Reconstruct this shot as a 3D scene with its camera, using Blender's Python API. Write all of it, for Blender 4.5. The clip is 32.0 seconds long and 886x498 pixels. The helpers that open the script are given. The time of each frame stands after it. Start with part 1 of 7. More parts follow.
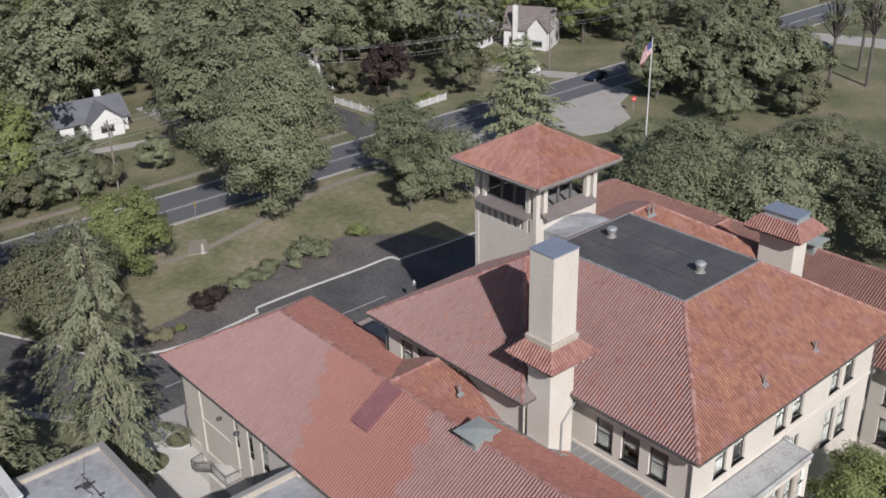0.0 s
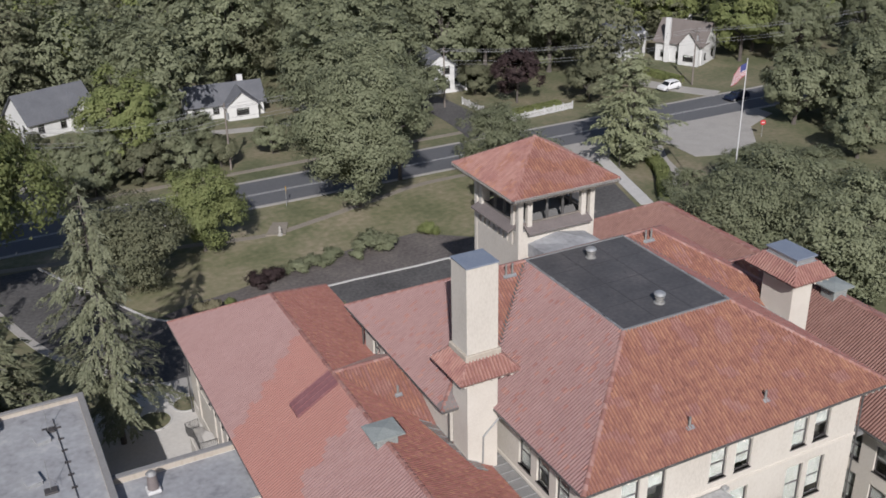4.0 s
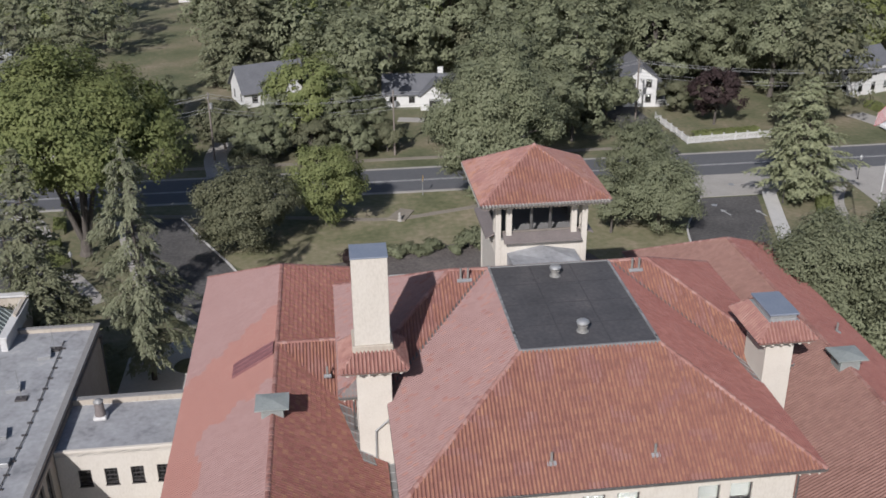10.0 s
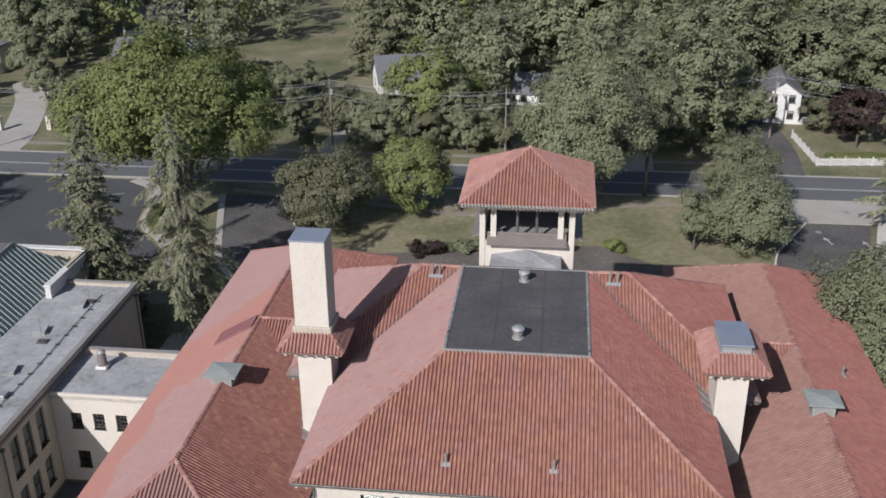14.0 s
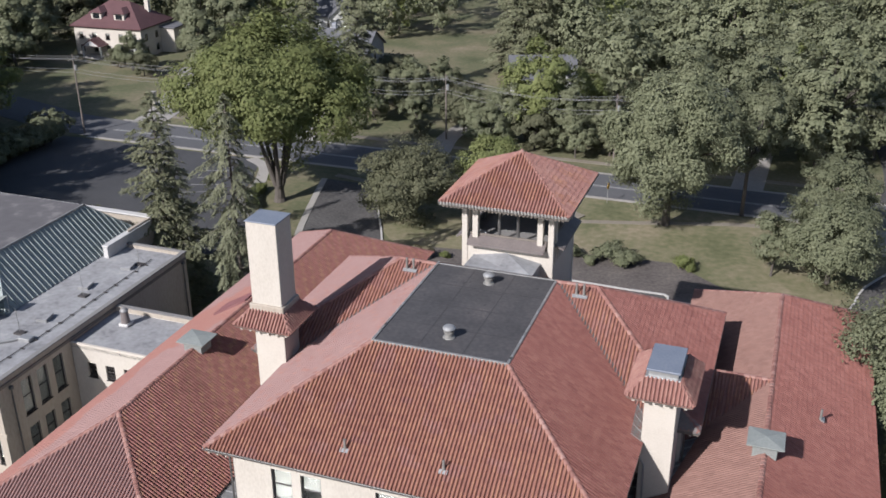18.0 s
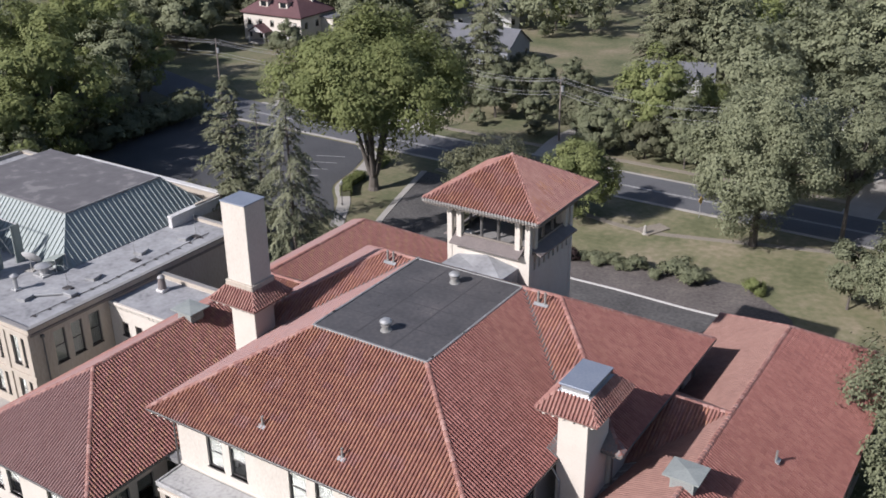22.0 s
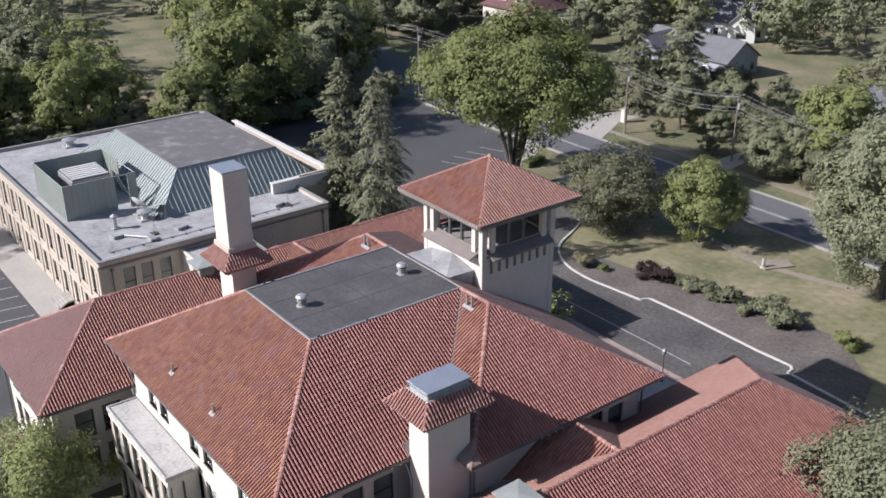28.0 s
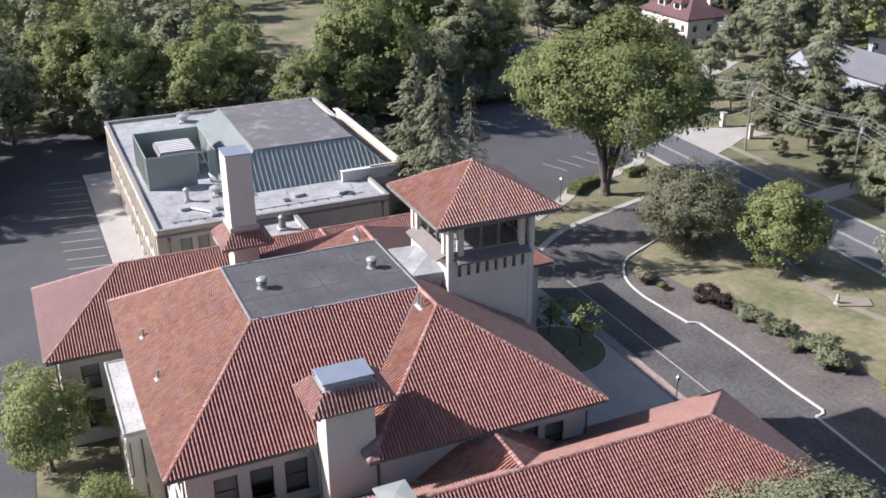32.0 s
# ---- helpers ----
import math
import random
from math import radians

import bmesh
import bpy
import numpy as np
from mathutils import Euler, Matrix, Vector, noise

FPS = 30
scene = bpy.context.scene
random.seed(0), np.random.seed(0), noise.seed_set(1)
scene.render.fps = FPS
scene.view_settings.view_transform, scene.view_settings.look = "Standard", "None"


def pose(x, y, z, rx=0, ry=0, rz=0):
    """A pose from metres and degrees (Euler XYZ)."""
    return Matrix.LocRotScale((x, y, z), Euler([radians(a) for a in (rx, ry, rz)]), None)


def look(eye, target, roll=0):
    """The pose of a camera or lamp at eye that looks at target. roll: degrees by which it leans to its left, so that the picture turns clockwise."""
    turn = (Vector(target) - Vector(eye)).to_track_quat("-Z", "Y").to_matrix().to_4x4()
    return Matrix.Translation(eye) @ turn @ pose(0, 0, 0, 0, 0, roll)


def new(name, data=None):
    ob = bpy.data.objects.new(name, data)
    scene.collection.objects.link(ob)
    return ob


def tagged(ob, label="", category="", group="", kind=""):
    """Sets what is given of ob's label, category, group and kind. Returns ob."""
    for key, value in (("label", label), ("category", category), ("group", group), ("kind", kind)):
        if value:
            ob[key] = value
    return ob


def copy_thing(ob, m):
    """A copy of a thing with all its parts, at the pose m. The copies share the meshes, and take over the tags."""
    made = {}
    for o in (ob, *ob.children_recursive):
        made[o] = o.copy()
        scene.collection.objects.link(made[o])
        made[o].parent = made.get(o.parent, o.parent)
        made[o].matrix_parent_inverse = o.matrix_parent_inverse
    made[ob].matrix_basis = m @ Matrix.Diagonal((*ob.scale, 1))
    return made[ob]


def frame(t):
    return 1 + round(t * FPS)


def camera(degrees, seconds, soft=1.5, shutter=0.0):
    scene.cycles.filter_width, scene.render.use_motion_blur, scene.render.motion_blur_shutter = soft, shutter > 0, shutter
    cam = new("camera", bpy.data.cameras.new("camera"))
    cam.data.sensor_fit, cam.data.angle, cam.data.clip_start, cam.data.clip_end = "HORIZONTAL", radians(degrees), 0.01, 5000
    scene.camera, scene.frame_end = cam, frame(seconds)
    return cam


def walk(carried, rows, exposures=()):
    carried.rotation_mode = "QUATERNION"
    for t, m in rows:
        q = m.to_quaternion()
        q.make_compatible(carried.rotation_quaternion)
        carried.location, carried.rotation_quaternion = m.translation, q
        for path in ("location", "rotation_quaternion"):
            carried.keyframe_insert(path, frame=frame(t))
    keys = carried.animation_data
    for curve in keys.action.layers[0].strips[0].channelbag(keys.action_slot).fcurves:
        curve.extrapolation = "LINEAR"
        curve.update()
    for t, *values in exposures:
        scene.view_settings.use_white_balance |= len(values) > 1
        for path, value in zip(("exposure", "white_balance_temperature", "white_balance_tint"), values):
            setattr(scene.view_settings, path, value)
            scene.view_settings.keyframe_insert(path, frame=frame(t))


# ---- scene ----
cam = camera(48.0, 32.0, soft=1.7)
METRES, EYE, TILT, LEAN, TURN = 144.0, 52.0, 0.0, 0.0, -40.3
ROWS = [
    (0.0, -0.0027, 0.0011, 0.0051, -0.84, -25.54, 1.21),
    (0.5, 0.014, -0.0001, 0.0053, 0.88, -25.47, 1.24),
    (1.0, 0.0308, -0.0006, 0.0056, 2.59, -25.44, 1.23),
    (1.5, 0.0474, -0.0006, 0.0061, 4.29, -25.41, 1.22),
    (2.0, 0.0639, 0.0002, 0.0062, 6.0, -25.36, 1.2),
    (2.5, 0.0803, 0.0018, 0.0064, 7.72, -25.31, 1.17),
    (3.0, 0.0967, 0.004, 0.0062, 9.48, -25.28, 1.13),
    (3.5, 0.1131, 0.0067, 0.0059, 11.29, -25.19, 1.06),
    (5.5, 0.1739, 0.022, 0.004, 18.05, -24.92, 0.89),
    (6.0, 0.1891, 0.027, 0.0035, 19.77, -24.85, 0.86),
    (6.5, 0.2037, 0.0329, 0.0027, 21.48, -24.79, 0.82),
    (7.0, 0.2182, 0.039, 0.0018, 23.18, -24.71, 0.79),
    (7.5, 0.2326, 0.0456, 0.0008, 24.86, -24.66, 0.8),
    (8.0, 0.247, 0.0521, -0.0002, 26.54, -24.59, 0.77),
    (8.5, 0.261, 0.0592, -0.0007, 28.26, -24.52, 0.73),
    (9.0, 0.2747, 0.0667, -0.0016, 29.96, -24.47, 0.64),
    (9.5, 0.2882, 0.0749, -0.0021, 31.69, -24.44, 0.62),
    (10.0, 0.3015, 0.0835, -0.0025, 33.4, -24.44, 0.58),
    (10.5, 0.3144, 0.0921, -0.0032, 35.12, -24.41, 0.56),
    (11.0, 0.327, 0.1011, -0.0036, 36.83, -24.41, 0.54),
    (11.5, 0.3396, 0.1103, -0.004, 38.52, -24.37, 0.5),
    (12.0, 0.3518, 0.1199, -0.0041, 40.21, -24.38, 0.49),
    (12.5, 0.3637, 0.1298, -0.0042, 41.89, -24.36, 0.45),
    (13.0, 0.3755, 0.14, -0.0043, 43.59, -24.35, 0.44),
    (13.5, 0.3868, 0.1505, -0.0044, 45.25, -24.36, 0.42),
    (14.0, 0.3981, 0.1613, -0.0047, 46.95, -24.37, 0.41),
    (14.5, 0.409, 0.1722, -0.0046, 48.68, -24.36, 0.37),
    (16.5, 0.4492, 0.2186, -0.0042, 55.29, -24.33, 0.3),
    (17.0, 0.4582, 0.2306, -0.0041, 56.88, -24.33, 0.32),
    (17.5, 0.4671, 0.2432, -0.0042, 58.52, -24.36, 0.37),
    (18.0, 0.4758, 0.2562, -0.0044, 60.2, -24.31, 0.35),
    (18.5, 0.4831, 0.2693, -0.0036, 61.84, -24.31, 0.36),
    (19.0, 0.4904, 0.2828, -0.0032, 63.5, -24.3, 0.43),
    (19.5, 0.497, 0.296, -0.0027, 65.09, -24.29, 0.4),
    (20.0, 0.5037, 0.3095, -0.0027, 66.7, -24.34, 0.43),
    (20.5, 0.51, 0.3234, -0.0031, 68.33, -24.35, 0.49),
    (21.0, 0.5159, 0.3371, -0.004, 69.94, -24.33, 0.48),
    (21.5, 0.5217, 0.3511, -0.0041, 71.55, -24.34, 0.52),
    (22.0, 0.5273, 0.3654, -0.0042, 73.2, -24.32, 0.54),
    (22.5, 0.532, 0.38, -0.0047, 74.83, -24.3, 0.51),
    (23.0, 0.5364, 0.3946, -0.0047, 76.49, -24.27, 0.52),
    (23.5, 0.5402, 0.4093, -0.0049, 78.13, -24.28, 0.53),
    (24.0, 0.5435, 0.4243, -0.0049, 79.77, -24.27, 0.55),
    (24.5, 0.5467, 0.439, -0.0052, 81.39, -24.24, 0.55),
    (25.0, 0.5497, 0.4537, -0.0055, 82.99, -24.25, 0.54),
    (25.5, 0.5519, 0.469, -0.0058, 84.64, -24.24, 0.54),
    (27.5, 0.5559, 0.5317, -0.0059, 91.32, -24.22, 0.4),
    (28.0, 0.5559, 0.5473, -0.0056, 92.99, -24.24, 0.34),
    (28.5, 0.5557, 0.5629, -0.0053, 94.64, -24.25, 0.31),
    (29.0, 0.5549, 0.5784, -0.0046, 96.32, -24.26, 0.28),
    (29.5, 0.5535, 0.5937, -0.0041, 97.97, -24.26, 0.24),
    (30.0, 0.5517, 0.6091, -0.0037, 99.62, -24.29, 0.21),
    (30.5, 0.5496, 0.6244, -0.0032, 101.23, -24.3, 0.17),
    (31.0, 0.5467, 0.6395, -0.0027, 102.89, -24.32, 0.16),
    (31.5, 0.5431, 0.6544, -0.0021, 104.51, -24.36, 0.13),
    (32.0, 0.5393, 0.6692, -0.0023, 106.12, -24.39, 0.14),
]
walk(cam, [(t, pose(-56.8, -41.8, EYE, TILT, LEAN, TURN) @ pose(METRES * x, METRES * y, METRES * z, 90 + pitch, roll, yaw)) for t, x, y, z, yaw, pitch, roll in ROWS],
     [(0.0, 0.08, 6050, 14), (6.0, -0.06, 6050, 14), (9.0, 0.0, 6050, 14), (13.0, 0.12, 6050, 14), (19.0, 0.33, 6050, 15), (25.0, 0.51, 6050, 18), (28.0, 0.68, 6050, 17), (32.0, 1.04, 6050, 17)])

# ---- world, sun and exposure ----
SHADE = Vector((0.62, 1.33, -1.0)).normalized()  # the way in which sunlight travels
world = bpy.data.worlds.new("sky")
scene.world = world
world.use_nodes = True
_wn = world.node_tree
_sky = _wn.nodes.new("ShaderNodeTexSky")
_sky.sky_type, _sky.sun_disc = "NISHITA", False
_sky.sun_elevation, _sky.sun_rotation = math.asin(-SHADE.z), math.atan2(-SHADE.x, -SHADE.y)
_sky.air_density, _sky.dust_density, _sky.ozone_density = 1.0, 1.5, 1.0
_wn.links.new(_sky.outputs[0], _wn.nodes["Background"].inputs[0])
_wn.nodes["Background"].inputs[1].default_value = 0.072
sun = new("sun", bpy.data.lights.new("sun", "SUN"))
sun.data.energy, sun.data.angle, sun.data.color = 5.0, radians(0.6), (1.0, 0.945, 0.865)
sun.matrix_world = look((0, 0, 80), Vector((0, 0, 80)) + SHADE)


# ---- materials ----
def mat(name, stops, scale=3.0, fine=40.0, rough=0.8, metal=0.0, bump=0.0, bump_scale=30.0, island=0.0, stretch=(1, 1, 1), spec=0.5, big=0.45, vary=0.0, spread=0.0, sheen=0.0):
    """A surface whose colour runs through stops by large and fine noise, and by piece where island is set."""
    m = bpy.data.materials.new(name)
    m.use_nodes = True
    n, l = m.node_tree.nodes, m.node_tree.links
    b = n["Principled BSDF"]
    b.inputs["Roughness"].default_value, b.inputs["Metallic"].default_value = rough, metal
    b.inputs["Specular IOR Level"].default_value = spec
    b.inputs["Sheen Weight"].default_value, b.inputs["Sheen Roughness"].default_value = sheen, 0.45
    geo, mp = n.new("ShaderNodeNewGeometry"), n.new("ShaderNodeMapping")
    l.new(geo.outputs["Position"], mp.inputs[0])
    mp.inputs["Scale"].default_value = stretch
    a, f = n.new("ShaderNodeTexNoise"), n.new("ShaderNodeTexNoise")
    a.inputs["Scale"].default_value, f.inputs["Scale"].default_value = 1.0 / scale, fine
    a.inputs["Detail"].default_value, f.inputs["Detail"].default_value = 5, 3
    l.new(mp.outputs[0], a.inputs[0]), l.new(mp.outputs[0], f.inputs[0])
    mix = n.new("ShaderNodeMix")
    mix.inputs[0].default_value = 1 - big
    l.new(a.outputs[0], mix.inputs[2]), l.new(f.outputs[0], mix.inputs[3])
    out = mix.outputs[0]
    if island:
        info, add, fr, mx = n.new("ShaderNodeObjectInfo"), n.new("ShaderNodeMath"), n.new("ShaderNodeMath"), n.new("ShaderNodeMix")
        l.new(geo.outputs["Random Per Island"], add.inputs[0]), l.new(info.outputs["Random"], add.inputs[1])
        fr.operation = "FRACT"
        l.new(add.outputs[0], fr.inputs[0])
        mx.inputs[0].default_value = island
        l.new(out, mx.inputs[2]), l.new(fr.outputs[0], mx.inputs[3])
        out = mx.outputs[0]
    ramp = n.new("ShaderNodeValToRGB")
    l.new(out, ramp.inputs[0])
    e = ramp.color_ramp.elements
    while len(e) < len(stops):
        e.new(0.5)
    for k, c in enumerate(stops):
        wide = spread or (0.26 if not island else 0.32)
        e[k].position, e[k].color = 0.5 - wide + 2 * wide * k / max(1, len(stops) - 1), (*c, 1)
    col = ramp.outputs[0]
    if vary:
        hs, info2, mr = n.new("ShaderNodeHueSaturation"), n.new("ShaderNodeObjectInfo"), n.new("ShaderNodeMapRange")
        l.new(info2.outputs["Random"], mr.inputs[0])
        mr.inputs[3].default_value, mr.inputs[4].default_value = 1 - vary, 1 + vary
        l.new(mr.outputs[0], hs.inputs["Value"]), l.new(col, hs.inputs["Color"])
        col = hs.outputs[0]
    l.new(col, b.inputs["Base Color"])
    if bump:
        bt, bn = n.new("ShaderNodeTexNoise"), n.new("ShaderNodeBump")
        bt.inputs["Scale"].default_value, bt.inputs["Detail"].default_value = bump_scale, 4
        l.new(mp.outputs[0], bt.inputs[0]), l.new(bt.outputs[0], bn.inputs["Height"])
        bn.inputs["Strength"].default_value, bn.inputs["Distance"].default_value = bump, 0.05
        l.new(bn.outputs[0], b.inputs["Normal"])
    return m


def leaf_mat(name, stops, through_light=0.27, rough=0.7):
    """Foliage: colour by leaf clump and by tree, with some light coming through."""
    m = mat(name, stops, scale=2.5, fine=1.2, rough=rough, island=0.14, spec=0.2, vary=0.10)
    n, l = m.node_tree.nodes, m.node_tree.links
    b, tr, mx = n["Principled BSDF"], n.new("ShaderNodeBsdfTranslucent"), n.new("ShaderNodeMixShader")
    l.new(b.inputs["Base Color"].links[0].from_socket, tr.inputs[0])
    mx.inputs[0].default_value = through_light
    l.new(b.outputs[0], mx.inputs[1]), l.new(tr.outputs[0], mx.inputs[2])
    l.new(mx.outputs[0], n["Material Output"].inputs[0])
    return m


def glass_mat(name):
    m = bpy.data.materials.new(name)
    m.use_nodes = True
    b = m.node_tree.nodes["Principled BSDF"]
    b.inputs["Base Color"].default_value = (0.75, 0.8, 0.8, 1)
    b.inputs["Roughness"].default_value, b.inputs["Transmission Weight"].default_value, b.inputs["IOR"].default_value = 0.03, 1.0, 1.45
    return m


M_TILE = mat("clay_tile", [(0.20, 0.088, 0.073), (0.235, 0.108, 0.09), (0.262, 0.127, 0.103), (0.292, 0.15, 0.12), (0.31, 0.172, 0.142)], scale=2.4, fine=1.6, rough=0.62, island=0.22, bump=0.25, bump_scale=25, spread=0.2, sheen=0.12)
M_TILE_NEW = mat("clay_tile_newer", [(0.238, 0.103, 0.083), (0.260, 0.117, 0.093), (0.281, 0.131, 0.105)], scale=4, fine=2, rough=0.6, island=0.12, bump=0.2, bump_scale=25, sheen=0.12)
M_TILE_PALE = mat("clay_tile_weathered", [(0.208, 0.115, 0.105), (0.237, 0.139, 0.128), (0.260, 0.158, 0.146), (0.281, 0.176, 0.163)], scale=1.6, fine=3.5, rough=0.7, island=0.22, bump=0.2, bump_scale=25, spread=0.3, sheen=0.1)
M_PAN = mat("clay_pan", [(0.172, 0.075, 0.063), (0.201, 0.092, 0.075), (0.230, 0.111, 0.089)], scale=1.5, fine=3, rough=0.85, bump=0.3)
# East slopes only: their redder look away from the warm sun is in this colour.
M_TILE_DEEP = mat("clay_tile_deep_red", [(0.201, 0.074, 0.060), (0.239, 0.092, 0.074), (0.267, 0.108, 0.088), (0.307, 0.131, 0.107)], scale=2.4, fine=1.6, rough=0.62, island=0.3, bump=0.25, bump_scale=25, spread=0.22, sheen=0.08)
# Darker, browner copy that tones down the sunlit west slope of the east wing.
M_TILE_DIMMED = mat("clay_tile_dimmed", [(0.165, 0.083, 0.066), (0.19, 0.1, 0.08), (0.212, 0.114, 0.092), (0.235, 0.131, 0.107)], scale=2.4, fine=1.6, rough=0.7, island=0.25, bump=0.25, bump_scale=25, spread=0.22, sheen=0.06)
M_TILE_WARM = mat("clay_tile_warm_orange", [(0.19, 0.08, 0.058), (0.238, 0.104, 0.073), (0.282, 0.132, 0.086), (0.34, 0.172, 0.106)], scale=1.2, fine=1.8, rough=0.65, island=0.25, bump=0.25, bump_scale=25, spread=0.2, sheen=0.12)
M_CAP = mat("clay_ridge", [(0.196, 0.091, 0.076), (0.251, 0.122, 0.101), (0.297, 0.161, 0.134), (0.344, 0.210, 0.182)], scale=2, fine=5, rough=0.8, island=0.55)
M_STUCCO = mat("cream_stucco", [(0.42, 0.385, 0.335), (0.51, 0.475, 0.42), (0.56, 0.53, 0.475)], scale=2.2, fine=9, rough=0.9, bump=0.35, bump_scale=18, stretch=(1, 1, 0.45))
M_STUCCO_W = mat("pale_plaster", [(0.46, 0.42, 0.365), (0.54, 0.50, 0.44), (0.58, 0.545, 0.485)], scale=1.6, fine=11, rough=0.9, bump=0.3, bump_scale=20)
M_STUCCO_OLD = mat("weathered_stucco", [(0.31, 0.268, 0.218), (0.395, 0.35, 0.292), (0.45, 0.405, 0.345)], scale=2.6, fine=5, rough=0.9, bump=0.35, bump_scale=18, stretch=(1, 1, 0.35))
M_YARD = mat("pale_yard_concrete", [(0.40, 0.385, 0.355), (0.47, 0.452, 0.42), (0.53, 0.51, 0.475)], scale=3.5, fine=3, rough=0.9, bump=0.2, bump_scale=25)
M_SHELF = mat("brown_grey_sheet", [(0.13, 0.112, 0.108), (0.175, 0.152, 0.146), (0.22, 0.19, 0.18)], scale=1.2, fine=6, rough=0.6, metal=0.1)
M_PANEL = mat("maroon_sheet", [(0.17, 0.072, 0.075), (0.21, 0.095, 0.098), (0.26, 0.13, 0.13)], scale=1.2, fine=4, rough=0.6, metal=0.1)
M_STONE = mat("pale_stone", [(0.40, 0.37, 0.33), (0.52, 0.49, 0.44), (0.58, 0.55, 0.50)], scale=0.8, fine=6, rough=0.9, bump=0.8, bump_scale=5)
M_TRIM = mat("dark_painted_wood", [(0.035, 0.032, 0.033), (0.055, 0.05, 0.05), (0.085, 0.075, 0.07)], scale=1.5, fine=14, rough=0.6, bump=0.2)
M_SOFFIT = mat("eave_board", [(0.12, 0.105, 0.095), (0.17, 0.15, 0.13), (0.22, 0.19, 0.165)], scale=1.2, fine=12, rough=0.7)
M_GUTTER = mat("gutter_metal", [(0.075, 0.075, 0.075), (0.13, 0.128, 0.125), (0.22, 0.215, 0.21)], scale=0.9, fine=10, rough=0.45, metal=0.5)
M_LEAD = mat("lead_sheet", [(0.185, 0.185, 0.182), (0.25, 0.25, 0.246), (0.33, 0.328, 0.322)], scale=0.8, fine=10, rough=0.55, metal=0.3)
M_CAPMETAL = mat("blue_grey_sheet", [(0.18, 0.21, 0.265), (0.225, 0.255, 0.31), (0.28, 0.305, 0.35)], scale=1.2, fine=7, rough=0.45, metal=0.25)
M_SHEET = mat("dull_grey_sheet", [(0.17, 0.167, 0.163), (0.215, 0.21, 0.205), (0.26, 0.253, 0.245)], scale=1.0, fine=6, rough=0.9, spec=0.2, bump=0.2, bump_scale=6)
M_COPPER = mat("grey_green_copper", [(0.216, 0.238, 0.224), (0.273, 0.295, 0.280), (0.330, 0.348, 0.333)], scale=0.7, fine=8, rough=0.6, metal=0.15)
M_GALV = mat("galvanised_metal", [(0.30, 0.305, 0.305), (0.40, 0.405, 0.405), (0.49, 0.49, 0.485)], scale=0.4, fine=15, rough=0.4, metal=0.5)
M_MEMBRANE = mat("black_roof_membrane", [(0.027, 0.026, 0.028), (0.040, 0.038, 0.041), (0.056, 0.054, 0.057), (0.078, 0.072, 0.074), (0.125, 0.112, 0.105)], scale=2.2, fine=3.5, rough=0.66, spec=0.4, bump=0.12, bump_scale=2, big=0.55, spread=0.24, sheen=0.12)
M_GREYROOF = mat("grey_roof_coating", [(0.109, 0.104, 0.110), (0.118, 0.114, 0.119), (0.130, 0.125, 0.130), (0.195, 0.189, 0.189)], scale=5, fine=0.8, rough=0.85, spec=0.3, bump=0.2, spread=0.15)
M_PALEROOF = mat("pale_roof_sheet", [(0.174, 0.178, 0.187), (0.258, 0.260, 0.269), (0.307, 0.314, 0.323), (0.371, 0.371, 0.374)], scale=2.5, fine=2.2, rough=0.95, spec=0.2, bump=0.15, bump_scale=3, big=0.6, spread=0.18)
M_SEAM = mat("green_seamed_metal", [(0.215, 0.25, 0.243), (0.255, 0.29, 0.283), (0.295, 0.33, 0.32)], scale=3, fine=3, rough=0.5, metal=0.1)
M_SCREEN = mat("pale_green_panel", [(0.24, 0.268, 0.245), (0.28, 0.31, 0.282), (0.315, 0.345, 0.315)], scale=2, fine=4, rough=0.5, metal=0.1)
M_WHITE = mat("white_paint", [(0.414, 0.409, 0.399), (0.512, 0.508, 0.498), (0.583, 0.583, 0.573)], scale=2.2, fine=5, rough=0.65)
M_BLIND = mat("window_blind", [(0.28, 0.27, 0.25), (0.34, 0.33, 0.305), (0.40, 0.385, 0.36)], scale=1.0, fine=14, rough=0.8)
M_CANOPY = mat("stained_white_roofing", [(0.213, 0.213, 0.210), (0.324, 0.324, 0.316), (0.388, 0.388, 0.380), (0.420, 0.420, 0.411)], scale=1.6, fine=4, rough=0.8, spread=0.2)
M_VENT = mat("dull_vent_metal", [(0.17, 0.165, 0.155), (0.25, 0.245, 0.23), (0.34, 0.335, 0.32)], scale=0.3, fine=9, rough=0.6, metal=0.3)
M_ROOM_SHADE = mat("painted_room_shade", [(0.02, 0.02, 0.02), (0.035, 0.033, 0.03), (0.05, 0.045, 0.04)], scale=1.5, fine=6, rough=0.9)
M_DUST = mat("worn_path", [(0.165, 0.145, 0.112), (0.215, 0.19, 0.152), (0.27, 0.242, 0.20)], scale=3, fine=4, rough=0.95, bump=0.3)
M_SEAMBLACK = mat("membrane_lap", [(0.038, 0.037, 0.039), (0.05, 0.049, 0.051), (0.07, 0.069, 0.071)], scale=1.5, fine=5, rough=0.7)
M_GLASS = glass_mat("window_glass")
M_ASPHALT = mat("asphalt", [(0.034, 0.035, 0.038), (0.05, 0.051, 0.055), (0.068, 0.069, 0.073), (0.085, 0.085, 0.088)], scale=7, fine=6, rough=0.85, bump=0.3, bump_scale=40)
M_DRIVE = mat("drive_asphalt", [(0.050, 0.048, 0.048), (0.076, 0.073, 0.072), (0.103, 0.099, 0.096), (0.134, 0.129, 0.125)], scale=5, fine=2.5, rough=0.9, spec=0.25, bump=0.3, bump_scale=40, spread=0.2)
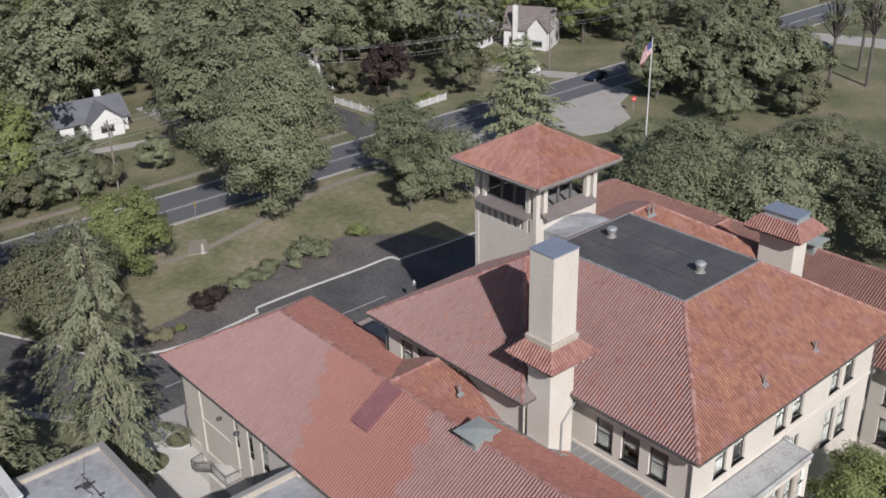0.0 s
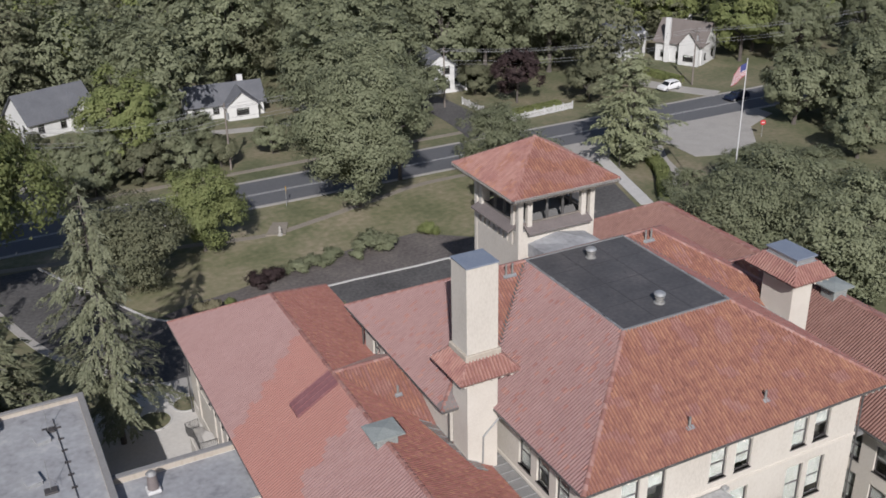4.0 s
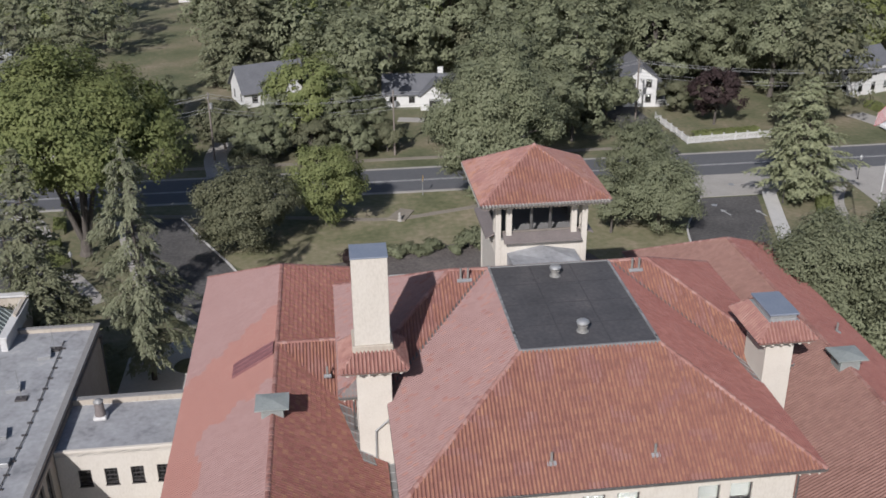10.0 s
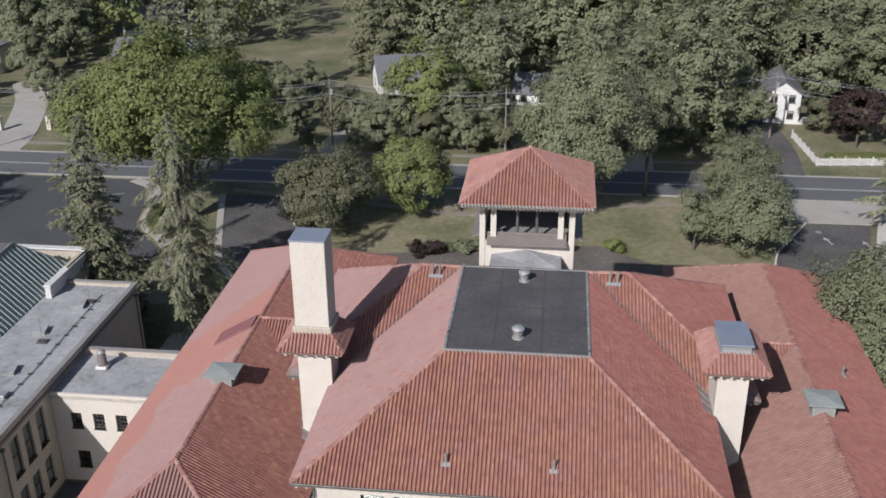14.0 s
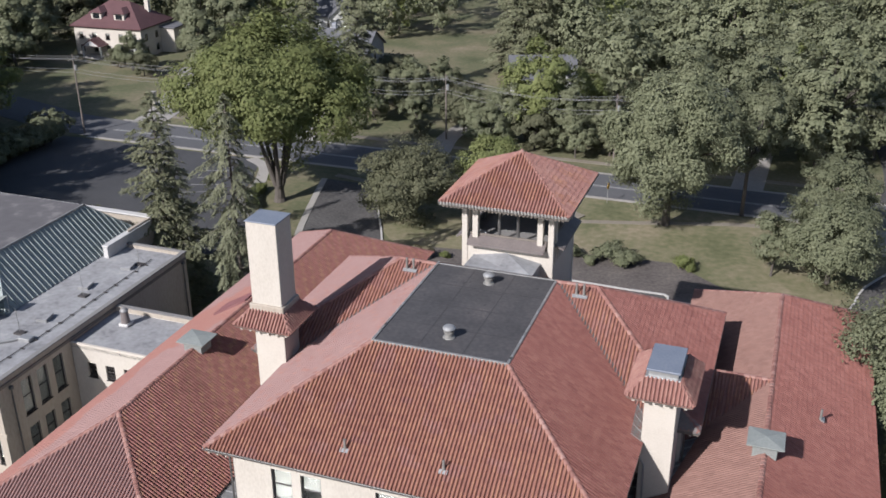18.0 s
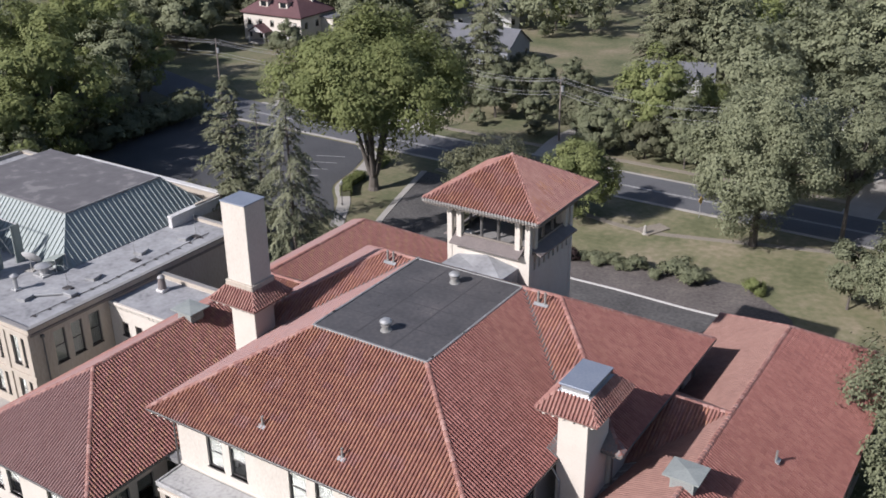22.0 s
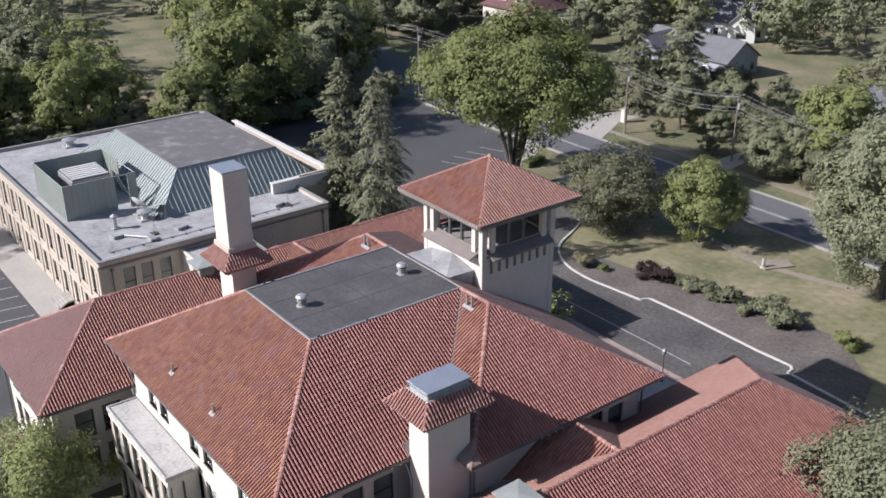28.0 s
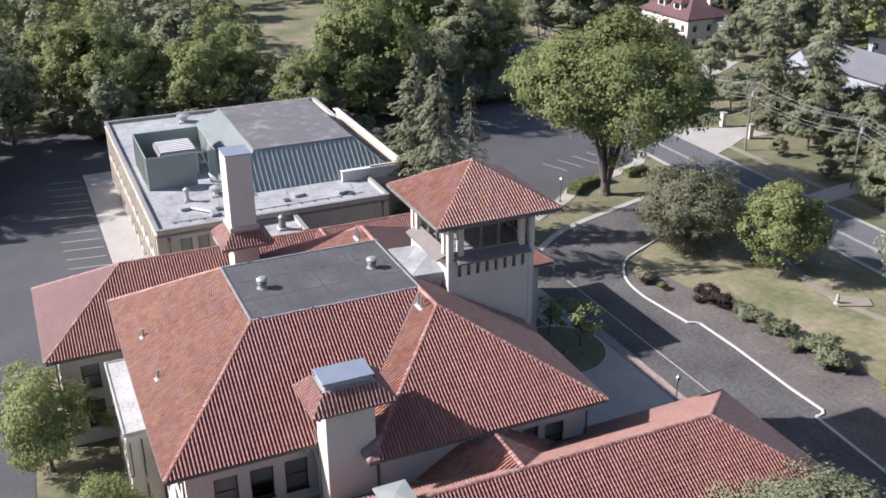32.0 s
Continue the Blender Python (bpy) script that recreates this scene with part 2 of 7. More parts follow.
M_ROAD = mat("road_asphalt", [(0.075, 0.077, 0.083), (0.10, 0.102, 0.108), (0.125, 0.127, 0.132)], scale=6, fine=5, rough=0.85, bump=0.3, bump_scale=40, stretch=(0.25, 1, 1))
M_CONCRETE = mat("concrete", [(0.25, 0.237, 0.217), (0.32, 0.305, 0.28), (0.38, 0.362, 0.333)], scale=2.5, fine=5, rough=0.9, bump=0.25, bump_scale=25)
M_KERB = mat("kerb_concrete", [(0.36, 0.35, 0.33), (0.45, 0.44, 0.42), (0.52, 0.51, 0.49)], scale=1.5, fine=6, rough=0.9, bump=0.3)
M_LINE = mat("road_paint", [(0.22, 0.22, 0.22), (0.33, 0.33, 0.325), (0.43, 0.43, 0.42)], scale=0.8, fine=6, rough=0.7)
M_MULCH = mat("mulch", [(0.058, 0.049, 0.046), (0.092, 0.08, 0.074), (0.125, 0.11, 0.10), (0.165, 0.145, 0.125)], scale=3.5, fine=2.5, rough=0.95, bump=0.8, bump_scale=9, spread=0.2)
M_GRASS = mat("grass", [(0.068, 0.080, 0.036), (0.106, 0.112, 0.056), (0.157, 0.143, 0.085), (0.228, 0.191, 0.131)], scale=10, fine=1.3, rough=0.95, bump=0.6, bump_scale=6, big=0.68, spread=0.17)
M_PAVER = mat("clay_paver", [(0.22, 0.17, 0.15), (0.28, 0.22, 0.195), (0.33, 0.265, 0.235)], scale=1.0, fine=6, rough=0.9, vary=0.12)
M_LAWN = mat("dry_lawn", [(0.090, 0.100, 0.046), (0.137, 0.137, 0.070), (0.195, 0.176, 0.107), (0.273, 0.227, 0.158)], scale=8, fine=1.1, rough=0.95, bump=0.6, bump_scale=6, big=0.62, spread=0.17)
M_BARK = mat("bark", [(0.055, 0.047, 0.04), (0.095, 0.083, 0.072), (0.14, 0.125, 0.11)], scale=0.5, fine=7, rough=0.95, bump=0.8, bump_scale=8, stretch=(1, 1, 0.25))
M_LEAF_OAK = leaf_mat("leaf_oak", [(0.086, 0.103, 0.057), (0.152, 0.167, 0.098), (0.219, 0.233, 0.144), (0.290, 0.292, 0.198)])
M_LEAF_PINE = leaf_mat("needles_pale", [(0.133, 0.151, 0.085), (0.216, 0.234, 0.135), (0.296, 0.312, 0.189), (0.364, 0.372, 0.239)], 0.25)
M_LEAF_DARK = leaf_mat("leaf_dark", [(0.080, 0.088, 0.052), (0.141, 0.146, 0.088), (0.210, 0.206, 0.130)])
M_LEAF_YEL = leaf_mat("leaf_yellowing", [(0.100, 0.122, 0.046), (0.167, 0.196, 0.074), (0.228, 0.250, 0.103), (0.284, 0.290, 0.131)], 0.38)
M_LEAF_LIME = leaf_mat("leaf_lime", [(0.102, 0.125, 0.050), (0.166, 0.194, 0.075), (0.224, 0.246, 0.101), (0.283, 0.284, 0.129)])
M_LEAF_SPRUCE = leaf_mat("needles_grey", [(0.081, 0.093, 0.056), (0.151, 0.161, 0.100), (0.223, 0.233, 0.151), (0.295, 0.293, 0.202)], 0.2)
M_LEAF_FIR = leaf_mat("needles_green", [(0.111, 0.124, 0.076), (0.191, 0.201, 0.123), (0.283, 0.276, 0.183)], 0.2)
M_LEAF_PLUM = leaf_mat("leaf_purple", [(0.031, 0.022, 0.022), (0.050, 0.034, 0.033), (0.072, 0.050, 0.048)])
M_LEAF_DRY = leaf_mat("grass_plume", [(0.12, 0.11, 0.066), (0.19, 0.172, 0.108), (0.265, 0.24, 0.16)])
M_SIDING_B = mat("blue_grey_siding", [(0.22, 0.235, 0.265), (0.27, 0.285, 0.315), (0.31, 0.325, 0.355)], scale=2, fine=5, rough=0.7)
M_SHINGLE = mat("grey_shingle", [(0.085, 0.088, 0.098), (0.115, 0.119, 0.13), (0.15, 0.153, 0.165)], scale=2, fine=5, rough=0.9)
M_SHINGLE_B = mat("brown_shingle", [(0.11, 0.095, 0.085), (0.15, 0.13, 0.118), (0.19, 0.165, 0.15)], scale=2, fine=5, rough=0.9)
M_SHINGLE_R = mat("maroon_shingle", [(0.076, 0.038, 0.041), (0.103, 0.051, 0.054), (0.133, 0.070, 0.072)], scale=2, fine=5, rough=0.85)
M_SIDING = mat("white_siding", [(0.50, 0.50, 0.485), (0.57, 0.57, 0.555), (0.62, 0.62, 0.605)], scale=2, fine=5, rough=0.7)
M_BRICK = mat("red_brown_brick", [(0.16, 0.085, 0.065), (0.23, 0.12, 0.09), (0.29, 0.16, 0.12)], scale=0.6, fine=9, rough=0.9)
M_CARBLACK = mat("black_car_paint", [(0.012, 0.013, 0.016), (0.016, 0.017, 0.02)], rough=0.25)
M_CARWHITE = mat("white_car_paint", [(0.66, 0.66, 0.66), (0.72, 0.72, 0.72)], rough=0.3)
M_CARNAVY = mat("navy_car_paint", [(0.015, 0.02, 0.04), (0.02, 0.027, 0.05)], rough=0.25)
M_TYRE = mat("tyre_rubber", [(0.015, 0.015, 0.015), (0.025, 0.025, 0.025)], rough=0.9)
M_CARGLASS = mat("tinted_glass", [(0.015, 0.018, 0.02), (0.022, 0.025, 0.028)], rough=0.08)
M_POLE = mat("weathered_pole_wood", [(0.13, 0.11, 0.095), (0.18, 0.155, 0.135), (0.23, 0.20, 0.175)], scale=0.6, fine=8, rough=0.9, stretch=(1, 1, 0.2))
M_CABLE = mat("grey_cable", [(0.25, 0.25, 0.25), (0.32, 0.32, 0.32)], rough=0.6)
M_SIGNRED = mat("sign_red", [(0.45, 0.03, 0.035), (0.52, 0.045, 0.05)], rough=0.4)
M_SIGNYEL = mat("sign_yellow", [(0.55, 0.32, 0.02), (0.62, 0.38, 0.03)], rough=0.4)
M_FLAGRED = mat("flag_red", [(0.30, 0.05, 0.06), (0.36, 0.07, 0.08)], rough=0.8)
M_FLAGBLUE = mat("flag_blue", [(0.04, 0.05, 0.16), (0.06, 0.07, 0.2)], rough=0.8)

# ---- builders ----
def mesh_of(name, verts, faces, mats, slots=None, smooth=False):
    me = bpy.data.meshes.new(name)
    me.from_pydata([tuple(v) for v in verts], [], [tuple(f) for f in faces])
    for m in mats if isinstance(mats, (list, tuple)) else [mats]:
        me.materials.append(m)
    if slots is not None:
        me.polygons.foreach_set("material_index", np.asarray(slots, dtype=np.int32))
    if smooth:
        me.polygons.foreach_set("use_smooth", np.ones(len(me.polygons), dtype=bool))
    me.update()
    return me


def under(ob, parent):
    if parent is not None:
        ob.parent = parent
    return ob


def raw(name, verts, faces, mats, parent=None, label="", slots=None, smooth=False):
    ob = under(new(name, mesh_of(name, verts, faces, mats, slots, smooth)), parent)
    return tagged(ob, label) if label else ob


def part(name, bm, material, parent, label=""):
    me = bpy.data.meshes.new(name)
    bm.to_mesh(me)
    bm.free()
    me.materials.append(material)
    ob = under(new(name, me), parent)
    return tagged(ob, label) if label else ob


def thing(name, label, category, group="", kind="", at=(0, 0, 0), turn=0):
    ob = tagged(new(name), label, category, group, kind)
    ob.matrix_basis = pose(*at, 0, 0, turn)
    ob.empty_display_size = 0.2
    return ob


def add_box(bm, x0, y0, z0, x1, y1, z1, bevel=0.0):
    m = Matrix.Translation(((x0 + x1) / 2, (y0 + y1) / 2, (z0 + z1) / 2)) @ Matrix.Diagonal((x1 - x0, y1 - y0, z1 - z0, 1))
    r = bmesh.ops.create_cube(bm, size=1, matrix=m)
    if bevel:
        es = list({e for v in r["verts"] for e in v.link_edges})
        bmesh.ops.bevel(bm, geom=es, offset=bevel, segments=1, affect="EDGES")


def boxes(*rows, bevel=0.0):
    bm = bmesh.new()
    for r in rows:
        add_box(bm, *r, bevel=bevel)
    return bm


def add_rod(bm, a, b, r0, r1=None, seg=10, caps=True):
    a, b = Vector(a), Vector(b)
    m = Matrix.Translation((a + b) / 2) @ (b - a).to_track_quat("Z", "Y").to_matrix().to_4x4()
    bmesh.ops.create_cone(bm, cap_ends=caps, segments=seg, radius1=r0, radius2=r0 if r1 is None else r1, depth=(b - a).length, matrix=m)


def rods(*rows, seg=10):
    bm = bmesh.new()
    for r in rows:
        add_rod(bm, *r, seg=seg)
    return bm


def lathe(profile, seg=20, at=(0, 0, 0)):
    """A turned shape from (radius, height) pairs."""
    bm = bmesh.new()
    rings = []
    for r, z in profile:
        rings.append([bm.verts.new((at[0] + r * math.cos(2 * math.pi * k / seg), at[1] + r * math.sin(2 * math.pi * k / seg), at[2] + z)) for k in range(seg)])
    for p, q in zip(rings, rings[1:]):
        for k in range(seg):
            bm.faces.new((p[k], p[(k + 1) % seg], q[(k + 1) % seg], q[k]))
    bm.faces.new(rings[-1])
    bm.faces.new(rings[0][::-1])
    return bm


def slab_poly(points, z0, z1):
    """A flat plate of any outline, from z0 up to z1."""
    bm = bmesh.new()
    lo, hi = [bm.verts.new((x, y, z0)) for x, y in points], [bm.verts.new((x, y, z1)) for x, y in points]
    bm.faces.new(hi), bm.faces.new(lo[::-1])
    k = len(points)
    for i in range(k):
        bm.faces.new((lo[i], lo[(i + 1) % k], hi[(i + 1) % k], hi[i]))
    bmesh.ops.recalc_face_normals(bm, faces=bm.faces)
    bmesh.ops.triangulate(bm, faces=[f for f in bm.faces if len(f.verts) > 4])
    return bm


def smooth_line(points, step=1.0):
    """A soft curve through points, as a list of (x, y)."""
    p = np.array(points, float)
    p = np.vstack([2 * p[0] - p[1], p, 2 * p[-1] - p[-2]])
    out = []
    for i in range(1, len(p) - 2):
        n = max(1, int(np.linalg.norm(p[i + 1] - p[i]) / step))
        for k in range(n):
            t = k / n
            out.append(0.5 * (2 * p[i] + (p[i + 1] - p[i - 1]) * t + (2 * p[i - 1] - 5 * p[i] + 4 * p[i + 1] - p[i + 2]) * t * t + (3 * p[i] - p[i - 1] - 3 * p[i + 1] + p[i + 2]) * t ** 3))
    out.append(p[-2])
    return [tuple(v) for v in out]


def strip(points, width, z0, z1):
    """A band of that width along a line of (x, y), from z0 to z1: kerbs, paths, painted lines."""
    p = np.array(points, float)
    d = np.gradient(p, axis=0)
    d /= np.linalg.norm(d, axis=1)[:, None] + 1e-9
    s = np.stack([-d[:, 1], d[:, 0]], 1) * width / 2
    v, f, n = [], [], len(p)
    for a, b in zip(p + s, p - s):
        v += [(*a, z0), (*a, z1), (*b, z1), (*b, z0)]
    for i in range(n - 1):
        for k in range(4):
            f.append((4 * i + k, 4 * i + (k + 1) % 4, 4 * i + 4 + (k + 1) % 4, 4 * i + 4 + k))
    f += [(0, 1, 2, 3), (4 * n - 1, 4 * n - 2, 4 * n - 3, 4 * n - 4)]
    return v, f


def wall_mesh(name, a, b, z0, z1, thick, holes, material, parent, label=""):
    """A wall from plan point a to b, its outside on the right hand, with real openings (u0, u1, z0, z1)."""
    a, b = Vector((*a, 0)), Vector((*b, 0))
    L = (b - a).length
    d = (b - a) / L
    inn = Vector((-d.y, d.x, 0)) * thick
    us = sorted({0, L, *[h[0] for h in holes], *[h[1] for h in holes]})
    zs = sorted({z0, z1, *[h[2] for h in holes], *[h[3] for h in holes]})
    solid = [[not any(h[0] <= (u0 + u1) / 2 <= h[1] and h[2] <= (w0 + w1) / 2 <= h[3] for h in holes) for w0, w1 in zip(zs, zs[1:])] for u0, u1 in zip(us, us[1:])]
    bm, got = bmesh.new(), {}
    nu, nz = len(us) - 1, len(zs) - 1

    def vert(i, j, s):
        if (i, j, s) not in got:
            u = us[i] + (thick * s if i == 0 else -thick * s if i == nu else 0)  # corners are mitred
            got[i, j, s] = bm.verts.new(a + d * u + inn * s + Vector((0, 0, zs[j])))
        return got[i, j, s]

    ok = lambda i, j: 0 <= i < nu and 0 <= j < nz and solid[i][j]
    for i in range(nu):
        for j in range(nz):
            if not solid[i][j]:
                continue
            bm.faces.new((vert(i, j, 0), vert(i + 1, j, 0), vert(i + 1, j + 1, 0), vert(i, j + 1, 0)))
            bm.faces.new((vert(i, j, 1), vert(i, j + 1, 1), vert(i + 1, j + 1, 1), vert(i + 1, j, 1)))
            for (di, dj), (p, q) in {(-1, 0): ((i, j), (i, j + 1)), (1, 0): ((i + 1, j + 1), (i + 1, j)), (0, -1): ((i + 1, j), (i, j)), (0, 1): ((i, j + 1), (i + 1, j + 1))}.items():
                if not ok(i + di, j + dj):
                    bm.faces.new((vert(*p, 0), vert(*q, 0), vert(*q, 1), vert(*p, 1)))
    bmesh.ops.recalc_face_normals(bm, faces=bm.faces)
    return part(name, bm, material, parent, label)


WINDOWS = {}


def window_at(parent, a, b, u, sill, w, h, style="sash", deep=0.16, blind=0.55):
    """A sash window in its opening: dark frame with its rails; glass and blind are pieces of it. u: its middle along a to b."""
    a3, b3 = Vector((*a, 0)), Vector((*b, 0))
    d = (b3 - a3).normalized()
    key = (round(w, 2), round(h, 2), style, round(blind, 2), round(deep, 2))
    place = a3 + d * u + Vector((0, 0, sill))
    m = Matrix.Translation(place) @ Matrix.Rotation(math.atan2(d.y, d.x), 4, "Z")
    if key not in WINDOWS:
        f = 0.09
        bm = boxes((-w / 2, deep, 0, -w / 2 + f, deep + 0.09, h), (w / 2 - f, deep, 0, w / 2, deep + 0.09, h), (-w / 2, deep, 0, w / 2, deep + 0.09, f), (-w / 2, deep, h - f, w / 2, deep + 0.09, h),
                   (-w / 2 + f, deep + 0.01, h * 0.5 - 0.04, w / 2 - f, deep + 0.08, h * 0.5 + 0.04), (-w / 2 - 0.06, -0.05, -0.09, w / 2 + 0.06, deep, 0.0))
        if style == "bars":
            for k in (1, 2):
                add_box(bm, -w / 2 + w * k / 3 - 0.02, deep + 0.015, f, -w / 2 + w * k / 3 + 0.02, deep + 0.075, h - f)
            for k in (0.25, 0.75):
                add_box(bm, -w / 2 + f, deep + 0.02, h * k - 0.02, w / 2 - f, deep + 0.07, h * k + 0.02)
        frame_ob = part("window_frame", bm, M_TRIM, None)
        pane = part("pane", boxes((-w / 2 + f, deep + 0.04, f, w / 2 - f, deep + 0.05, h - f)), M_GLASS, frame_ob)
        pane.visible_shadow = False
        if blind:
            part("blind", boxes((-w / 2 + f, deep + 0.10, h * (1 - blind), w / 2 - f, deep + 0.115, h - 0.02)), M_BLIND, frame_ob, "pale pulled-down blind")
        # Near-black sheet painted as the shade of the room; no interior is built.
        part("room_shade_sheet", boxes((-w / 2 - 0.2, deep + 0.9, -0.2, w / 2 + 0.2, deep + 0.95, h + 0.2)), M_ROOM_SHADE, frame_ob, "near-black sheet standing in for the unlit room behind the glass")
        frame_ob.matrix_basis = m
        WINDOWS[key] = frame_ob
        return under(frame_ob, parent)
    ob = copy_thing(WINDOWS[key], m)
    return under(ob, parent)


# ---- tiled roofs ----
PITCH, COURSE = 0.254, 0.40


def tile_arc(w=0.162, h=0.142):
    return [(-w / 2, -0.01), (-w * 0.44, h * 0.52), (-w * 0.2, h * 0.93), (w * 0.2, h * 0.93), (w * 0.44, h * 0.52), (w / 2, -0.01)]


def tile_shape(arc, s, t0, t1, lift, verts, faces):
    """One barrel tile as (across, along, up) rows: a tapered half-round with its own front end."""
    base = len(verts)
    for t, up, wide in ((t0, lift, 1.0), (t1 + 0.03, 0.003, 0.93), (t0, lift, 1.0)):
        verts += [(s + x * wide, t, z * wide + up) for x, z in arc]
    faces += [(base + i, base + i + 1, base + 7 + i, base + 6 + i) for i in range(5)]
    faces.append(tuple(base + 12 + i for i in range(6)))


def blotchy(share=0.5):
    """A chooser that mixes warm orange tiles into a slope in small uneven patches."""
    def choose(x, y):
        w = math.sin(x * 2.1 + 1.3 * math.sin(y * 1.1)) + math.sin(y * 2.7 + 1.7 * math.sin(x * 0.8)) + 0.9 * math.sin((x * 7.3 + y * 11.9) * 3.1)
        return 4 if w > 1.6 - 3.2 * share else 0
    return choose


def tiled_slope(parent, corners, pick=None, single=None, name="roof_slope", mortar=False):
    """One roof plane: a solid board with rows of barrel tiles, each tile a piece. corners: the eave's two ends first, then round.
    pick(x, y): the material slot of a tile there. single(x, y): whether a tile is an object of its own."""
    c = [Vector(p) for p in corners]
    u = (c[1] - c[0]).normalized()
    nrm = Vector((0, 0, 0))
    for p, q in zip(c[1:], c[2:]):
        nrm += (p - c[0]).cross(q - c[0])
    nrm.normalize()
    if nrm.z < 0:
        nrm.negate()
    v = nrm.cross(u)
    flat = [((p - c[0]).dot(u), (p - c[0]).dot(v)) for p in c]
    bm = bmesh.new()
    top, low = [bm.verts.new(p) for p in c], [bm.verts.new(p - Vector((0, 0, 0.14))) for p in c]
    bm.faces.new(top), bm.faces.new(low[::-1])
    for i in range(len(c)):
        j = (i + 1) % len(c)
        bm.faces.new((top[i], top[j], low[j], low[i]))
    bmesh.ops.recalc_face_normals(bm, faces=bm.faces)
    board = part(name, bm, M_PAN, parent)
    umin, umax = min(p[0] for p in flat), max(p[0] for p in flat)
    spots = []
    k0 = int(umin / PITCH)
    for k in range(k0, int(umax / PITCH) + 1):
        s = (k + 0.5) * PITCH
        cuts = []
        for (x0, y0), (x1, y1) in zip(flat, flat[1:] + flat[:1]):
            if (x0 - s) * (x1 - s) < 0:
                cuts.append(y0 + (y1 - y0) * (s - x0) / (x1 - x0))
        cuts.sort()
        for lo, hi in zip(cuts[::2], cuts[1::2]):
            t = lo - (0.06 if lo < 0.01 else 0)
            while t < hi - 0.05:
                spots.append((s, t, min(t + COURSE, hi)))
                t += COURSE
    arc, verts, faces, slots, alone = tile_arc(), [], [], [], []
    rnd = random.Random(len(spots))
    c0, un, vn, nn = np.array(c[0]), np.array(u), np.array(v), np.array(nrm)
    for s, t0, t1 in spots:
        place = c0 + un * s + vn * t0
        if single and len(alone) < 300 and single(place[0], place[1]) and t1 - t0 > 0.39:
            alone.append((s, t0))
            continue
        tile_shape(arc, s + rnd.uniform(-0.004, 0.004), t0, t1, 0.018 + rnd.uniform(-0.004, 0.006), verts, faces)
        slot = pick(place[0], place[1]) if pick else 0
        slots += [slot] * 5 + [3 if mortar and t0 < 0.01 else slot]
    local = np.array(verts) if verts else np.zeros((0, 3))
    local = c0 + local[:, :1] * un + local[:, 1:2] * vn + local[:, 2:] * nn
    tagged(raw("tile_field", local, faces, [M_TILE, M_TILE_NEW, M_TILE_PALE, M_WHITE, M_TILE_WARM, M_TILE_DEEP, M_TILE_DIMMED], board, slots=slots, smooth=True), kind="stuff")
    if alone:
        av, af = [], []
        tile_shape(arc, 0.0, 0.0, COURSE, 0.013, av, af)
        one = {k: mesh_of("tile", av, af, m, smooth=True) for k, m in ((0, M_TILE), (4, M_TILE_WARM))}
        turn = Matrix((u, v, nrm)).transposed().to_4x4()
        for s, t0 in alone:
            q = c[0] + u * s + v * t0
            ob = under(new("tile", one[pick(q.x, q.y) if pick else 0]), board)
            ob.matrix_basis = Matrix.Translation(c[0] + u * s + v * t0) @ turn
    return board


CAPS, CAP_COUNT = {}, {}


def cap_shape(r, step):
    v, f = [], []
    for t, rr, lift in ((-0.04, r * 1.08, 0.0), (step, r * 0.9, -0.02)):
        for i in range(7):
            w = math.pi * i / 6
            v.append((rr * math.cos(w), t, rr * math.sin(w) * 0.85 + lift))
    for i in range(6):
        f.append((i, i + 1, 8 + i, 7 + i))
    f += [tuple(range(7)), tuple(range(13, 6, -1))]
    return v, f


def ridge_caps(parent, a, b, r=0.18, name="ridge_tile"):
    """A row of overlapping half-round caps along a hip or ridge line, each a piece of its own up to 300 on one building."""
    a, b = Vector(a), Vector(b)
    d = (b - a).normalized()
    side = d.cross(Vector((0, 0, 1))).normalized()
    up = side.cross(d)
    n = max(1, round((b - a).length / 0.42))
    step = (b - a).length / n
    m = Matrix((side, d, up)).transposed().to_4x4()
    done = CAP_COUNT.get(parent.name, 0)
    if done + n <= 300:
        key = (round(r, 3), round(step, 2))
        if key not in CAPS:
            CAPS[key] = mesh_of("ridge_tile", *cap_shape(r, 0.44), M_CAP)
        for k in range(n):
            ob = under(new("ridge_tile", CAPS[key]), parent)
            ob.matrix_basis = Matrix.Translation(a + d * (k * step)) @ m
        CAP_COUNT[parent.name] = done + n
        return
    verts, faces = [], []
    cv, cf = cap_shape(r, step)
    for k in range(n):
        base = len(verts)
        t = Matrix.Translation(a + d * (k * step)) @ m
        verts += [t @ Vector(p) for p in cv]
        faces += [tuple(base + i for i in q) for q in cf]
    tagged(raw("ridge_row", verts, faces, M_CAP, parent), kind="stuff")


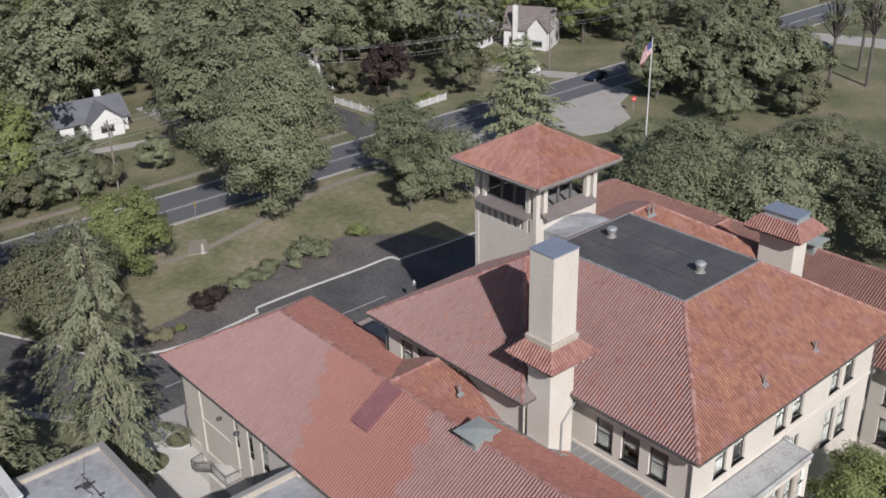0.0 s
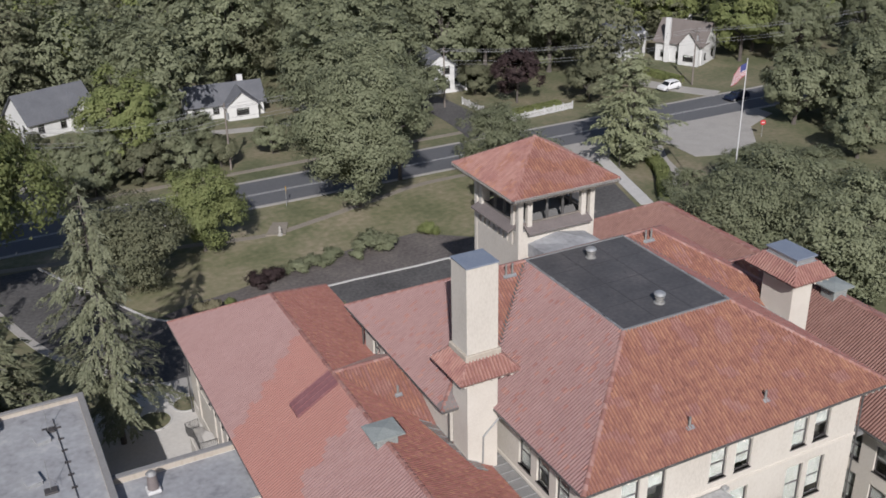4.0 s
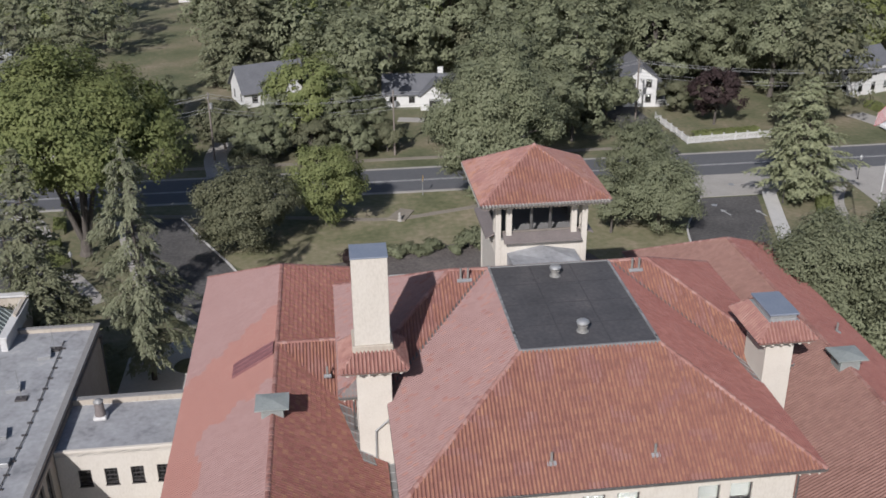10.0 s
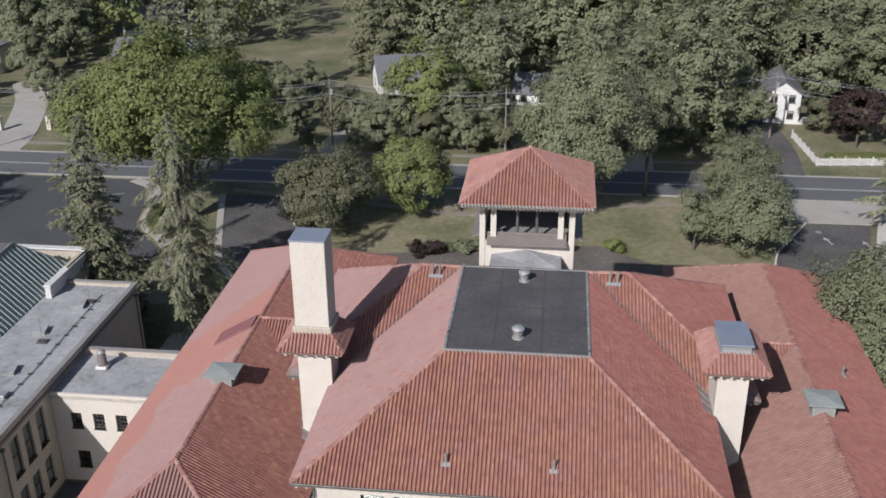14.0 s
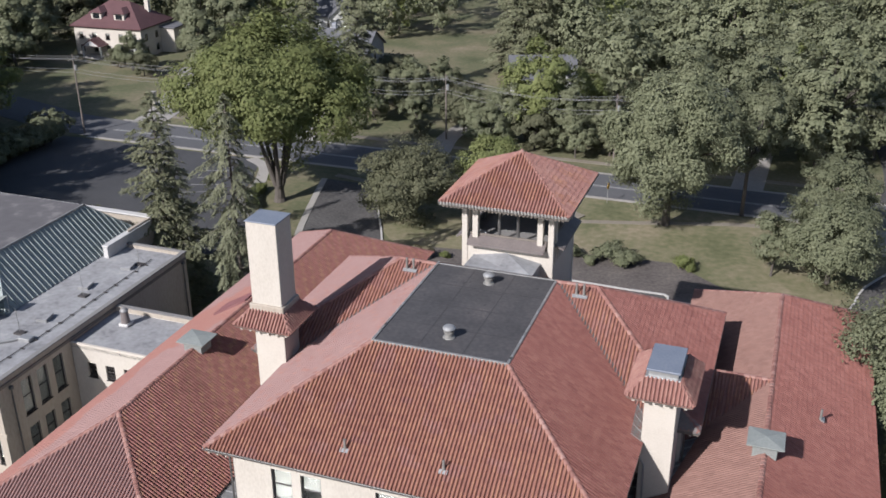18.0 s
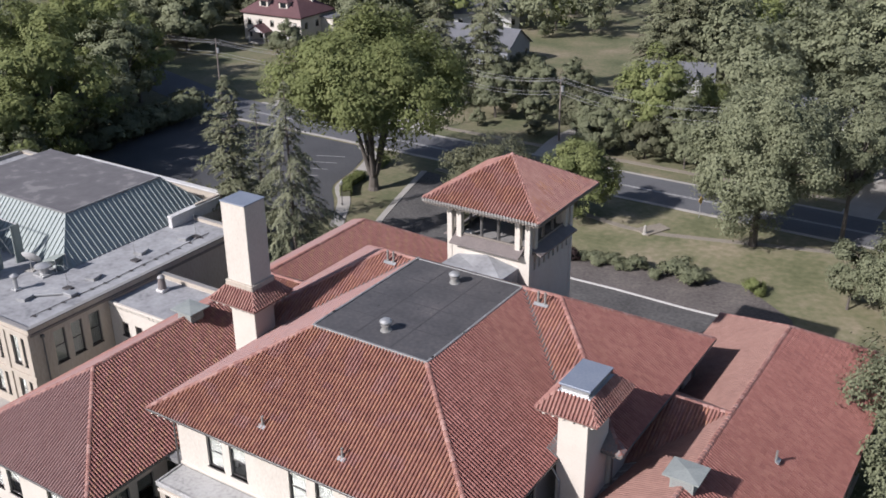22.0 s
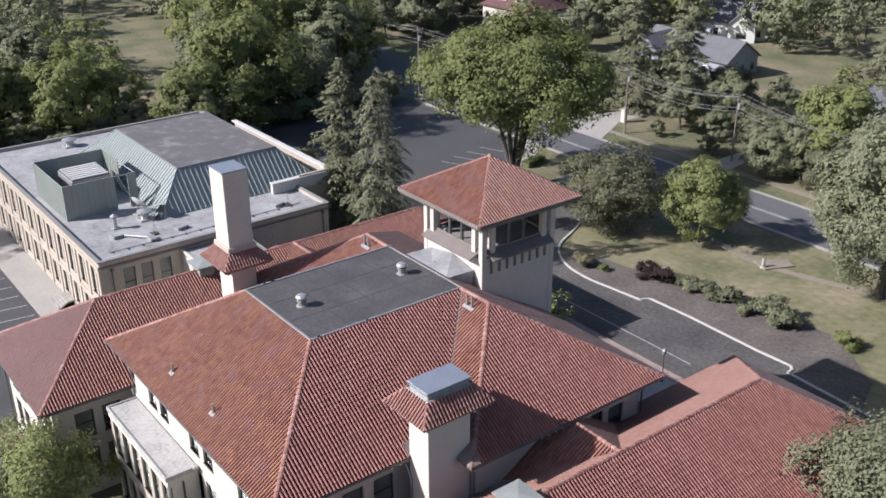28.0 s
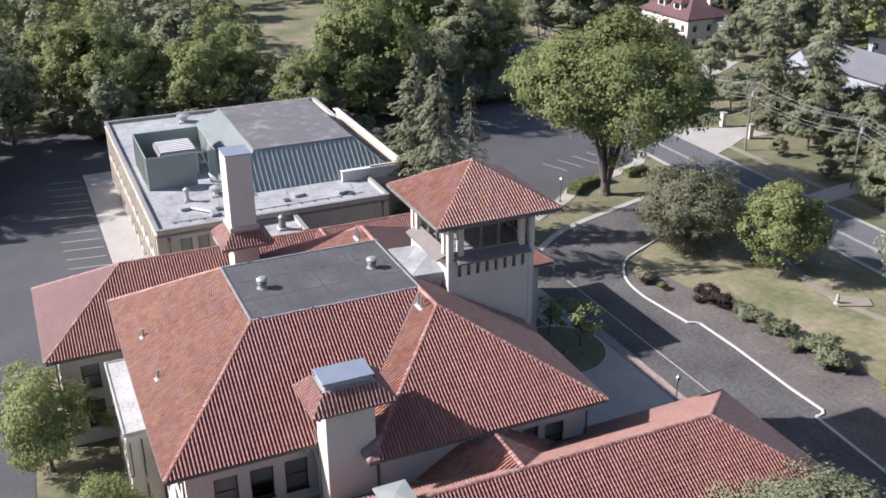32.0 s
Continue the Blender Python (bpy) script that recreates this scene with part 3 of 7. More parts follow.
def eave_trim(parent, corners, closed=True, inward=None, wall_in=1.1, brackets=True, gutter=0.13, step=0.62, trim=None):
    """Gutter, fascia and row of rafter ends along an eave line of (x, y, z); inward: a point inside the plan."""
    trim = trim or M_STUCCO_W
    pts = [Vector(p) for p in corners]
    pairs = list(zip(pts, pts[1:] + pts[:1])) if closed else list(zip(pts, pts[1:]))
    mid = Vector(inward)
    for a, b in pairs:
        d = (b - a)
        L = d.length
        d.normalize()
        inn = Vector((-d.y, d.x, 0))
        if inn.dot(mid - a) < 0:
            inn.negate()
        m = Matrix((d, inn, Vector((0, 0, 1)))).transposed().to_4x4()
        m.translation = a
        bm = boxes((-0.06, -gutter, -0.16, L + 0.06, 0.0, -0.02), bevel=0.02)
        g = part("gutter", bm, M_GUTTER, parent)
        g.matrix_basis = m
        s = part("soffit", boxes((0.0, 0.01, -0.30, L, wall_in + 0.1, -0.18)), M_SOFFIT, parent)
        s.matrix_basis = m
        if brackets:
            bit = mesh_of("rafter_end", [(x, y, z) for z in (-0.42, -0.28) for x, y in ((-0.05, 0.02), (0.05, 0.02), (0.05, wall_in), (-0.05, wall_in))], [(0, 3, 2, 1), (4, 5, 6, 7), (0, 1, 5, 4), (1, 2, 6, 5), (2, 3, 7, 6), (3, 0, 4, 7)], trim)
            for k in range(int((L - 0.5) / step) + 1):
                ob = under(new("rafter_end", bit), parent)
                ob.matrix_basis = m @ Matrix.Translation((0.3 + step * k, 0, 0))


# ---- ground, road and paving ----
def ground_height(x, y):
    r = math.hypot(x, y)
    return -0.02 + max(0.0, r - 320) * 0.02


_n = 90
_g = np.linspace(-1, 1, _n)
_g = np.sign(_g) * np.abs(_g) ** 2.2 * 1500
_gv = [(x, y + 40, ground_height(x, y)) for y in _g for x in _g]
_gf = [(j * _n + i, j * _n + i + 1, j * _n + _n + i + 1, j * _n + _n + i) for j in range(_n - 1) for i in range(_n - 1)]
tagged(raw("ground", _gv, _gf, M_GRASS, smooth=True), "dry late-summer lawn of patchy green and tan grass", "ground", kind="structure")

KERB_N = [(-36.6, 67.0), (-32.9, 58.9), (-29.6, 52.3), (-27.0, 47.2), (-23.0, 44.3), (-18.6, 43.4), (-14.5, 43.7), (-10.6, 44.1)]
KERB_M = [(-10.0, 45.2), (-4.3, 45.3), (4.4, 45.0), (8.3, 45.1)]
KERB_E = [(8.9, 43.8), (13.0, 43.5), (18.0, 43.2), (23.5, 43.4), (26.8, 45.2), (28.2, 48.6), (29.6, 54.0), (32.5, 59.5), (35.0, 64.0)]
KERB_W = [(-30.0, 34.2), (-34.3, 39.4), (-38.4, 45.5), (-42.0, 56.4), (-45.0, 67.0)]
_kn, _ke, _kw = smooth_line(KERB_N), smooth_line(KERB_E), smooth_line(KERB_W)
_drive = _kn + KERB_M + _ke + [(43.3, 64.0), (39.0, 49.0), (36.4, 40.0), (30.5, 35.5), (26.0, 33.8), (-29.0, 33.8)] + _kw
tagged(part("drive", slab_poly(_drive, -0.15, 0.03), M_DRIVE, None), "dark asphalt drive looping before the building", "driveway", kind="structure")
tagged(part("road", boxes((-92, 72.9, -0.15, 420, 82.2, 0.035)), M_ROAD, None), "grey two-lane asphalt road", "road", kind="structure")
for n_, y0, y1 in (("gutter_strip", 72.2, 72.9), ("gutter_strip", 82.2, 82.9)):
    tagged(part(n_, boxes((-92, y0, -0.15, 420, y1, 0.04)), M_CONCRETE, None), "pale concrete gutter along the road", "gutter", kind="structure")
tagged(part("road_line", boxes((-90, 76.95, 0.0, 300, 77.12, 0.041), (-90, 77.3, 0.0, 300, 77.47, 0.041)), M_LINE, None), "worn painted centre lines on the road", "road marking", kind="structure")
tagged(part("apron", slab_poly([(30.5, 64.4), (46.2, 64.4), (49.6, 68.4), (58.6, 67.4), (58.4, 58.6), (63.0, 57.0), (71.0, 59.0), (76.0, 65.5), (84.0, 69.0), (84.0, 72.18), (30.5, 72.18)], -0.12, 0.045), M_CONCRETE, None), "pale concrete apron beside the road", "pavement", kind="structure")
_side = [(-44, 69.0), (-30, 66.5), (-20, 64.8), (-9, 62.8), (-1, 64.4), (8, 67.0), (17, 69.2), (30, 69.2)]
tagged(raw("path", *strip(smooth_line(_side), 1.1, -0.1, 0.03), M_DUST), "narrow worn footpath across the lawn", "path", kind="structure")
tagged(raw("path", *strip([(40.2, 47.0), (42.5, 55.0), (45.4, 65.0)], 2.0, -0.1, 0.05), M_KERB), "pale concrete walk along the asphalt drive", "path", kind="structure")
tagged(raw("path", *strip(smooth_line([(57, 66.5), (53.4, 60.5), (50.9, 54.0), (47.2, 48.6), (43.2, 43.0)]), 1.8, -0.1, 0.04), M_CONCRETE), "winding concrete garden path", "path", kind="structure")
tagged(raw("path", *strip([(-88, 87.0), (33, 87.0)], 1.2, -0.1, 0.036), M_DUST), "concrete footpath beyond the road", "path", kind="structure")
tagged(part("forecourt", slab_poly([(-28.5, 30.0), (28.0, 30.0), (28.0, 33.7), (-28.5, 33.7)], -0.1, 0.06), M_CONCRETE, None), "pale concrete pavement before the building", "pavement", kind="structure")
tagged(part("forecourt", slab_poly([(-14.0, 14.0), (14.0, 14.0), (14.0, 29.99), (-14.0, 29.99)], -0.1, 0.055), M_CONCRETE, None), "concrete court between the wings", "pavement", kind="structure")
tagged(part("yard", slab_poly([(-37.6, 8.0), (-27.4, 8.0), (-27.4, 29.98), (-28.6, 33.7), (-31.0, 34.5), (-37.6, 30.0)], -0.1, 0.05), M_YARD, None), "pale concrete service yard", "pavement", kind="structure")
tagged(part("mulch_bed", slab_poly(smooth_line([(-26.2, 47.4), (-22.8, 44.6), (-18.5, 43.8), (-14.5, 44.0), (-10.8, 44.5)]) + [(-10.0, 45.5), (8.2, 45.4), (9.2, 44.1), (17.0, 43.6), (15.0, 48.5), (8.0, 54.0), (-1.0, 53.5), (-9.0, 52.0), (-17.0, 49.5), (-22.0, 48.8)], -0.1, 0.025), M_MULCH, None),
       "dark mulched planting bed along the drive", "flower bed", kind="structure")
for line, lab in ((_kn, "curved"), (KERB_M, "straight"), (_ke, "curved"), ([(-10.6, 44.1), (-10.3, 44.9), (-10.0, 45.2)], "short"), ([(8.3, 45.1), (8.8, 44.7), (8.9, 43.8)], "short")):
    tagged(raw("kerb", *strip(line, 0.24, -0.15, 0.16), M_KERB), lab + " pale concrete kerb edging the drive", "kerb", kind="structure")
tagged(raw("kerb", *strip(_kw, 0.9, -0.15, 0.10), M_CONCRETE), "broad concrete edge of the drive", "kerb", kind="structure")
tagged(raw("parking_line", *strip([(-25.0, 37.6), (2.0, 37.6)], 0.14, 0.0, 0.036), M_LINE), "thin white painted line on the drive", "road marking", kind="structure")
for x, y, a in ((36.6, 58.6, 0.25), (41.2, 57.8, 0.25)):
    c, n = math.cos(a), math.sin(a)
    tagged(part("road_arrow", slab_poly([(x + c * u - n * v, y + n * u + c * v) for u, v in ((-0.12, -1.2), (0.12, -1.2), (0.12, 0.3), (0.45, 0.3), (0.0, 1.2), (-0.45, 0.3), (-0.12, 0.3))], 0.0, 0.036), M_LINE, None), "worn white arrow painted on the drive", "road marking", "drive arrows", "structure")
# car park beyond the neighbouring building, and the lot behind it
_lot = [(-46.5, 47.0), (-48.9, 50.0)] + smooth_line([(-48.9, 50.0), (-53.0, 55.0), (-54.6, 61.7), (-58.0, 70.5)])[1:] + [(-58.0, 71.6), (-96.0, 71.6), (-96.0, 36.0), (-60.0, 33.0), (-46.5, 38.0)]
tagged(part("car_park", slab_poly(_lot, -0.15, 0.02), M_ASPHALT, None), "asphalt car park shaded by trees", "car park", kind="structure")
tagged(raw("path", *strip(smooth_line([(-43.0, 43.0), (-47.5, 50.5), (-51.8, 55.5), (-53.3, 62.0), (-56.0, 68.5), (-60.0, 71.5)]), 1.8, -0.1, 0.06), M_CONCRETE), "curving pale footpath by the car park", "path", kind="structure")
for k in range(4):
    tagged(raw("bay_line", *strip([(-57.5 - 0.6 * k, 57.0 + 3.0 * k), (-62.0 - 0.6 * k, 55.2 + 3.0 * k)], 0.14, 0.0, 0.026), M_LINE), "white parking bay line", "road marking", "parking bay lines", "structure")
tagged(part("car_park", slab_poly([(-29.0, -80.0), (-29.0, -10.4), (-29.2, 1.9), (-37.2, 1.9), (-37.2, -10.4), (-81.2, -10.4), (-81.2, 18.0), (-93.0, 18.0), (-104.0, 4.0), (-112.0, -14.0), (-112.0, -80.0)], -0.15, 0.02), M_ASPHALT, None), "wide grey asphalt parking lot", "car park", kind="structure")
tagged(part("forecourt", boxes((-86.0, -10.4, -0.12, -37.2, -6.0, 0.12)), M_CONCRETE, None), "concrete walk beside the neighbouring building", "pavement", kind="structure")
for k in range(13):
    x = -49.0 - 2.9 * k
    tagged(raw("bay_line", *strip([(x, -10.8), (x - 0.6, -15.6)], 0.13, 0.0, 0.026), M_LINE), "white parking bay line", "road marking", "parking bay lines", "structure")
tagged(part("service_road", slab_poly([(-29.0, -80.0), (60.0, -80.0), (60.0, -24.0), (-10.0, -22.0), (-29.0, -20.5)], -0.15, 0.015), M_ASPHALT, None), "asphalt service road behind the building", "road", kind="structure")
# drives of the houses beyond the road, and a side street
for pts, wdt, lab in (([(35.5, 82.92), (36.5, 95.0), (35.5, 112.0)], 6.5, "asphalt"), ([(14.5, 82.92), (15.0, 100.0), (15.5, 124.0)], 4.5, "concrete"), ([(-33.0, 82.92), (-34.0, 95.0), (-29.0, 113.0)], 3.6, "concrete"), ([(84.0, 82.92), (79.0, 91.0), (76.0, 99.0)], 4.0, "concrete")):
    tagged(raw("driveway", *strip(smooth_line(pts), wdt, -0.1, 0.046), M_DRIVE if lab == "asphalt" else M_CONCRETE), lab + " house drive beyond the road", "driveway", kind="structure")
tagged(raw("road", *strip(smooth_line([(-91.5, 77.6), (-102.0, 78.8), (-118.0, 83.2), (-138.0, 88.6), (-200.0, 104.0), (-420.0, 160.0)]), 9.4, -0.15, 0.031), M_ROAD), "grey road bending away under shade trees", "road", kind="structure")
tagged(raw("driveway", *strip(smooth_line([(-87.0, 82.3), (-88.5, 90.0), (-92.0, 100.0), (-97.0, 112.0), (-104.0, 124.0)]), 6.0, -0.1, 0.044), M_CONCRETE), "pale concrete drive between gate pillars", "driveway", kind="structure")
tagged(part("driveway", slab_poly([(-70.0, 82.92), (-54.6, 82.92), (-56.6, 87.0), (-59.3, 92.0), (-58.6, 103.0), (-62.6, 103.0), (-64.9, 92.6), (-67.6, 87.4)], -0.1, 0.047), M_CONCRETE, None), "pale concrete drive flaring out at the road", "driveway", kind="structure")
for x, y in ((-66.0, 92.8), (-58.8, 92.6), (-92.6, 92.6), (-84.4, 94.0)):
    gp = thing("gate_pillar", "pale stone gate pillar with a capped top", "pillar", "gate pillars", at=(x, y, 0))
    part("shaft", boxes((-0.4, -0.4, 0, 0.4, 0.4, 2.3), bevel=0.03), M_STONE, gp)
    part("cap", boxes((-0.52, -0.52, 2.3, 0.52, 0.52, 2.5), bevel=0.05), M_CONCRETE, gp)
tagged(raw("street", *strip(smooth_line([(140.0, 73.0), (150.0, 40.0), (160.0, -20.0)]), 8.0, -0.1, 0.03), M_CONCRETE), "pale side street", "road", kind="structure")
tagged(raw("path", *strip(smooth_line([(-4.0, 108.0), (6.0, 106.0), (16.0, 106.0)]), 2.4, -0.1, 0.03), M_CONCRETE), "concrete path before the white cottage", "path", kind="structure")


# round planting bed beside the tower, kerbed, and half-round beds at the wing wall
for cx, cy, r, lab in ((-11.4, 28.4, 5.0, "round"), (-27.9, 29.0, 1.3, "half-round"), (-31.3, 27.6, 1.6, "small round")):
    ring = [(cx + r * math.cos(a * math.pi / 14), cy + r * math.sin(a * math.pi / 14)) for a in range(29)]
    tagged(part("grass_bed", slab_poly(ring[:-1], -0.1, 0.09), M_GRASS, None), lab + " patch of lawn set in the paving", "flower bed", kind="structure")
    tagged(raw("kerb", *strip(ring, 0.16, -0.1, 0.13), M_KERB), lab + " thin concrete kerb ring", "kerb", kind="structure")
for x, y in ((41.3, 68.6), (36.0, 61.3)):
    tagged(part("manhole_cover", lathe([(0.42, 0.0), (0.42, 0.055), (0.36, 0.06)], 16, (x, y, 0)), M_GALV, None), "round iron cover let into the paving", "manhole cover", kind="structure")
# band of muted clay pavers along the court
_band = thing("paver_band", "band of muted clay pavers between court and drive", "pavement", kind="structure")
_pv = mesh_of("paver", [(-0.29, -0.14, 0.03), (0.29, -0.14, 0.03), (0.29, 0.14, 0.03), (-0.29, 0.14, 0.03), (-0.28, -0.13, 0.072), (0.28, -0.13, 0.072), (0.28, 0.13, 0.072), (-0.28, 0.13, 0.072)], [(4, 5, 6, 7), (0, 1, 5, 4), (1, 2, 6, 5), (2, 3, 7, 6), (3, 0, 4, 7)], M_PAVER)
for k in range(46):
    for j in range(4):
        ob = under(new("paver", _pv), _band)
        ob.matrix_basis = pose(-14.0 + 0.6 * k + 0.3 * (j % 2), 33.9 + 0.3 * j, 0.0)
tagged(part("lawn", slab_poly([(-45.0, 71.9), (-36.0, 66.5), (-29.0, 51.5), (-22.0, 44.0), (-10.0, 43.8), (9.0, 43.8), (24.0, 43.2), (28.6, 50.0), (34.8, 63.8), (30.4, 64.4), (30.4, 71.9)], -0.1, 0.008), M_LAWN, None), "dry tan and green lawn between drive and road", "lawn", kind="structure")
# ---- the main block with its hipped roof and flat top ----
DECK, EAVE = 19.05, 13.95
main = thing("main_building", "cream stucco two-storey hall with red barrel-tile hipped roof", "building")
WX, WS, BX, BS, BN = 11.9, -12.6, 15.2, -0.8, 14.4
UP = [(x, 9.9, 1.45, 2.45) for x in (-8.4, -6.3, -1.1, 1.1, 6.3, 8.4)]
LO = [(x, 5.0, 1.6, 3.3) for x in (-8.4, -6.3, -1.1, 1.1, 6.3, 8.4)]


def holed_wall(parent, a, b, z0, z1, wins, material=M_STUCCO, thick=0.35, style="sash", blind=0.55):
    """A wall with its windows: wins are (middle along the wall, sill, width, height)."""
    wall_mesh("wall", a, b, z0, z1, thick, [(u - w / 2, u + w / 2, s, s + h) for u, s, w, h in wins], material, parent)
    for k, (u, s, w, h) in enumerate(wins):
        window_at(parent, a, b, u, s, w, h, style, blind=(0.97, blind, 0.97, 0.8)[k % 4] if blind else 0)


_s = [(u + WX, s, w, h) for u, s, w, h in UP + LO]
holed_wall(main, (-WX, WS), (WX, WS), 0, EAVE - 0.2, _s)
_side = [(u, s, 1.55, h) for s, h in ((9.9, 2.4), (5.0, 3.0)) for u in (2.5, 4.85, 7.15)]
holed_wall(main, (WX, WS), (WX, BS), 0, EAVE - 0.2, _side)
holed_wall(main, (-WX, BS), (-WX, WS), 0, EAVE - 0.2, [(BS - WS - u, s, w, h) for u, s, w, h in _side])
holed_wall(main, (-BX, BS), (-WX - 0.35, BS), 0, EAVE - 0.2, [])
holed_wall(main, (WX + 0.35, BS), (BX, BS), 0, EAVE - 0.2, [])
_e = [(12.9, 9.9, 1.5, 2.4), (11.0, 10.2, 1.2, 2.2)]
holed_wall(main, (BX, BS), (BX, BN), 0, EAVE - 0.2, _e)
holed_wall(main, (-BX, BN), (-BX, BS), 0, EAVE - 0.2, [(BN - BS - u, s, w, h) for u, s, w, h in _e])
holed_wall(main, (BX, BN), (3.61, BN), 0, EAVE - 0.2, [(u, s, 1.4, h) for s, h in ((9.9, 2.4), (4.6, 3.2)) for u in (2.2, 5.2, 8.2)])
holed_wall(main, (-3.61, BN), (-BX, BN), 0, EAVE - 0.2, [(u, s, 1.4, h) for s, h in ((9.9, 2.4), (4.6, 3.2)) for u in (3.2, 6.2, 9.2)])
# string courses and corner quoins of the south front
part("string_course", boxes((-WX - 0.06, WS - 0.08, 9.05, WX + 0.06, WS + 0.02, 9.3), (-WX - 0.06, WS - 0.1, 1.5, WX + 0.06, WS + 0.02, 1.75), bevel=0.02), M_STUCCO_W, main)
part("string_course", boxes((WX - 0.02, WS - 0.06, 9.05, WX + 0.08, BS, 9.3), bevel=0.02), M_STUCCO_W, main)
part("string_course", boxes((-WX - 0.08, WS - 0.06, 9.05, -WX + 0.02, BS, 9.3), bevel=0.02), M_STUCCO_W, main)

E_SW, E_SE = (-13.05, -13.9, EAVE), (13.05, -13.9, EAVE)
D_SW, D_SE, D_NE, D_NW = (-4.62, -6.03, DECK), (4.62, -6.03, DECK), (4.62, 6.45, DECK), (-4.62, 6.45, DECK)
V_W, V_E = (-13.05, -1.9, EAVE), (13.05, -1.9, EAVE)
B_SW, B_SE, B_NE, B_NW = (-16.35, -1.9, EAVE), (16.35, -1.9, EAVE), (16.35, 15.5, EAVE), (-16.35, 15.5, EAVE)
R_W, R_E = (-7.7, 6.55, DECK + 0.02), (7.7, 6.55, DECK + 0.02)
# Blotches are tile tone; the bigger share on south slopes paints in sun warmth.
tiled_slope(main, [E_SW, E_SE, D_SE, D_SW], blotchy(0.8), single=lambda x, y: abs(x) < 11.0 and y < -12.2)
_mix = random.Random(5)
# Nine tiles in ten take the pale tone on the slopes that use this.
mostly_pale = lambda x, y: 2 if _mix.random() < 0.9 else 0
tiled_slope(main, [V_W, E_SW, D_SW, D_NW], pick=mostly_pale)
tiled_slope(main, [E_SE, V_E, D_NE, D_SE], lambda x, y: 5)
tiled_slope(main, [B_SW, V_W, D_NW, R_W], blotchy(0.6))
tiled_slope(main, [V_E, B_SE, R_E, D_NE], blotchy(0.75))
tiled_slope(main, [B_NW, B_SW, R_W], pick=mostly_pale)
tiled_slope(main, [B_SE, B_NE, R_E], lambda x, y: 5)
tiled_slope(main, [B_NE, B_NW, R_W, R_E])
for a, b in ((E_SW, D_SW), (E_SE, D_SE), (B_SW, R_W), (B_NW, R_W), (B_SE, R_E), (B_NE, R_E), (R_W, D_NW), (D_NE, R_E)):
    ridge_caps(main, a, b)
for a, b in ((V_W, D_NW), (V_E, D_NE)):
    p, q = Vector(a), Vector(b)
    s = (q - p).cross(Vector((0, 0, 1))).normalized() * 0.22
    up = Vector((0, 0, 0.075))
    raw("valley_sheet", [p + s + up * 2.0, q + s + up * 2.0, q + up * 0.8, p + up * 0.8, p - s + up * 2.0, q - s + up * 2.0], [(0, 1, 2, 3), (3, 2, 5, 4)], M_GUTTER, main)
eave_trim(main, [V_W, E_SW, E_SE, V_E], closed=False, inward=(0, 0, EAVE))
eave_trim(main, [V_E, B_SE, B_NE], closed=False, inward=(10, 6, EAVE))
eave_trim(main, [B_NE, B_NW], closed=False, inward=(0, 0, EAVE))
eave_trim(main, [B_NW, B_SW, V_W], closed=False, inward=(-10, 6, EAVE))
# flat top: membrane, raised metal edge
part("flat_top", boxes((-4.55, -5.95, DECK - 0.2, 4.55, 6.55, DECK + 0.05)), M_MEMBRANE, main, "worn black membrane on the flat roof top")
part("edge_strip", boxes((-4.70, -6.12, DECK - 0.12, 4.70, -5.93, DECK + 0.13), (-4.72, -5.93, DECK - 0.12, -4.53, 6.58, DECK + 0.12), (4.53, -5.93, DECK - 0.12, 4.72, 6.58, DECK + 0.12), (-4.53, 6.44, DECK - 0.12, 4.53, 6.60, DECK + 0.10), bevel=0.02), M_LEAD, main)
for y in (-2.9, 0.2, 3.3):
    part("membrane_seam", boxes((-4.5, y, DECK + 0.05, 4.5, y + 0.07, DECK + 0.056)), M_SEAMBLACK, main)
for x in (-1.6, 1.5):
    part("membrane_seam", boxes((x, -5.9, DECK + 0.05, x + 0.09, 6.42, DECK + 0.0575)), M_SEAMBLACK, main)
_r = random.Random(3)
for k in range(34):
    q = _r.random() * 12.4 - 5.9
    x = _r.choice((-4.62, 4.62))
    part("edge_clip", boxes((x - 0.06, q, DECK + 0.1, x + 0.06, q + _r.uniform(0.1, 0.45), DECK + 0.135)), M_GALV, main)
for k in range(26):
    x, y, w = _r.uniform(-4, 4), _r.uniform(-5.4, 6.0), _r.uniform(0.05, 0.2)
    part("membrane_patch", boxes((x, y, DECK + 0.045, x + w, y + w * _r.uniform(0.5, 2.5), DECK + 0.0545)), M_SEAMBLACK, main)
# pale hipped cover between flat top and tower
raw("cricket", [(-2.7, 6.62, DECK + 0.02), (2.7, 6.62, DECK + 0.02), (2.7, 9.3, DECK - 0.1), (-2.7, 9.3, DECK - 0.1), (0, 9.3, DECK + 0.4), (0, 7.3, DECK + 0.1), (-2.7, 6.62, DECK - 1.2), (2.7, 6.62, DECK - 1.2), (2.7, 9.3, DECK - 1.2), (-2.7, 9.3, DECK - 1.2)], [(0, 1, 5), (1, 2, 4, 5), (3, 0, 5, 4), (2, 3, 4), (0, 6, 7, 1), (1, 7, 8, 2), (3, 9, 6, 0)], M_PALEROOF, main, "pale sheeted cover between roof and tower")
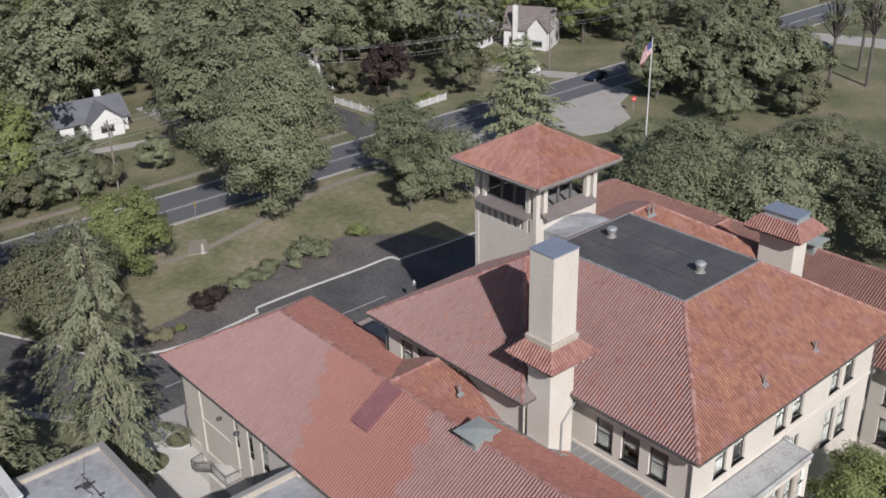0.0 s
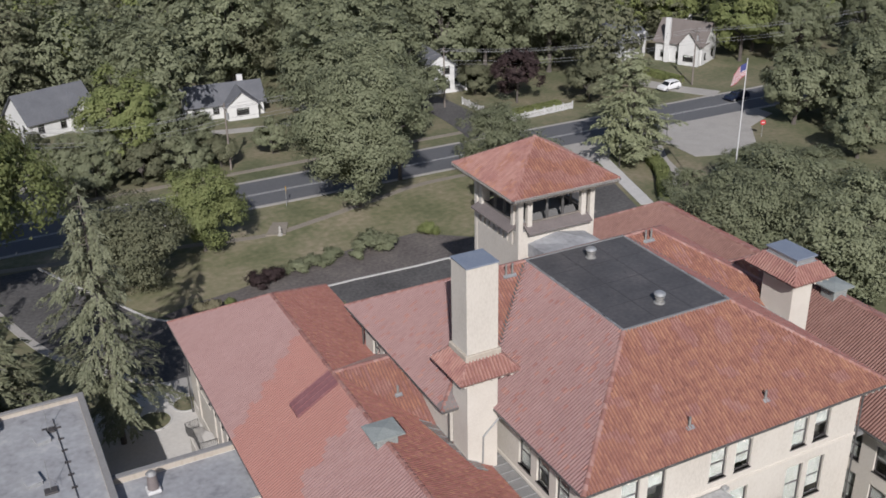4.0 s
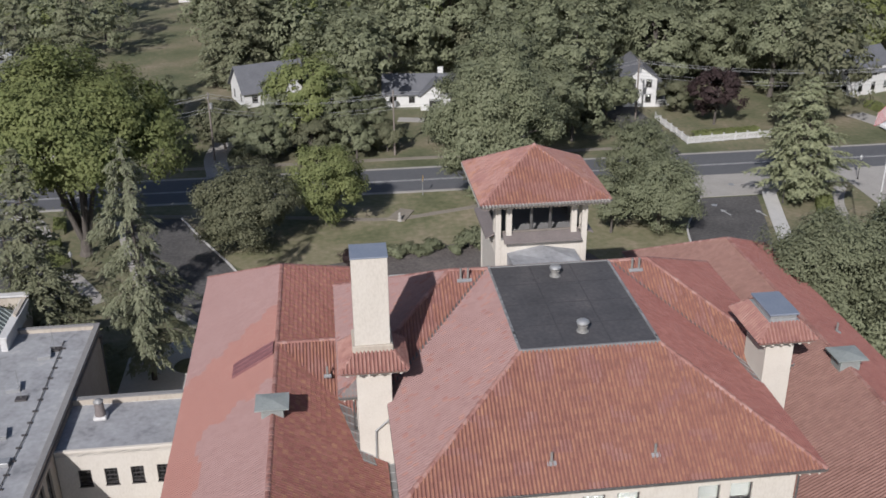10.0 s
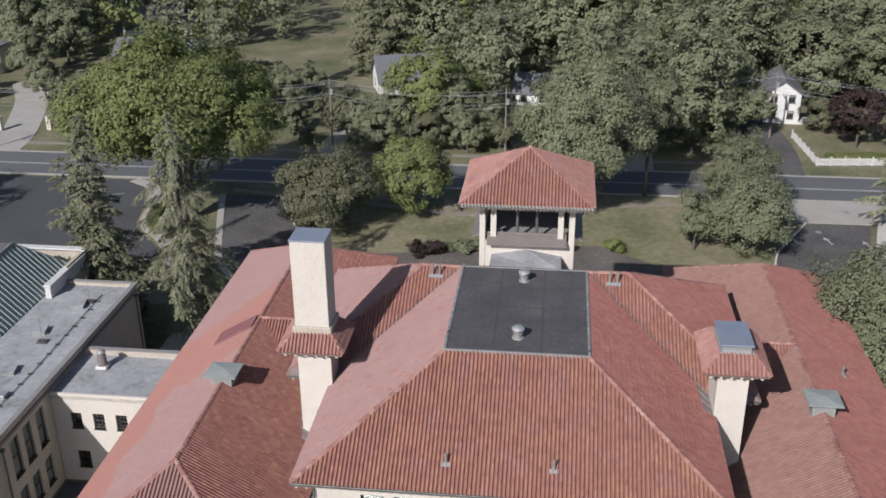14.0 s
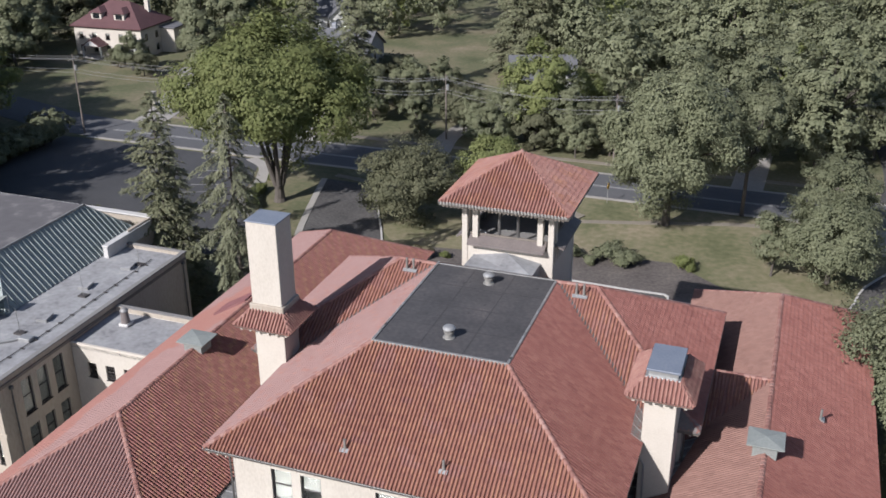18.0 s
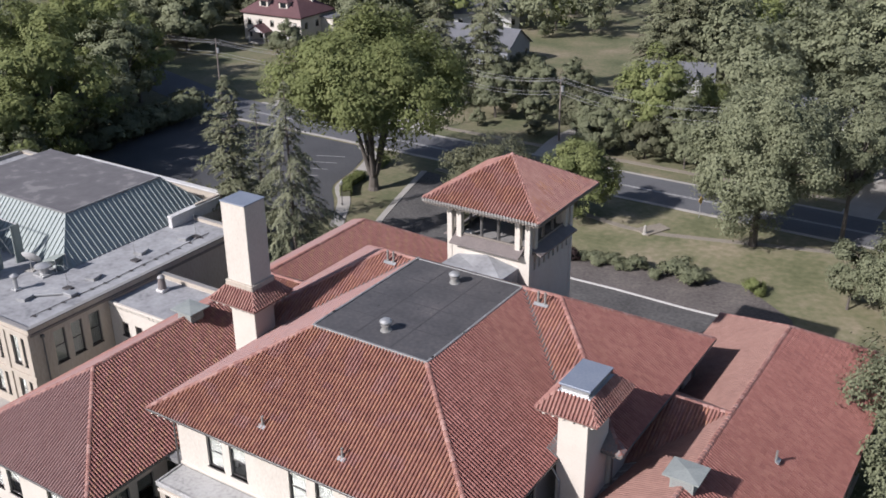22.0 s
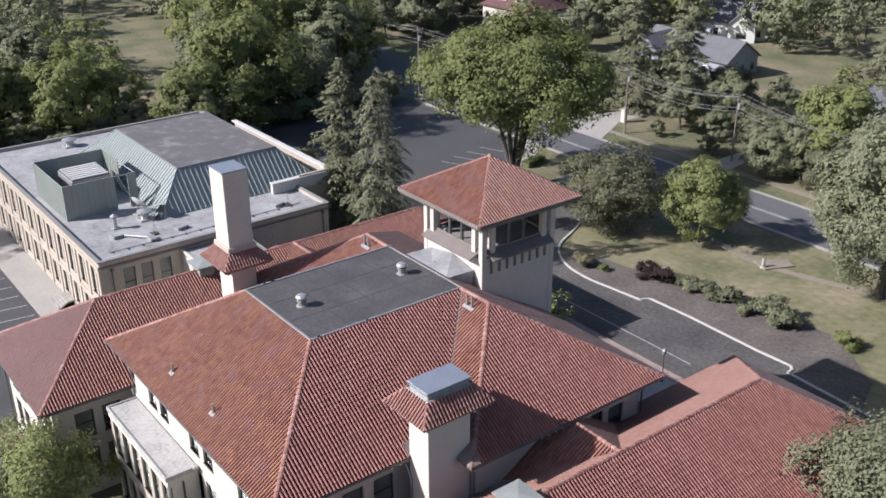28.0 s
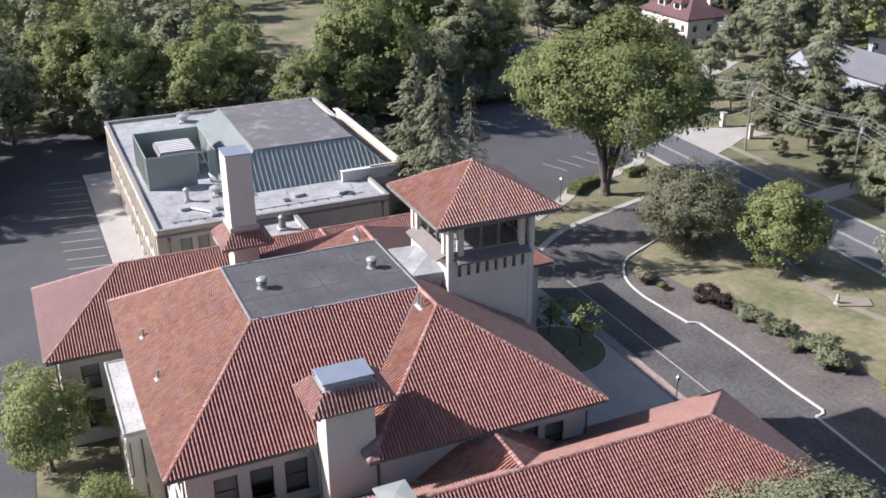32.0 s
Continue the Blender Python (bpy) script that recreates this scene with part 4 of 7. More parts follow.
# flat entrance canopy on the south side
part("canopy", boxes((-11.88, -15.1, 8.72, -0.6, WS - 0.09, 8.98), (-11.88, -15.1, 8.98, -0.6, -14.96, 9.08), (-0.74, -14.96, 8.98, -0.6, WS - 0.09, 9.08), (-11.88, -14.96, 8.98, -11.74, WS - 0.09, 9.08), bevel=0.02), M_CANOPY, main, "flat stained off-white roof of a low projection")
_pw = [(1.2 + 1.85 * k, z, 1.3, h) for k in range(6) for z, h in ((5.2, 2.9), (1.0, 3.0))]
# Darker stucco on this sunny wall alone, to hold its sunlit brightness down.
holed_wall(main, (-11.78, -14.95), (-0.7, -14.95), 0, 8.72, _pw, M_STUCCO_OLD)
wall_mesh("wall", (-0.7, -14.95), (-0.7, WS - 0.1), 0, 8.72, 0.3, [], M_STUCCO, main)
wall_mesh("wall", (-11.78, WS - 0.1), (-11.78, -14.95), 0, 8.72, 0.3, [], M_STUCCO, main)
part("string_course", boxes((-11.86, -15.03, 8.2, -0.62, -14.94, 8.45), bevel=0.02), M_STUCCO_W, main)
part("scupper", boxes((-0.75, -13.1, 9.0, -0.3, -12.75, 9.25), bevel=0.03), M_GALV, main)

# ---- vents and pipes on the main roof ----
def mushroom_vent(at):
    t = thing("roof_vent", "round dull metal mushroom vent on the flat roof", "roof vent", "flat roof vents", at=at)
    part("base", lathe([(0.42, 0), (0.40, 0.05), (0.30, 0.1), (0.28, 0.36), (0.36, 0.38), (0.36, 0.46), (0.24, 0.48), (0.23, 0.62)]), M_VENT, t)
    part("hood", lathe([(0.27, 0.58), (0.40, 0.61), (0.44, 0.66), (0.42, 0.73), (0.30, 0.83), (0.05, 0.88)]), M_GALV, t)


mushroom_vent((0.0, -4.0, DECK + 0.05))
mushroom_vent((0.05, 4.5, DECK + 0.05))


def pipe_vent(at, n=1, lab="short vent pipe with pale flashing on the tiles", slope=(0, -1), gap=0.55):
    t = thing("vent_pipe", lab, "vent pipe", "vent pipes", at=at, turn=math.degrees(math.atan2(slope[1], slope[0])) + 90)
    w = 0.28 + gap * (n - 1) / 2
    bm = boxes((-w, -0.30, -0.10, w, -0.02, 0.02))
    bmesh.ops.rotate(bm, cent=(0, 0, 0), matrix=Matrix.Rotation(radians(30), 3, "X"), verts=bm.verts)
    bmesh.ops.translate(bm, vec=(0, 0, 0.13), verts=bm.verts)
    part("flashing", bm, M_GALV, t)
    for k in range(n):
        x = (k - (n - 1) / 2) * gap
        part("pipe", rods(((x, 0, -0.1), (x, 0, 0.55 + 0.22 * n), 0.085)), M_VENT, t)
        part("collar", rods(((x, 0, 0.0), (x, 0, 0.22), 0.11)), M_VENT, t)


def on_plane(corners, x, y):
    a, b, c = (Vector(p) for p in corners)
    n = (b - a).cross(c - a)
    return a.z - (n.x * (x - a.x) + n.y * (y - a.y)) / n.z


for x in (-3.83, 2.62):
    pipe_vent((x, -12.4, on_plane((E_SW, E_SE, D_SE), x, -12.4)))
for x, pl in ((-6.6, (B_SW, V_W, D_NW)), (6.6, (V_E, B_SE, R_E))):
    pipe_vent((x, 5.7, on_plane(pl, x, 5.7)), 2, "pair of vent pipes with one pale flashing near the ridge")

# ---- bell tower ----
TC, TH, TE, TP = 12.9, 3.6, 23.6, 26.5
tower = thing("bell_tower", "cream stucco bell tower with open belfry and tiled pyramid roof", "tower")
FL = 20.15
SLOTS = [0.92 + 0.77 * k for k in range(8)]  # narrow recesses under the belfry shelf
for k, (a, b) in enumerate((((-TH, TC - TH), (TH, TC - TH)), ((TH, TC - TH), (TH, TC + TH)), ((TH, TC + TH), (-TH, TC + TH)), ((-TH, TC + TH), (-TH, TC - TH)))):
    wall_mesh("wall", a, b, 0, FL - 0.1, 0.3, [(u - 0.15, u + 0.15, FL - 1.45, FL - 0.35) for u in SLOTS] if k else [], M_STUCCO, tower)
# Much darker than the stucco, so the recess shade is partly in its colour.
part("slot_lining", boxes((-TH + 0.31, TC - TH + 0.31, FL - 1.6, TH - 0.31, TC + TH - 0.31, FL - 0.2)), M_SHELF, tower, "dark brown backing that deepens the shade in the wall slots")
part("belfry_floor", boxes((-TH - 0.02, TC - TH - 0.02, FL - 0.1, TH + 0.02, TC + TH + 0.02, FL + 0.05)), M_SHEET, tower, "dusty grey belfry floor")
part("belfry_ceiling", boxes((-TH - 0.2, TC - TH - 0.2, TE - 0.35, TH + 0.2, TC + TH + 0.2, TE - 0.22)), M_TRIM, tower)
for sx in (-1, 1):
    for sy in (-1, 1):
        for dx, dy in ((0.0, 0.0), (0.85, 0.0), (0.0, 0.85)):
            x, y = sx * (TH - 0.17 - dx), TC + sy * (TH - 0.17 - dy)
            part("column", boxes((x - 0.22, y - 0.22, FL - 0.05 if dx + dy else 12.0, x + 0.22, y + 0.22, TE - 0.5), (x - 0.27, y - 0.27, TE - 0.62, x + 0.27, y + 0.27, TE - 0.45), bevel=0.02), M_STUCCO, tower)
for k in (-1, 1):
    for px, py in ((k * 0.75, -TH + 0.35), (k * 0.75, TH - 0.35), (-TH + 0.35, k * 0.75), (TH - 0.35, k * 0.75)):
        part("post", lathe([(0.17, 0), (0.17, 0.12), (0.13, 0.2), (0.12, 2.6), (0.17, 2.7), (0.19, 3.0)], 14, (px, TC + py, FL)), M_GUTTER, tower, "dark slender belfry post")
for px, py, qx, qy in ((-TH + 0.6, TC + TH - 0.16, TH - 0.6, TC + TH - 0.10),):
    part("screen", boxes((px, py, FL + 0.4, qx, qy, TE - 0.5)), M_TRIM, tower, "dark screen closing one side of the belfry")
for s in range(4):
    rot = Matrix.Translation((0, TC, 0)) @ Matrix.Rotation(s * math.pi / 2, 4, "Z")
    w = TH - 0.55
    bm = bmesh.new()
    v = [bm.verts.new(p) for p in ((-w, -TH + 0.25, FL + 0.42), (w, -TH + 0.25, FL + 0.42), (w, -TH - 0.72, FL - 0.02), (-w, -TH - 0.72, FL - 0.02), (-w, -TH + 0.25, FL + 0.30), (w, -TH + 0.25, FL + 0.30), (w, -TH - 0.72, FL - 0.16), (-w, -TH - 0.72, FL - 0.16))]
    for f in ((0, 1, 2, 3), (7, 6, 5, 4), (3, 2, 6, 7), (0, 3, 7, 4), (2, 1, 5, 6), (1, 0, 4, 5)):
        bm.faces.new([v[i] for i in f])
    bmesh.ops.recalc_face_normals(bm, faces=bm.faces)
    ob = part("sloping_shelf", bm, M_SHELF, tower, "grey-brown sloping metal shelf round the belfry")
    ob.matrix_basis = rot
    ob = part("rail", boxes((-w, -TH + 0.18, FL + 0.42, w, -TH + 0.34, FL + 0.58), bevel=0.02), M_SOFFIT, tower)
    ob.matrix_basis = rot
    ob = part("eave_beam", boxes((-TH - 0.1, -TH - 0.02, TE - 0.52, TH + 0.1, -TH + 0.4, TE - 0.28)), M_TRIM, tower)
    ob.matrix_basis = rot
T = [(-5.0, TC - 5.0, TE), (5.0, TC - 5.0, TE), (5.0, TC + 5.0, TE), (-5.0, TC + 5.0, TE)]
PEAK = (0, TC, TP)
for a, b in zip(T, T[1:] + T[:1]):
    # The south face gets more orange tiles, its warmer sunlight put into colour.
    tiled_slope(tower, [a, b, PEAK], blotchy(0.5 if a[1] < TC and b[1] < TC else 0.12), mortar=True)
    ridge_caps(tower, a, PEAK, 0.12)
eave_trim(tower, T, inward=(0, TC, TE), wall_in=1.4, step=0.3, trim=M_SOFFIT)
_tooth = mesh_of("eave_block", [(x, y, z) for z in (-0.15, 0.02) for x, y in ((-0.055, -0.17), (0.055, -0.17), (0.055, -0.125), (-0.055, -0.125))], [(0, 3, 2, 1), (4, 5, 6, 7), (0, 1, 5, 4), (1, 2, 6, 5), (2, 3, 7, 6), (3, 0, 4, 7)], M_CONCRETE)
for s in (0, 3):
    for k in range(39):
        ob = under(new("eave_block", _tooth), tower)
        ob.matrix_basis = Matrix.Translation((0, TC, TE)) @ Matrix.Rotation(s * math.pi / 2, 4, "Z") @ Matrix.Translation((-4.85 + 0.255 * k, -5.0, 0))
part("finial", lathe([(0.2, -0.05), (0.2, 0.06), (0.12, 0.14), (0.04, 0.2)], 12, PEAK), M_CAP, tower)
tagged(part("storage_box", boxes((-2.6, TC - 2.9, FL + 0.06, -1.9, TC - 2.4, FL + 0.45), bevel=0.05), M_WHITE, None), "small white box standing on the belfry floor", "box")

# ---- chimneys ----
def chimney(name, x0, x1, y0, y1, foot, top, skirt, label, stack=True):
    t = thing("chimney", label, "chimney", "chimneys")
    cx, cy = (x0 + x1) / 2, (y0 + y1) / 2
    part("lower_shaft", boxes((x0, y0, foot, x1, y1, skirt + 0.5), bevel=0.03), M_STUCCO_W, t)
    o = 1.05
    S = [(x0 - o, y0 - o, skirt), (x1 + o, y0 - o, skirt), (x1 + o, y1 + o, skirt), (x0 - o, y1 + o, skirt)]
    H = [(x0 - 0.1, y0 - 0.1, skirt + 1.0), (x1 + 0.1, y0 - 0.1, skirt + 1.0), (x1 + 0.1, y1 + 0.1, skirt + 1.0), (x0 - 0.1, y1 + 0.1, skirt + 1.0)]
    for k in range(4):
        tiled_slope(t, [S[k], S[(k + 1) % 4], H[(k + 1) % 4], H[k]], name="skirt_slope", mortar=True)
        ridge_caps(t, S[k], H[k], 0.10)
    part("soffit", boxes((x0 - o + 0.05, y0 - o + 0.05, skirt - 0.22, x1 + o - 0.05, y1 + o - 0.05, skirt - 0.1)), M_SOFFIT, t)
    for k in range(6):
        u = k / 5
        for y, d in ((y0, -1), (y1, 1)):
            x = x0 - 0.6 + u * (x1 - x0 + 1.2)
            part("bracket", boxes((x - 0.09, min(y, y + d * 0.85), skirt - 0.45, x + 0.09, max(y, y + d * 0.85), skirt - 0.2), bevel=0.02), M_STUCCO_W, t)
        for x, d in ((x0, -1), (x1, 1)):
            y = y0 - 0.6 + u * (y1 - y0 + 1.2)
            part("bracket", boxes((min(x, x + d * 0.85), y - 0.09, skirt - 0.45, max(x, x + d * 0.85), y + 0.09, skirt - 0.2), bevel=0.02), M_STUCCO_W, t)
    if stack:
        part("collar", boxes((x0 - 0.18, y0 - 0.18, skirt + 0.9, x1 + 0.18, y1 + 0.18, skirt + 1.45), bevel=0.06), M_STUCCO_OLD, t)
        part("upper_shaft", boxes((x0, y0, skirt + 1.4, x1, y1, top - 0.06), bevel=0.03), M_STUCCO, t)
        part("cap", boxes((x0 - 0.05, y0 - 0.05, top - 0.1, x1 + 0.05, y1 + 0.05, top), bevel=0.02), M_CAPMETAL, t, "flat blue-grey metal cap")
    else:
        part("curb", boxes((x0 + 0.08, y0 + 0.08, skirt + 0.7, x1 - 0.08, y1 - 0.08, top - 0.12), bevel=0.03), M_GALV, t, "pale metal curb under the lid")
        part("flashing", boxes((x0 - 0.12, y0 - 0.12, skirt + 0.86, x1 + 0.12, y1 + 0.12, skirt + 1.04), bevel=0.05), M_GALV, t, "pale lead flashing round the curb")
        part("cap", boxes((x0 - 0.05, y0 - 0.05, top - 0.14, x1 + 0.05, y1 + 0.05, top), bevel=0.02), M_CAPMETAL, t, "flat blue-grey metal cap")
    return t


chimney("w", -15.15, -12.8, -3.3, -1.15, 6.0, 25.1, 17.3, "tall cream stucco chimney with a tiled skirt roof")
chimney("e", 13.0, 15.0, -4.2, -0.95, 6.0, 19.45, 17.9, "short cream chimney with tiled skirt and flat metal lid", stack=False)



# ---- downpipes, flashings and small fittings of the hall ----
def downpipe(points, label="painted metal downpipe running down the wall", r=0.07, material=M_GUTTER):
    t = thing("downpipe", label, "downpipe", "downpipes")
    for a, b in zip(points, points[1:]):
        part("pipe", rods((a, b, r), seg=8), material, t)
    for p in points[1:-1]:
        part("elbow", lathe([(r * 0.4, -r), (r * 1.15, -r * 0.4), (r * 1.15, r * 0.4), (r * 0.4, r)], 8, p), material, t)
    hx, hy, hz = points[0]
    part("hopper", boxes((hx - 0.16, hy - 0.16, hz - 0.14, hx + 0.16, hy + 0.16, hz + 0.16), bevel=0.04), material, t)


downpipe([(-12.5, -3.75, 13.55), (-12.7, -3.42, 13.2), (-14.0, -3.42, 12.0), (-14.05, -3.42, 9.4)], "pale painted downpipe crossing the chimney face", material=M_GALV)
downpipe([(12.5, -4.6, 13.55), (12.8, -4.31, 13.2), (13.3, -4.31, 12.4), (13.35, -4.31, 9.4)], "pale painted downpipe beside the short chimney", material=M_GALV)
downpipe([(-15.6, -1.35, 13.6), (-15.4, -0.95, 13.1), (-15.4, -0.95, 9.9)])
downpipe([(15.6, -1.35, 13.6), (15.4, -0.95, 13.1), (15.4, -0.95, 9.9)])
downpipe([(15.5, 14.8, 13.6), (15.35, 14.55, 13.2), (15.35, 14.55, 8.6)])
downpipe([(-15.5, 14.8, 13.6), (-15.35, 14.55, 13.2), (-15.35, 14.55, 8.6)])
downpipe([(12.2, -12.9, 13.6), (12.0, -12.75, 13.2), (12.0, -12.75, 0.3)])
downpipe([(-12.2, -12.9, 13.6), (-12.0, -12.75, 13.2), (-12.0, -12.75, 0.3)])
# lead caps on the roof corners beside the chimneys
for sx in (-1, 1):
    t = thing("lead_apron", "grey-brown lead cap sealing the roof corner against a chimney", "flashing", "chimney flashings")
    lift = lambda x, y: on_plane((B_SW, V_W, D_NW), -abs(x), y) + 0.17
    side = lambda x, y: on_plane((B_NW, B_SW, R_W), -abs(x), y) + 0.17
    pts = [(sx * 16.46, -2.02), (sx * 14.9, -2.02), (sx * 14.9, -0.7)]
    top = [(x, y, lift(x, y)) for x, y in pts] + [(sx * 16.46, -1.25, side(16.46, -1.25))]
    vs = top + [(x, y, z - 0.16) for x, y, z in top]
    raw("sheet", vs, [(0, 1, 2), (0, 2, 3), (4, 6, 5), (4, 7, 6), (0, 4, 5, 1), (1, 5, 6, 2), (2, 6, 7, 3), (3, 7, 4, 0)], M_SHELF, t)
# ---- the two wings ----
WE, WR = 9.2, 13.62


def wing(cx, side, label, pick=None):
    """side: +1 when the main block lies towards +x."""
    t = thing("building_wing", label, "building", "wings of the building")
    h, y0, y1 = 7.55, -19.6, 28.6
    A, B, C, D = (cx - h, y0, WE), (cx + h, y0, WE), (cx + h, y1, WE), (cx - h, y1, WE)
    S, N = (cx, y0 + h, WR), (cx, y1 - h, WR)
    tiled_slope(t, [A, B, S], (lambda x, y: 2) if side > 0 else blotchy(0.4))
    tiled_slope(t, [C, D, N])
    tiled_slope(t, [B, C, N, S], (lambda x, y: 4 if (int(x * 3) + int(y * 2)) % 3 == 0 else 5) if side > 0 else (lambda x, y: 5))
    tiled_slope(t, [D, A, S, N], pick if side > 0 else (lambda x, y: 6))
    for a, b in ((A, S), (B, S), (C, N), (D, N), (S, N)):
        ridge_caps(t, a, b)
    eave_trim(t, [A, B, C, D], inward=(cx, 0, WE), wall_in=1.0)
    # cross roof that ties the wing to the main block
    k = side * 5.7
    P, Q = (cx, 6.8, WR + 0.03), (cx + k, 6.8, WR + 0.03)
    s = (WR - WE) / h
    v1, v2 = (cx + k, 6.8 - 5.7, WR + 0.03 - 5.7 * s), (cx + k, 6.8 + 5.7, WR + 0.03 - 5.7 * s)
    cross_slope(t, [P, Q, v1], side)
    cross_slope(t, [P, Q, v2], -side)
    ridge_caps(t, P, Q)
    # walls
    w = h - 1.05
    x0, x1, ya, yb = cx - w, cx + w, y0 + 1.05, y1 - 1.05
    ends = [(u, z, 1.5, hh) for z, hh in ((5.4, 2.3), (1.6, 2.6)) for u in (2.0, 4.2, 8.8, 11.0)]
    holed_wall(t, (x0, ya), (x1, ya), 0, WE - 0.2, ends)
    holed_wall(t, (x1, yb), (x0, yb), 0, WE - 0.2, ends)
    long = [(u, z, 1.5, hh) for z, hh in ((5.4, 2.3), (1.6, 2.6)) for u in (2.4, 4.6, 7.4, 9.6)]
    outer = long + [(u, 4.9, 1.25, 2.9) for u in (33.2, 35.4, 37.6)]
    if side > 0:
        holed_wall(t, (x1, ya), (x1, yb), 0, WE - 0.2, long)
        holed_wall(t, (x0, yb), (x0, ya), 0, WE - 0.2, [(yb - ya - u, *r) for u, *r in outer])
    else:
        holed_wall(t, (x1, ya), (x1, yb), 0, WE - 0.2, long)
        holed_wall(t, (x0, yb), (x0, ya), 0, WE - 0.2, [(yb - ya - u, *r) for u, *r in long])
    part("plinth", boxes((x0 - 0.08, ya - 0.08, 0, x1 + 0.08, yb + 0.08, 1.2), bevel=0.03), M_STONE, t, "rough pale stone base")
    return t


def cross_slope(t, tri, flip):
    c = [Vector(p) for p in tri]
    tiled_slope(t, c if flip > 0 else [c[1], c[0], c[2]], blotchy(0.7))
    ridge_caps(t, c[2], c[0], 0.07)


def patched(x, y):
    """Where the outer slope was re-laid with newer red tiles, and where it is pale and weathered."""
    out = x + 28.5
    if y > 8.6 + out * 0.72 + 0.45 * math.sin(out * 4.1):
        return 2
    if y < -1.2 + 0.42 * out + 0.5 * math.sin(out * 3.0) and out > 2.3 + 0.4 * math.sin(y * 0.9) and y > -16:
        return 2
    return 1


west = wing(-20.95, 1, "long cream wing with weathered and newer red tile roof", patched)
east = wing(20.5, -1, "long cream wing with red barrel-tile hipped roof")


def louvre_box(at):
    t = thing("roof_louvre", "grey-green metal louvre box straddling the ridge", "roof vent", "ridge louvres", at=at)
    part("body", boxes((-0.75, -0.7, -0.9, 0.75, 0.7, 0.62), bevel=0.02), M_COPPER, t)
    bm = bmesh.new()
    lo = [bm.verts.new(p) for p in ((-1.15, -1.05, 0.6), (1.15, -1.05, 0.6), (1.15, 1.05, 0.6), (-1.15, 1.05, 0.6))]
    up = [bm.verts.new(p) for p in ((-1.15, -1.05, 0.7), (1.15, -1.05, 0.7), (1.15, 1.05, 0.7), (-1.15, 1.05, 0.7))]
    top = [bm.verts.new((0, 0, 0.86))]
    bm.faces.new(lo[::-1])
    for k in range(4):
        j = (k + 1) % 4
        bm.faces.new((lo[k], lo[j], up[j], up[k])), bm.faces.new((up[k], up[j], top[0]))
    part("lid", bm, M_COPPER, t, "low hipped grey-green lid")
    for s, (dx, dy) in enumerate(((0, -1), (0, 1), (-1, 0), (1, 0))):
        bm = bmesh.new()
        for k in range(5):
            z = -0.05 + k * 0.13
            if dx:
                add_box(bm, dx * 0.75 - 0.02, -0.55, z, dx * 0.75 + 0.02, 0.55, z + 0.05)
            else:
                add_box(bm, -0.6, dy * 0.7 - 0.02, z, 0.6, dy * 0.7 + 0.02, z + 0.05)
        part("louvre", bm, M_LEAD, t)


louvre_box((-20.95, -2.3, WR - 0.05))
louvre_box((20.5, -1.8, WR + 0.1))
# maroon panel on the outer slope at the crossing
_pz = lambda x: WR - abs(x + 20.95) * (WR - WE) / 7.55
_pan = thing("roof_panel", "maroon sheet-metal panel laid on the tiles below the ridge", "roof panel")
raw("panel", [(-21.2, 5.2, _pz(-21.2) + 0.3), (-21.2, 7.0, _pz(-21.2) + 0.3), (-24.4, 7.0, _pz(-24.4) + 0.32), (-24.4, 5.2, _pz(-24.4) + 0.32), (-21.2, 5.2, _pz(-21.2)), (-21.2, 7.0, _pz(-21.2)), (-24.4, 7.0, _pz(-24.4)), (-24.4, 5.2, _pz(-24.4))],
    [(0, 1, 2, 3), (0, 4, 5, 1), (1, 5, 6, 2), (2, 6, 7, 3), (3, 7, 4, 0)], M_PANEL, _pan)
for y in (5.2, 5.8, 6.4, 7.0):
    raw("seam", [(-21.2, y, _pz(-21.2) + 0.3), (-21.2, y + 0.05, _pz(-21.2) + 0.3), (-24.4, y + 0.05, _pz(-24.4) + 0.32), (-24.4, y, _pz(-24.4) + 0.32), (-21.2, y, _pz(-21.2) + 0.35), (-21.2, y + 0.05, _pz(-21.2) + 0.35), (-24.4, y + 0.05, _pz(-24.4) + 0.37), (-24.4, y, _pz(-24.4) + 0.37)],
        [(4, 5, 6, 7), (0, 4, 7, 3), (1, 2, 6, 5), (3, 7, 6, 2)], M_PANEL, _pan)
for x, y in ((-17.2, 3.6), (24.0, 5.9)):
    pipe_vent((x, y, WR - abs(abs(x) - 20.8) * 0.585 + (0.9 if x < 0 else 0)), slope=(1 if x > 0 else 0, 0 if x > 0 else -1))
# seamed lead laid on the tiles where the wings and the hall run against the chimneys
def lead_lay(line_a, line_b, plane, n, label):
    """A sheet between two plan lines on a roof plane, with n raised seams across it."""
    t = thing("lead_sheet", label, "flashing", "chimney flashings")
    at = lambda p, up: Vector((p[0], p[1], plane(*p) + up))
    step = lambda line, k: (line[0][0] + (line[1][0] - line[0][0]) * k, line[0][1] + (line[1][1] - line[0][1]) * k)
    q = [step(line_a, 0), step(line_b, 0), step(line_b, 1), step(line_a, 1)]
    raw("sheet", [at(p, 0.16) for p in q] + [at(p, 0.0) for p in q], [(0, 1, 2, 3), (0, 4, 5, 1), (1, 5, 6, 2), (2, 6, 7, 3), (3, 7, 4, 0)], M_LEAD, t)
    for k in range(n + 1):
        f, g = max(0.0, k / n - 0.012), min(1.0, k / n + 0.012)
        q = [step(line_a, f), step(line_b, f), step(line_b, g), step(line_a, g)]
        raw("seam", [at(p, 0.2) for p in q] + [at(p, 0.15) for p in q], [(0, 1, 2, 3), (0, 4, 5, 1), (1, 5, 6, 2), (2, 6, 7, 3), (3, 7, 4, 0)], M_GALV, t)


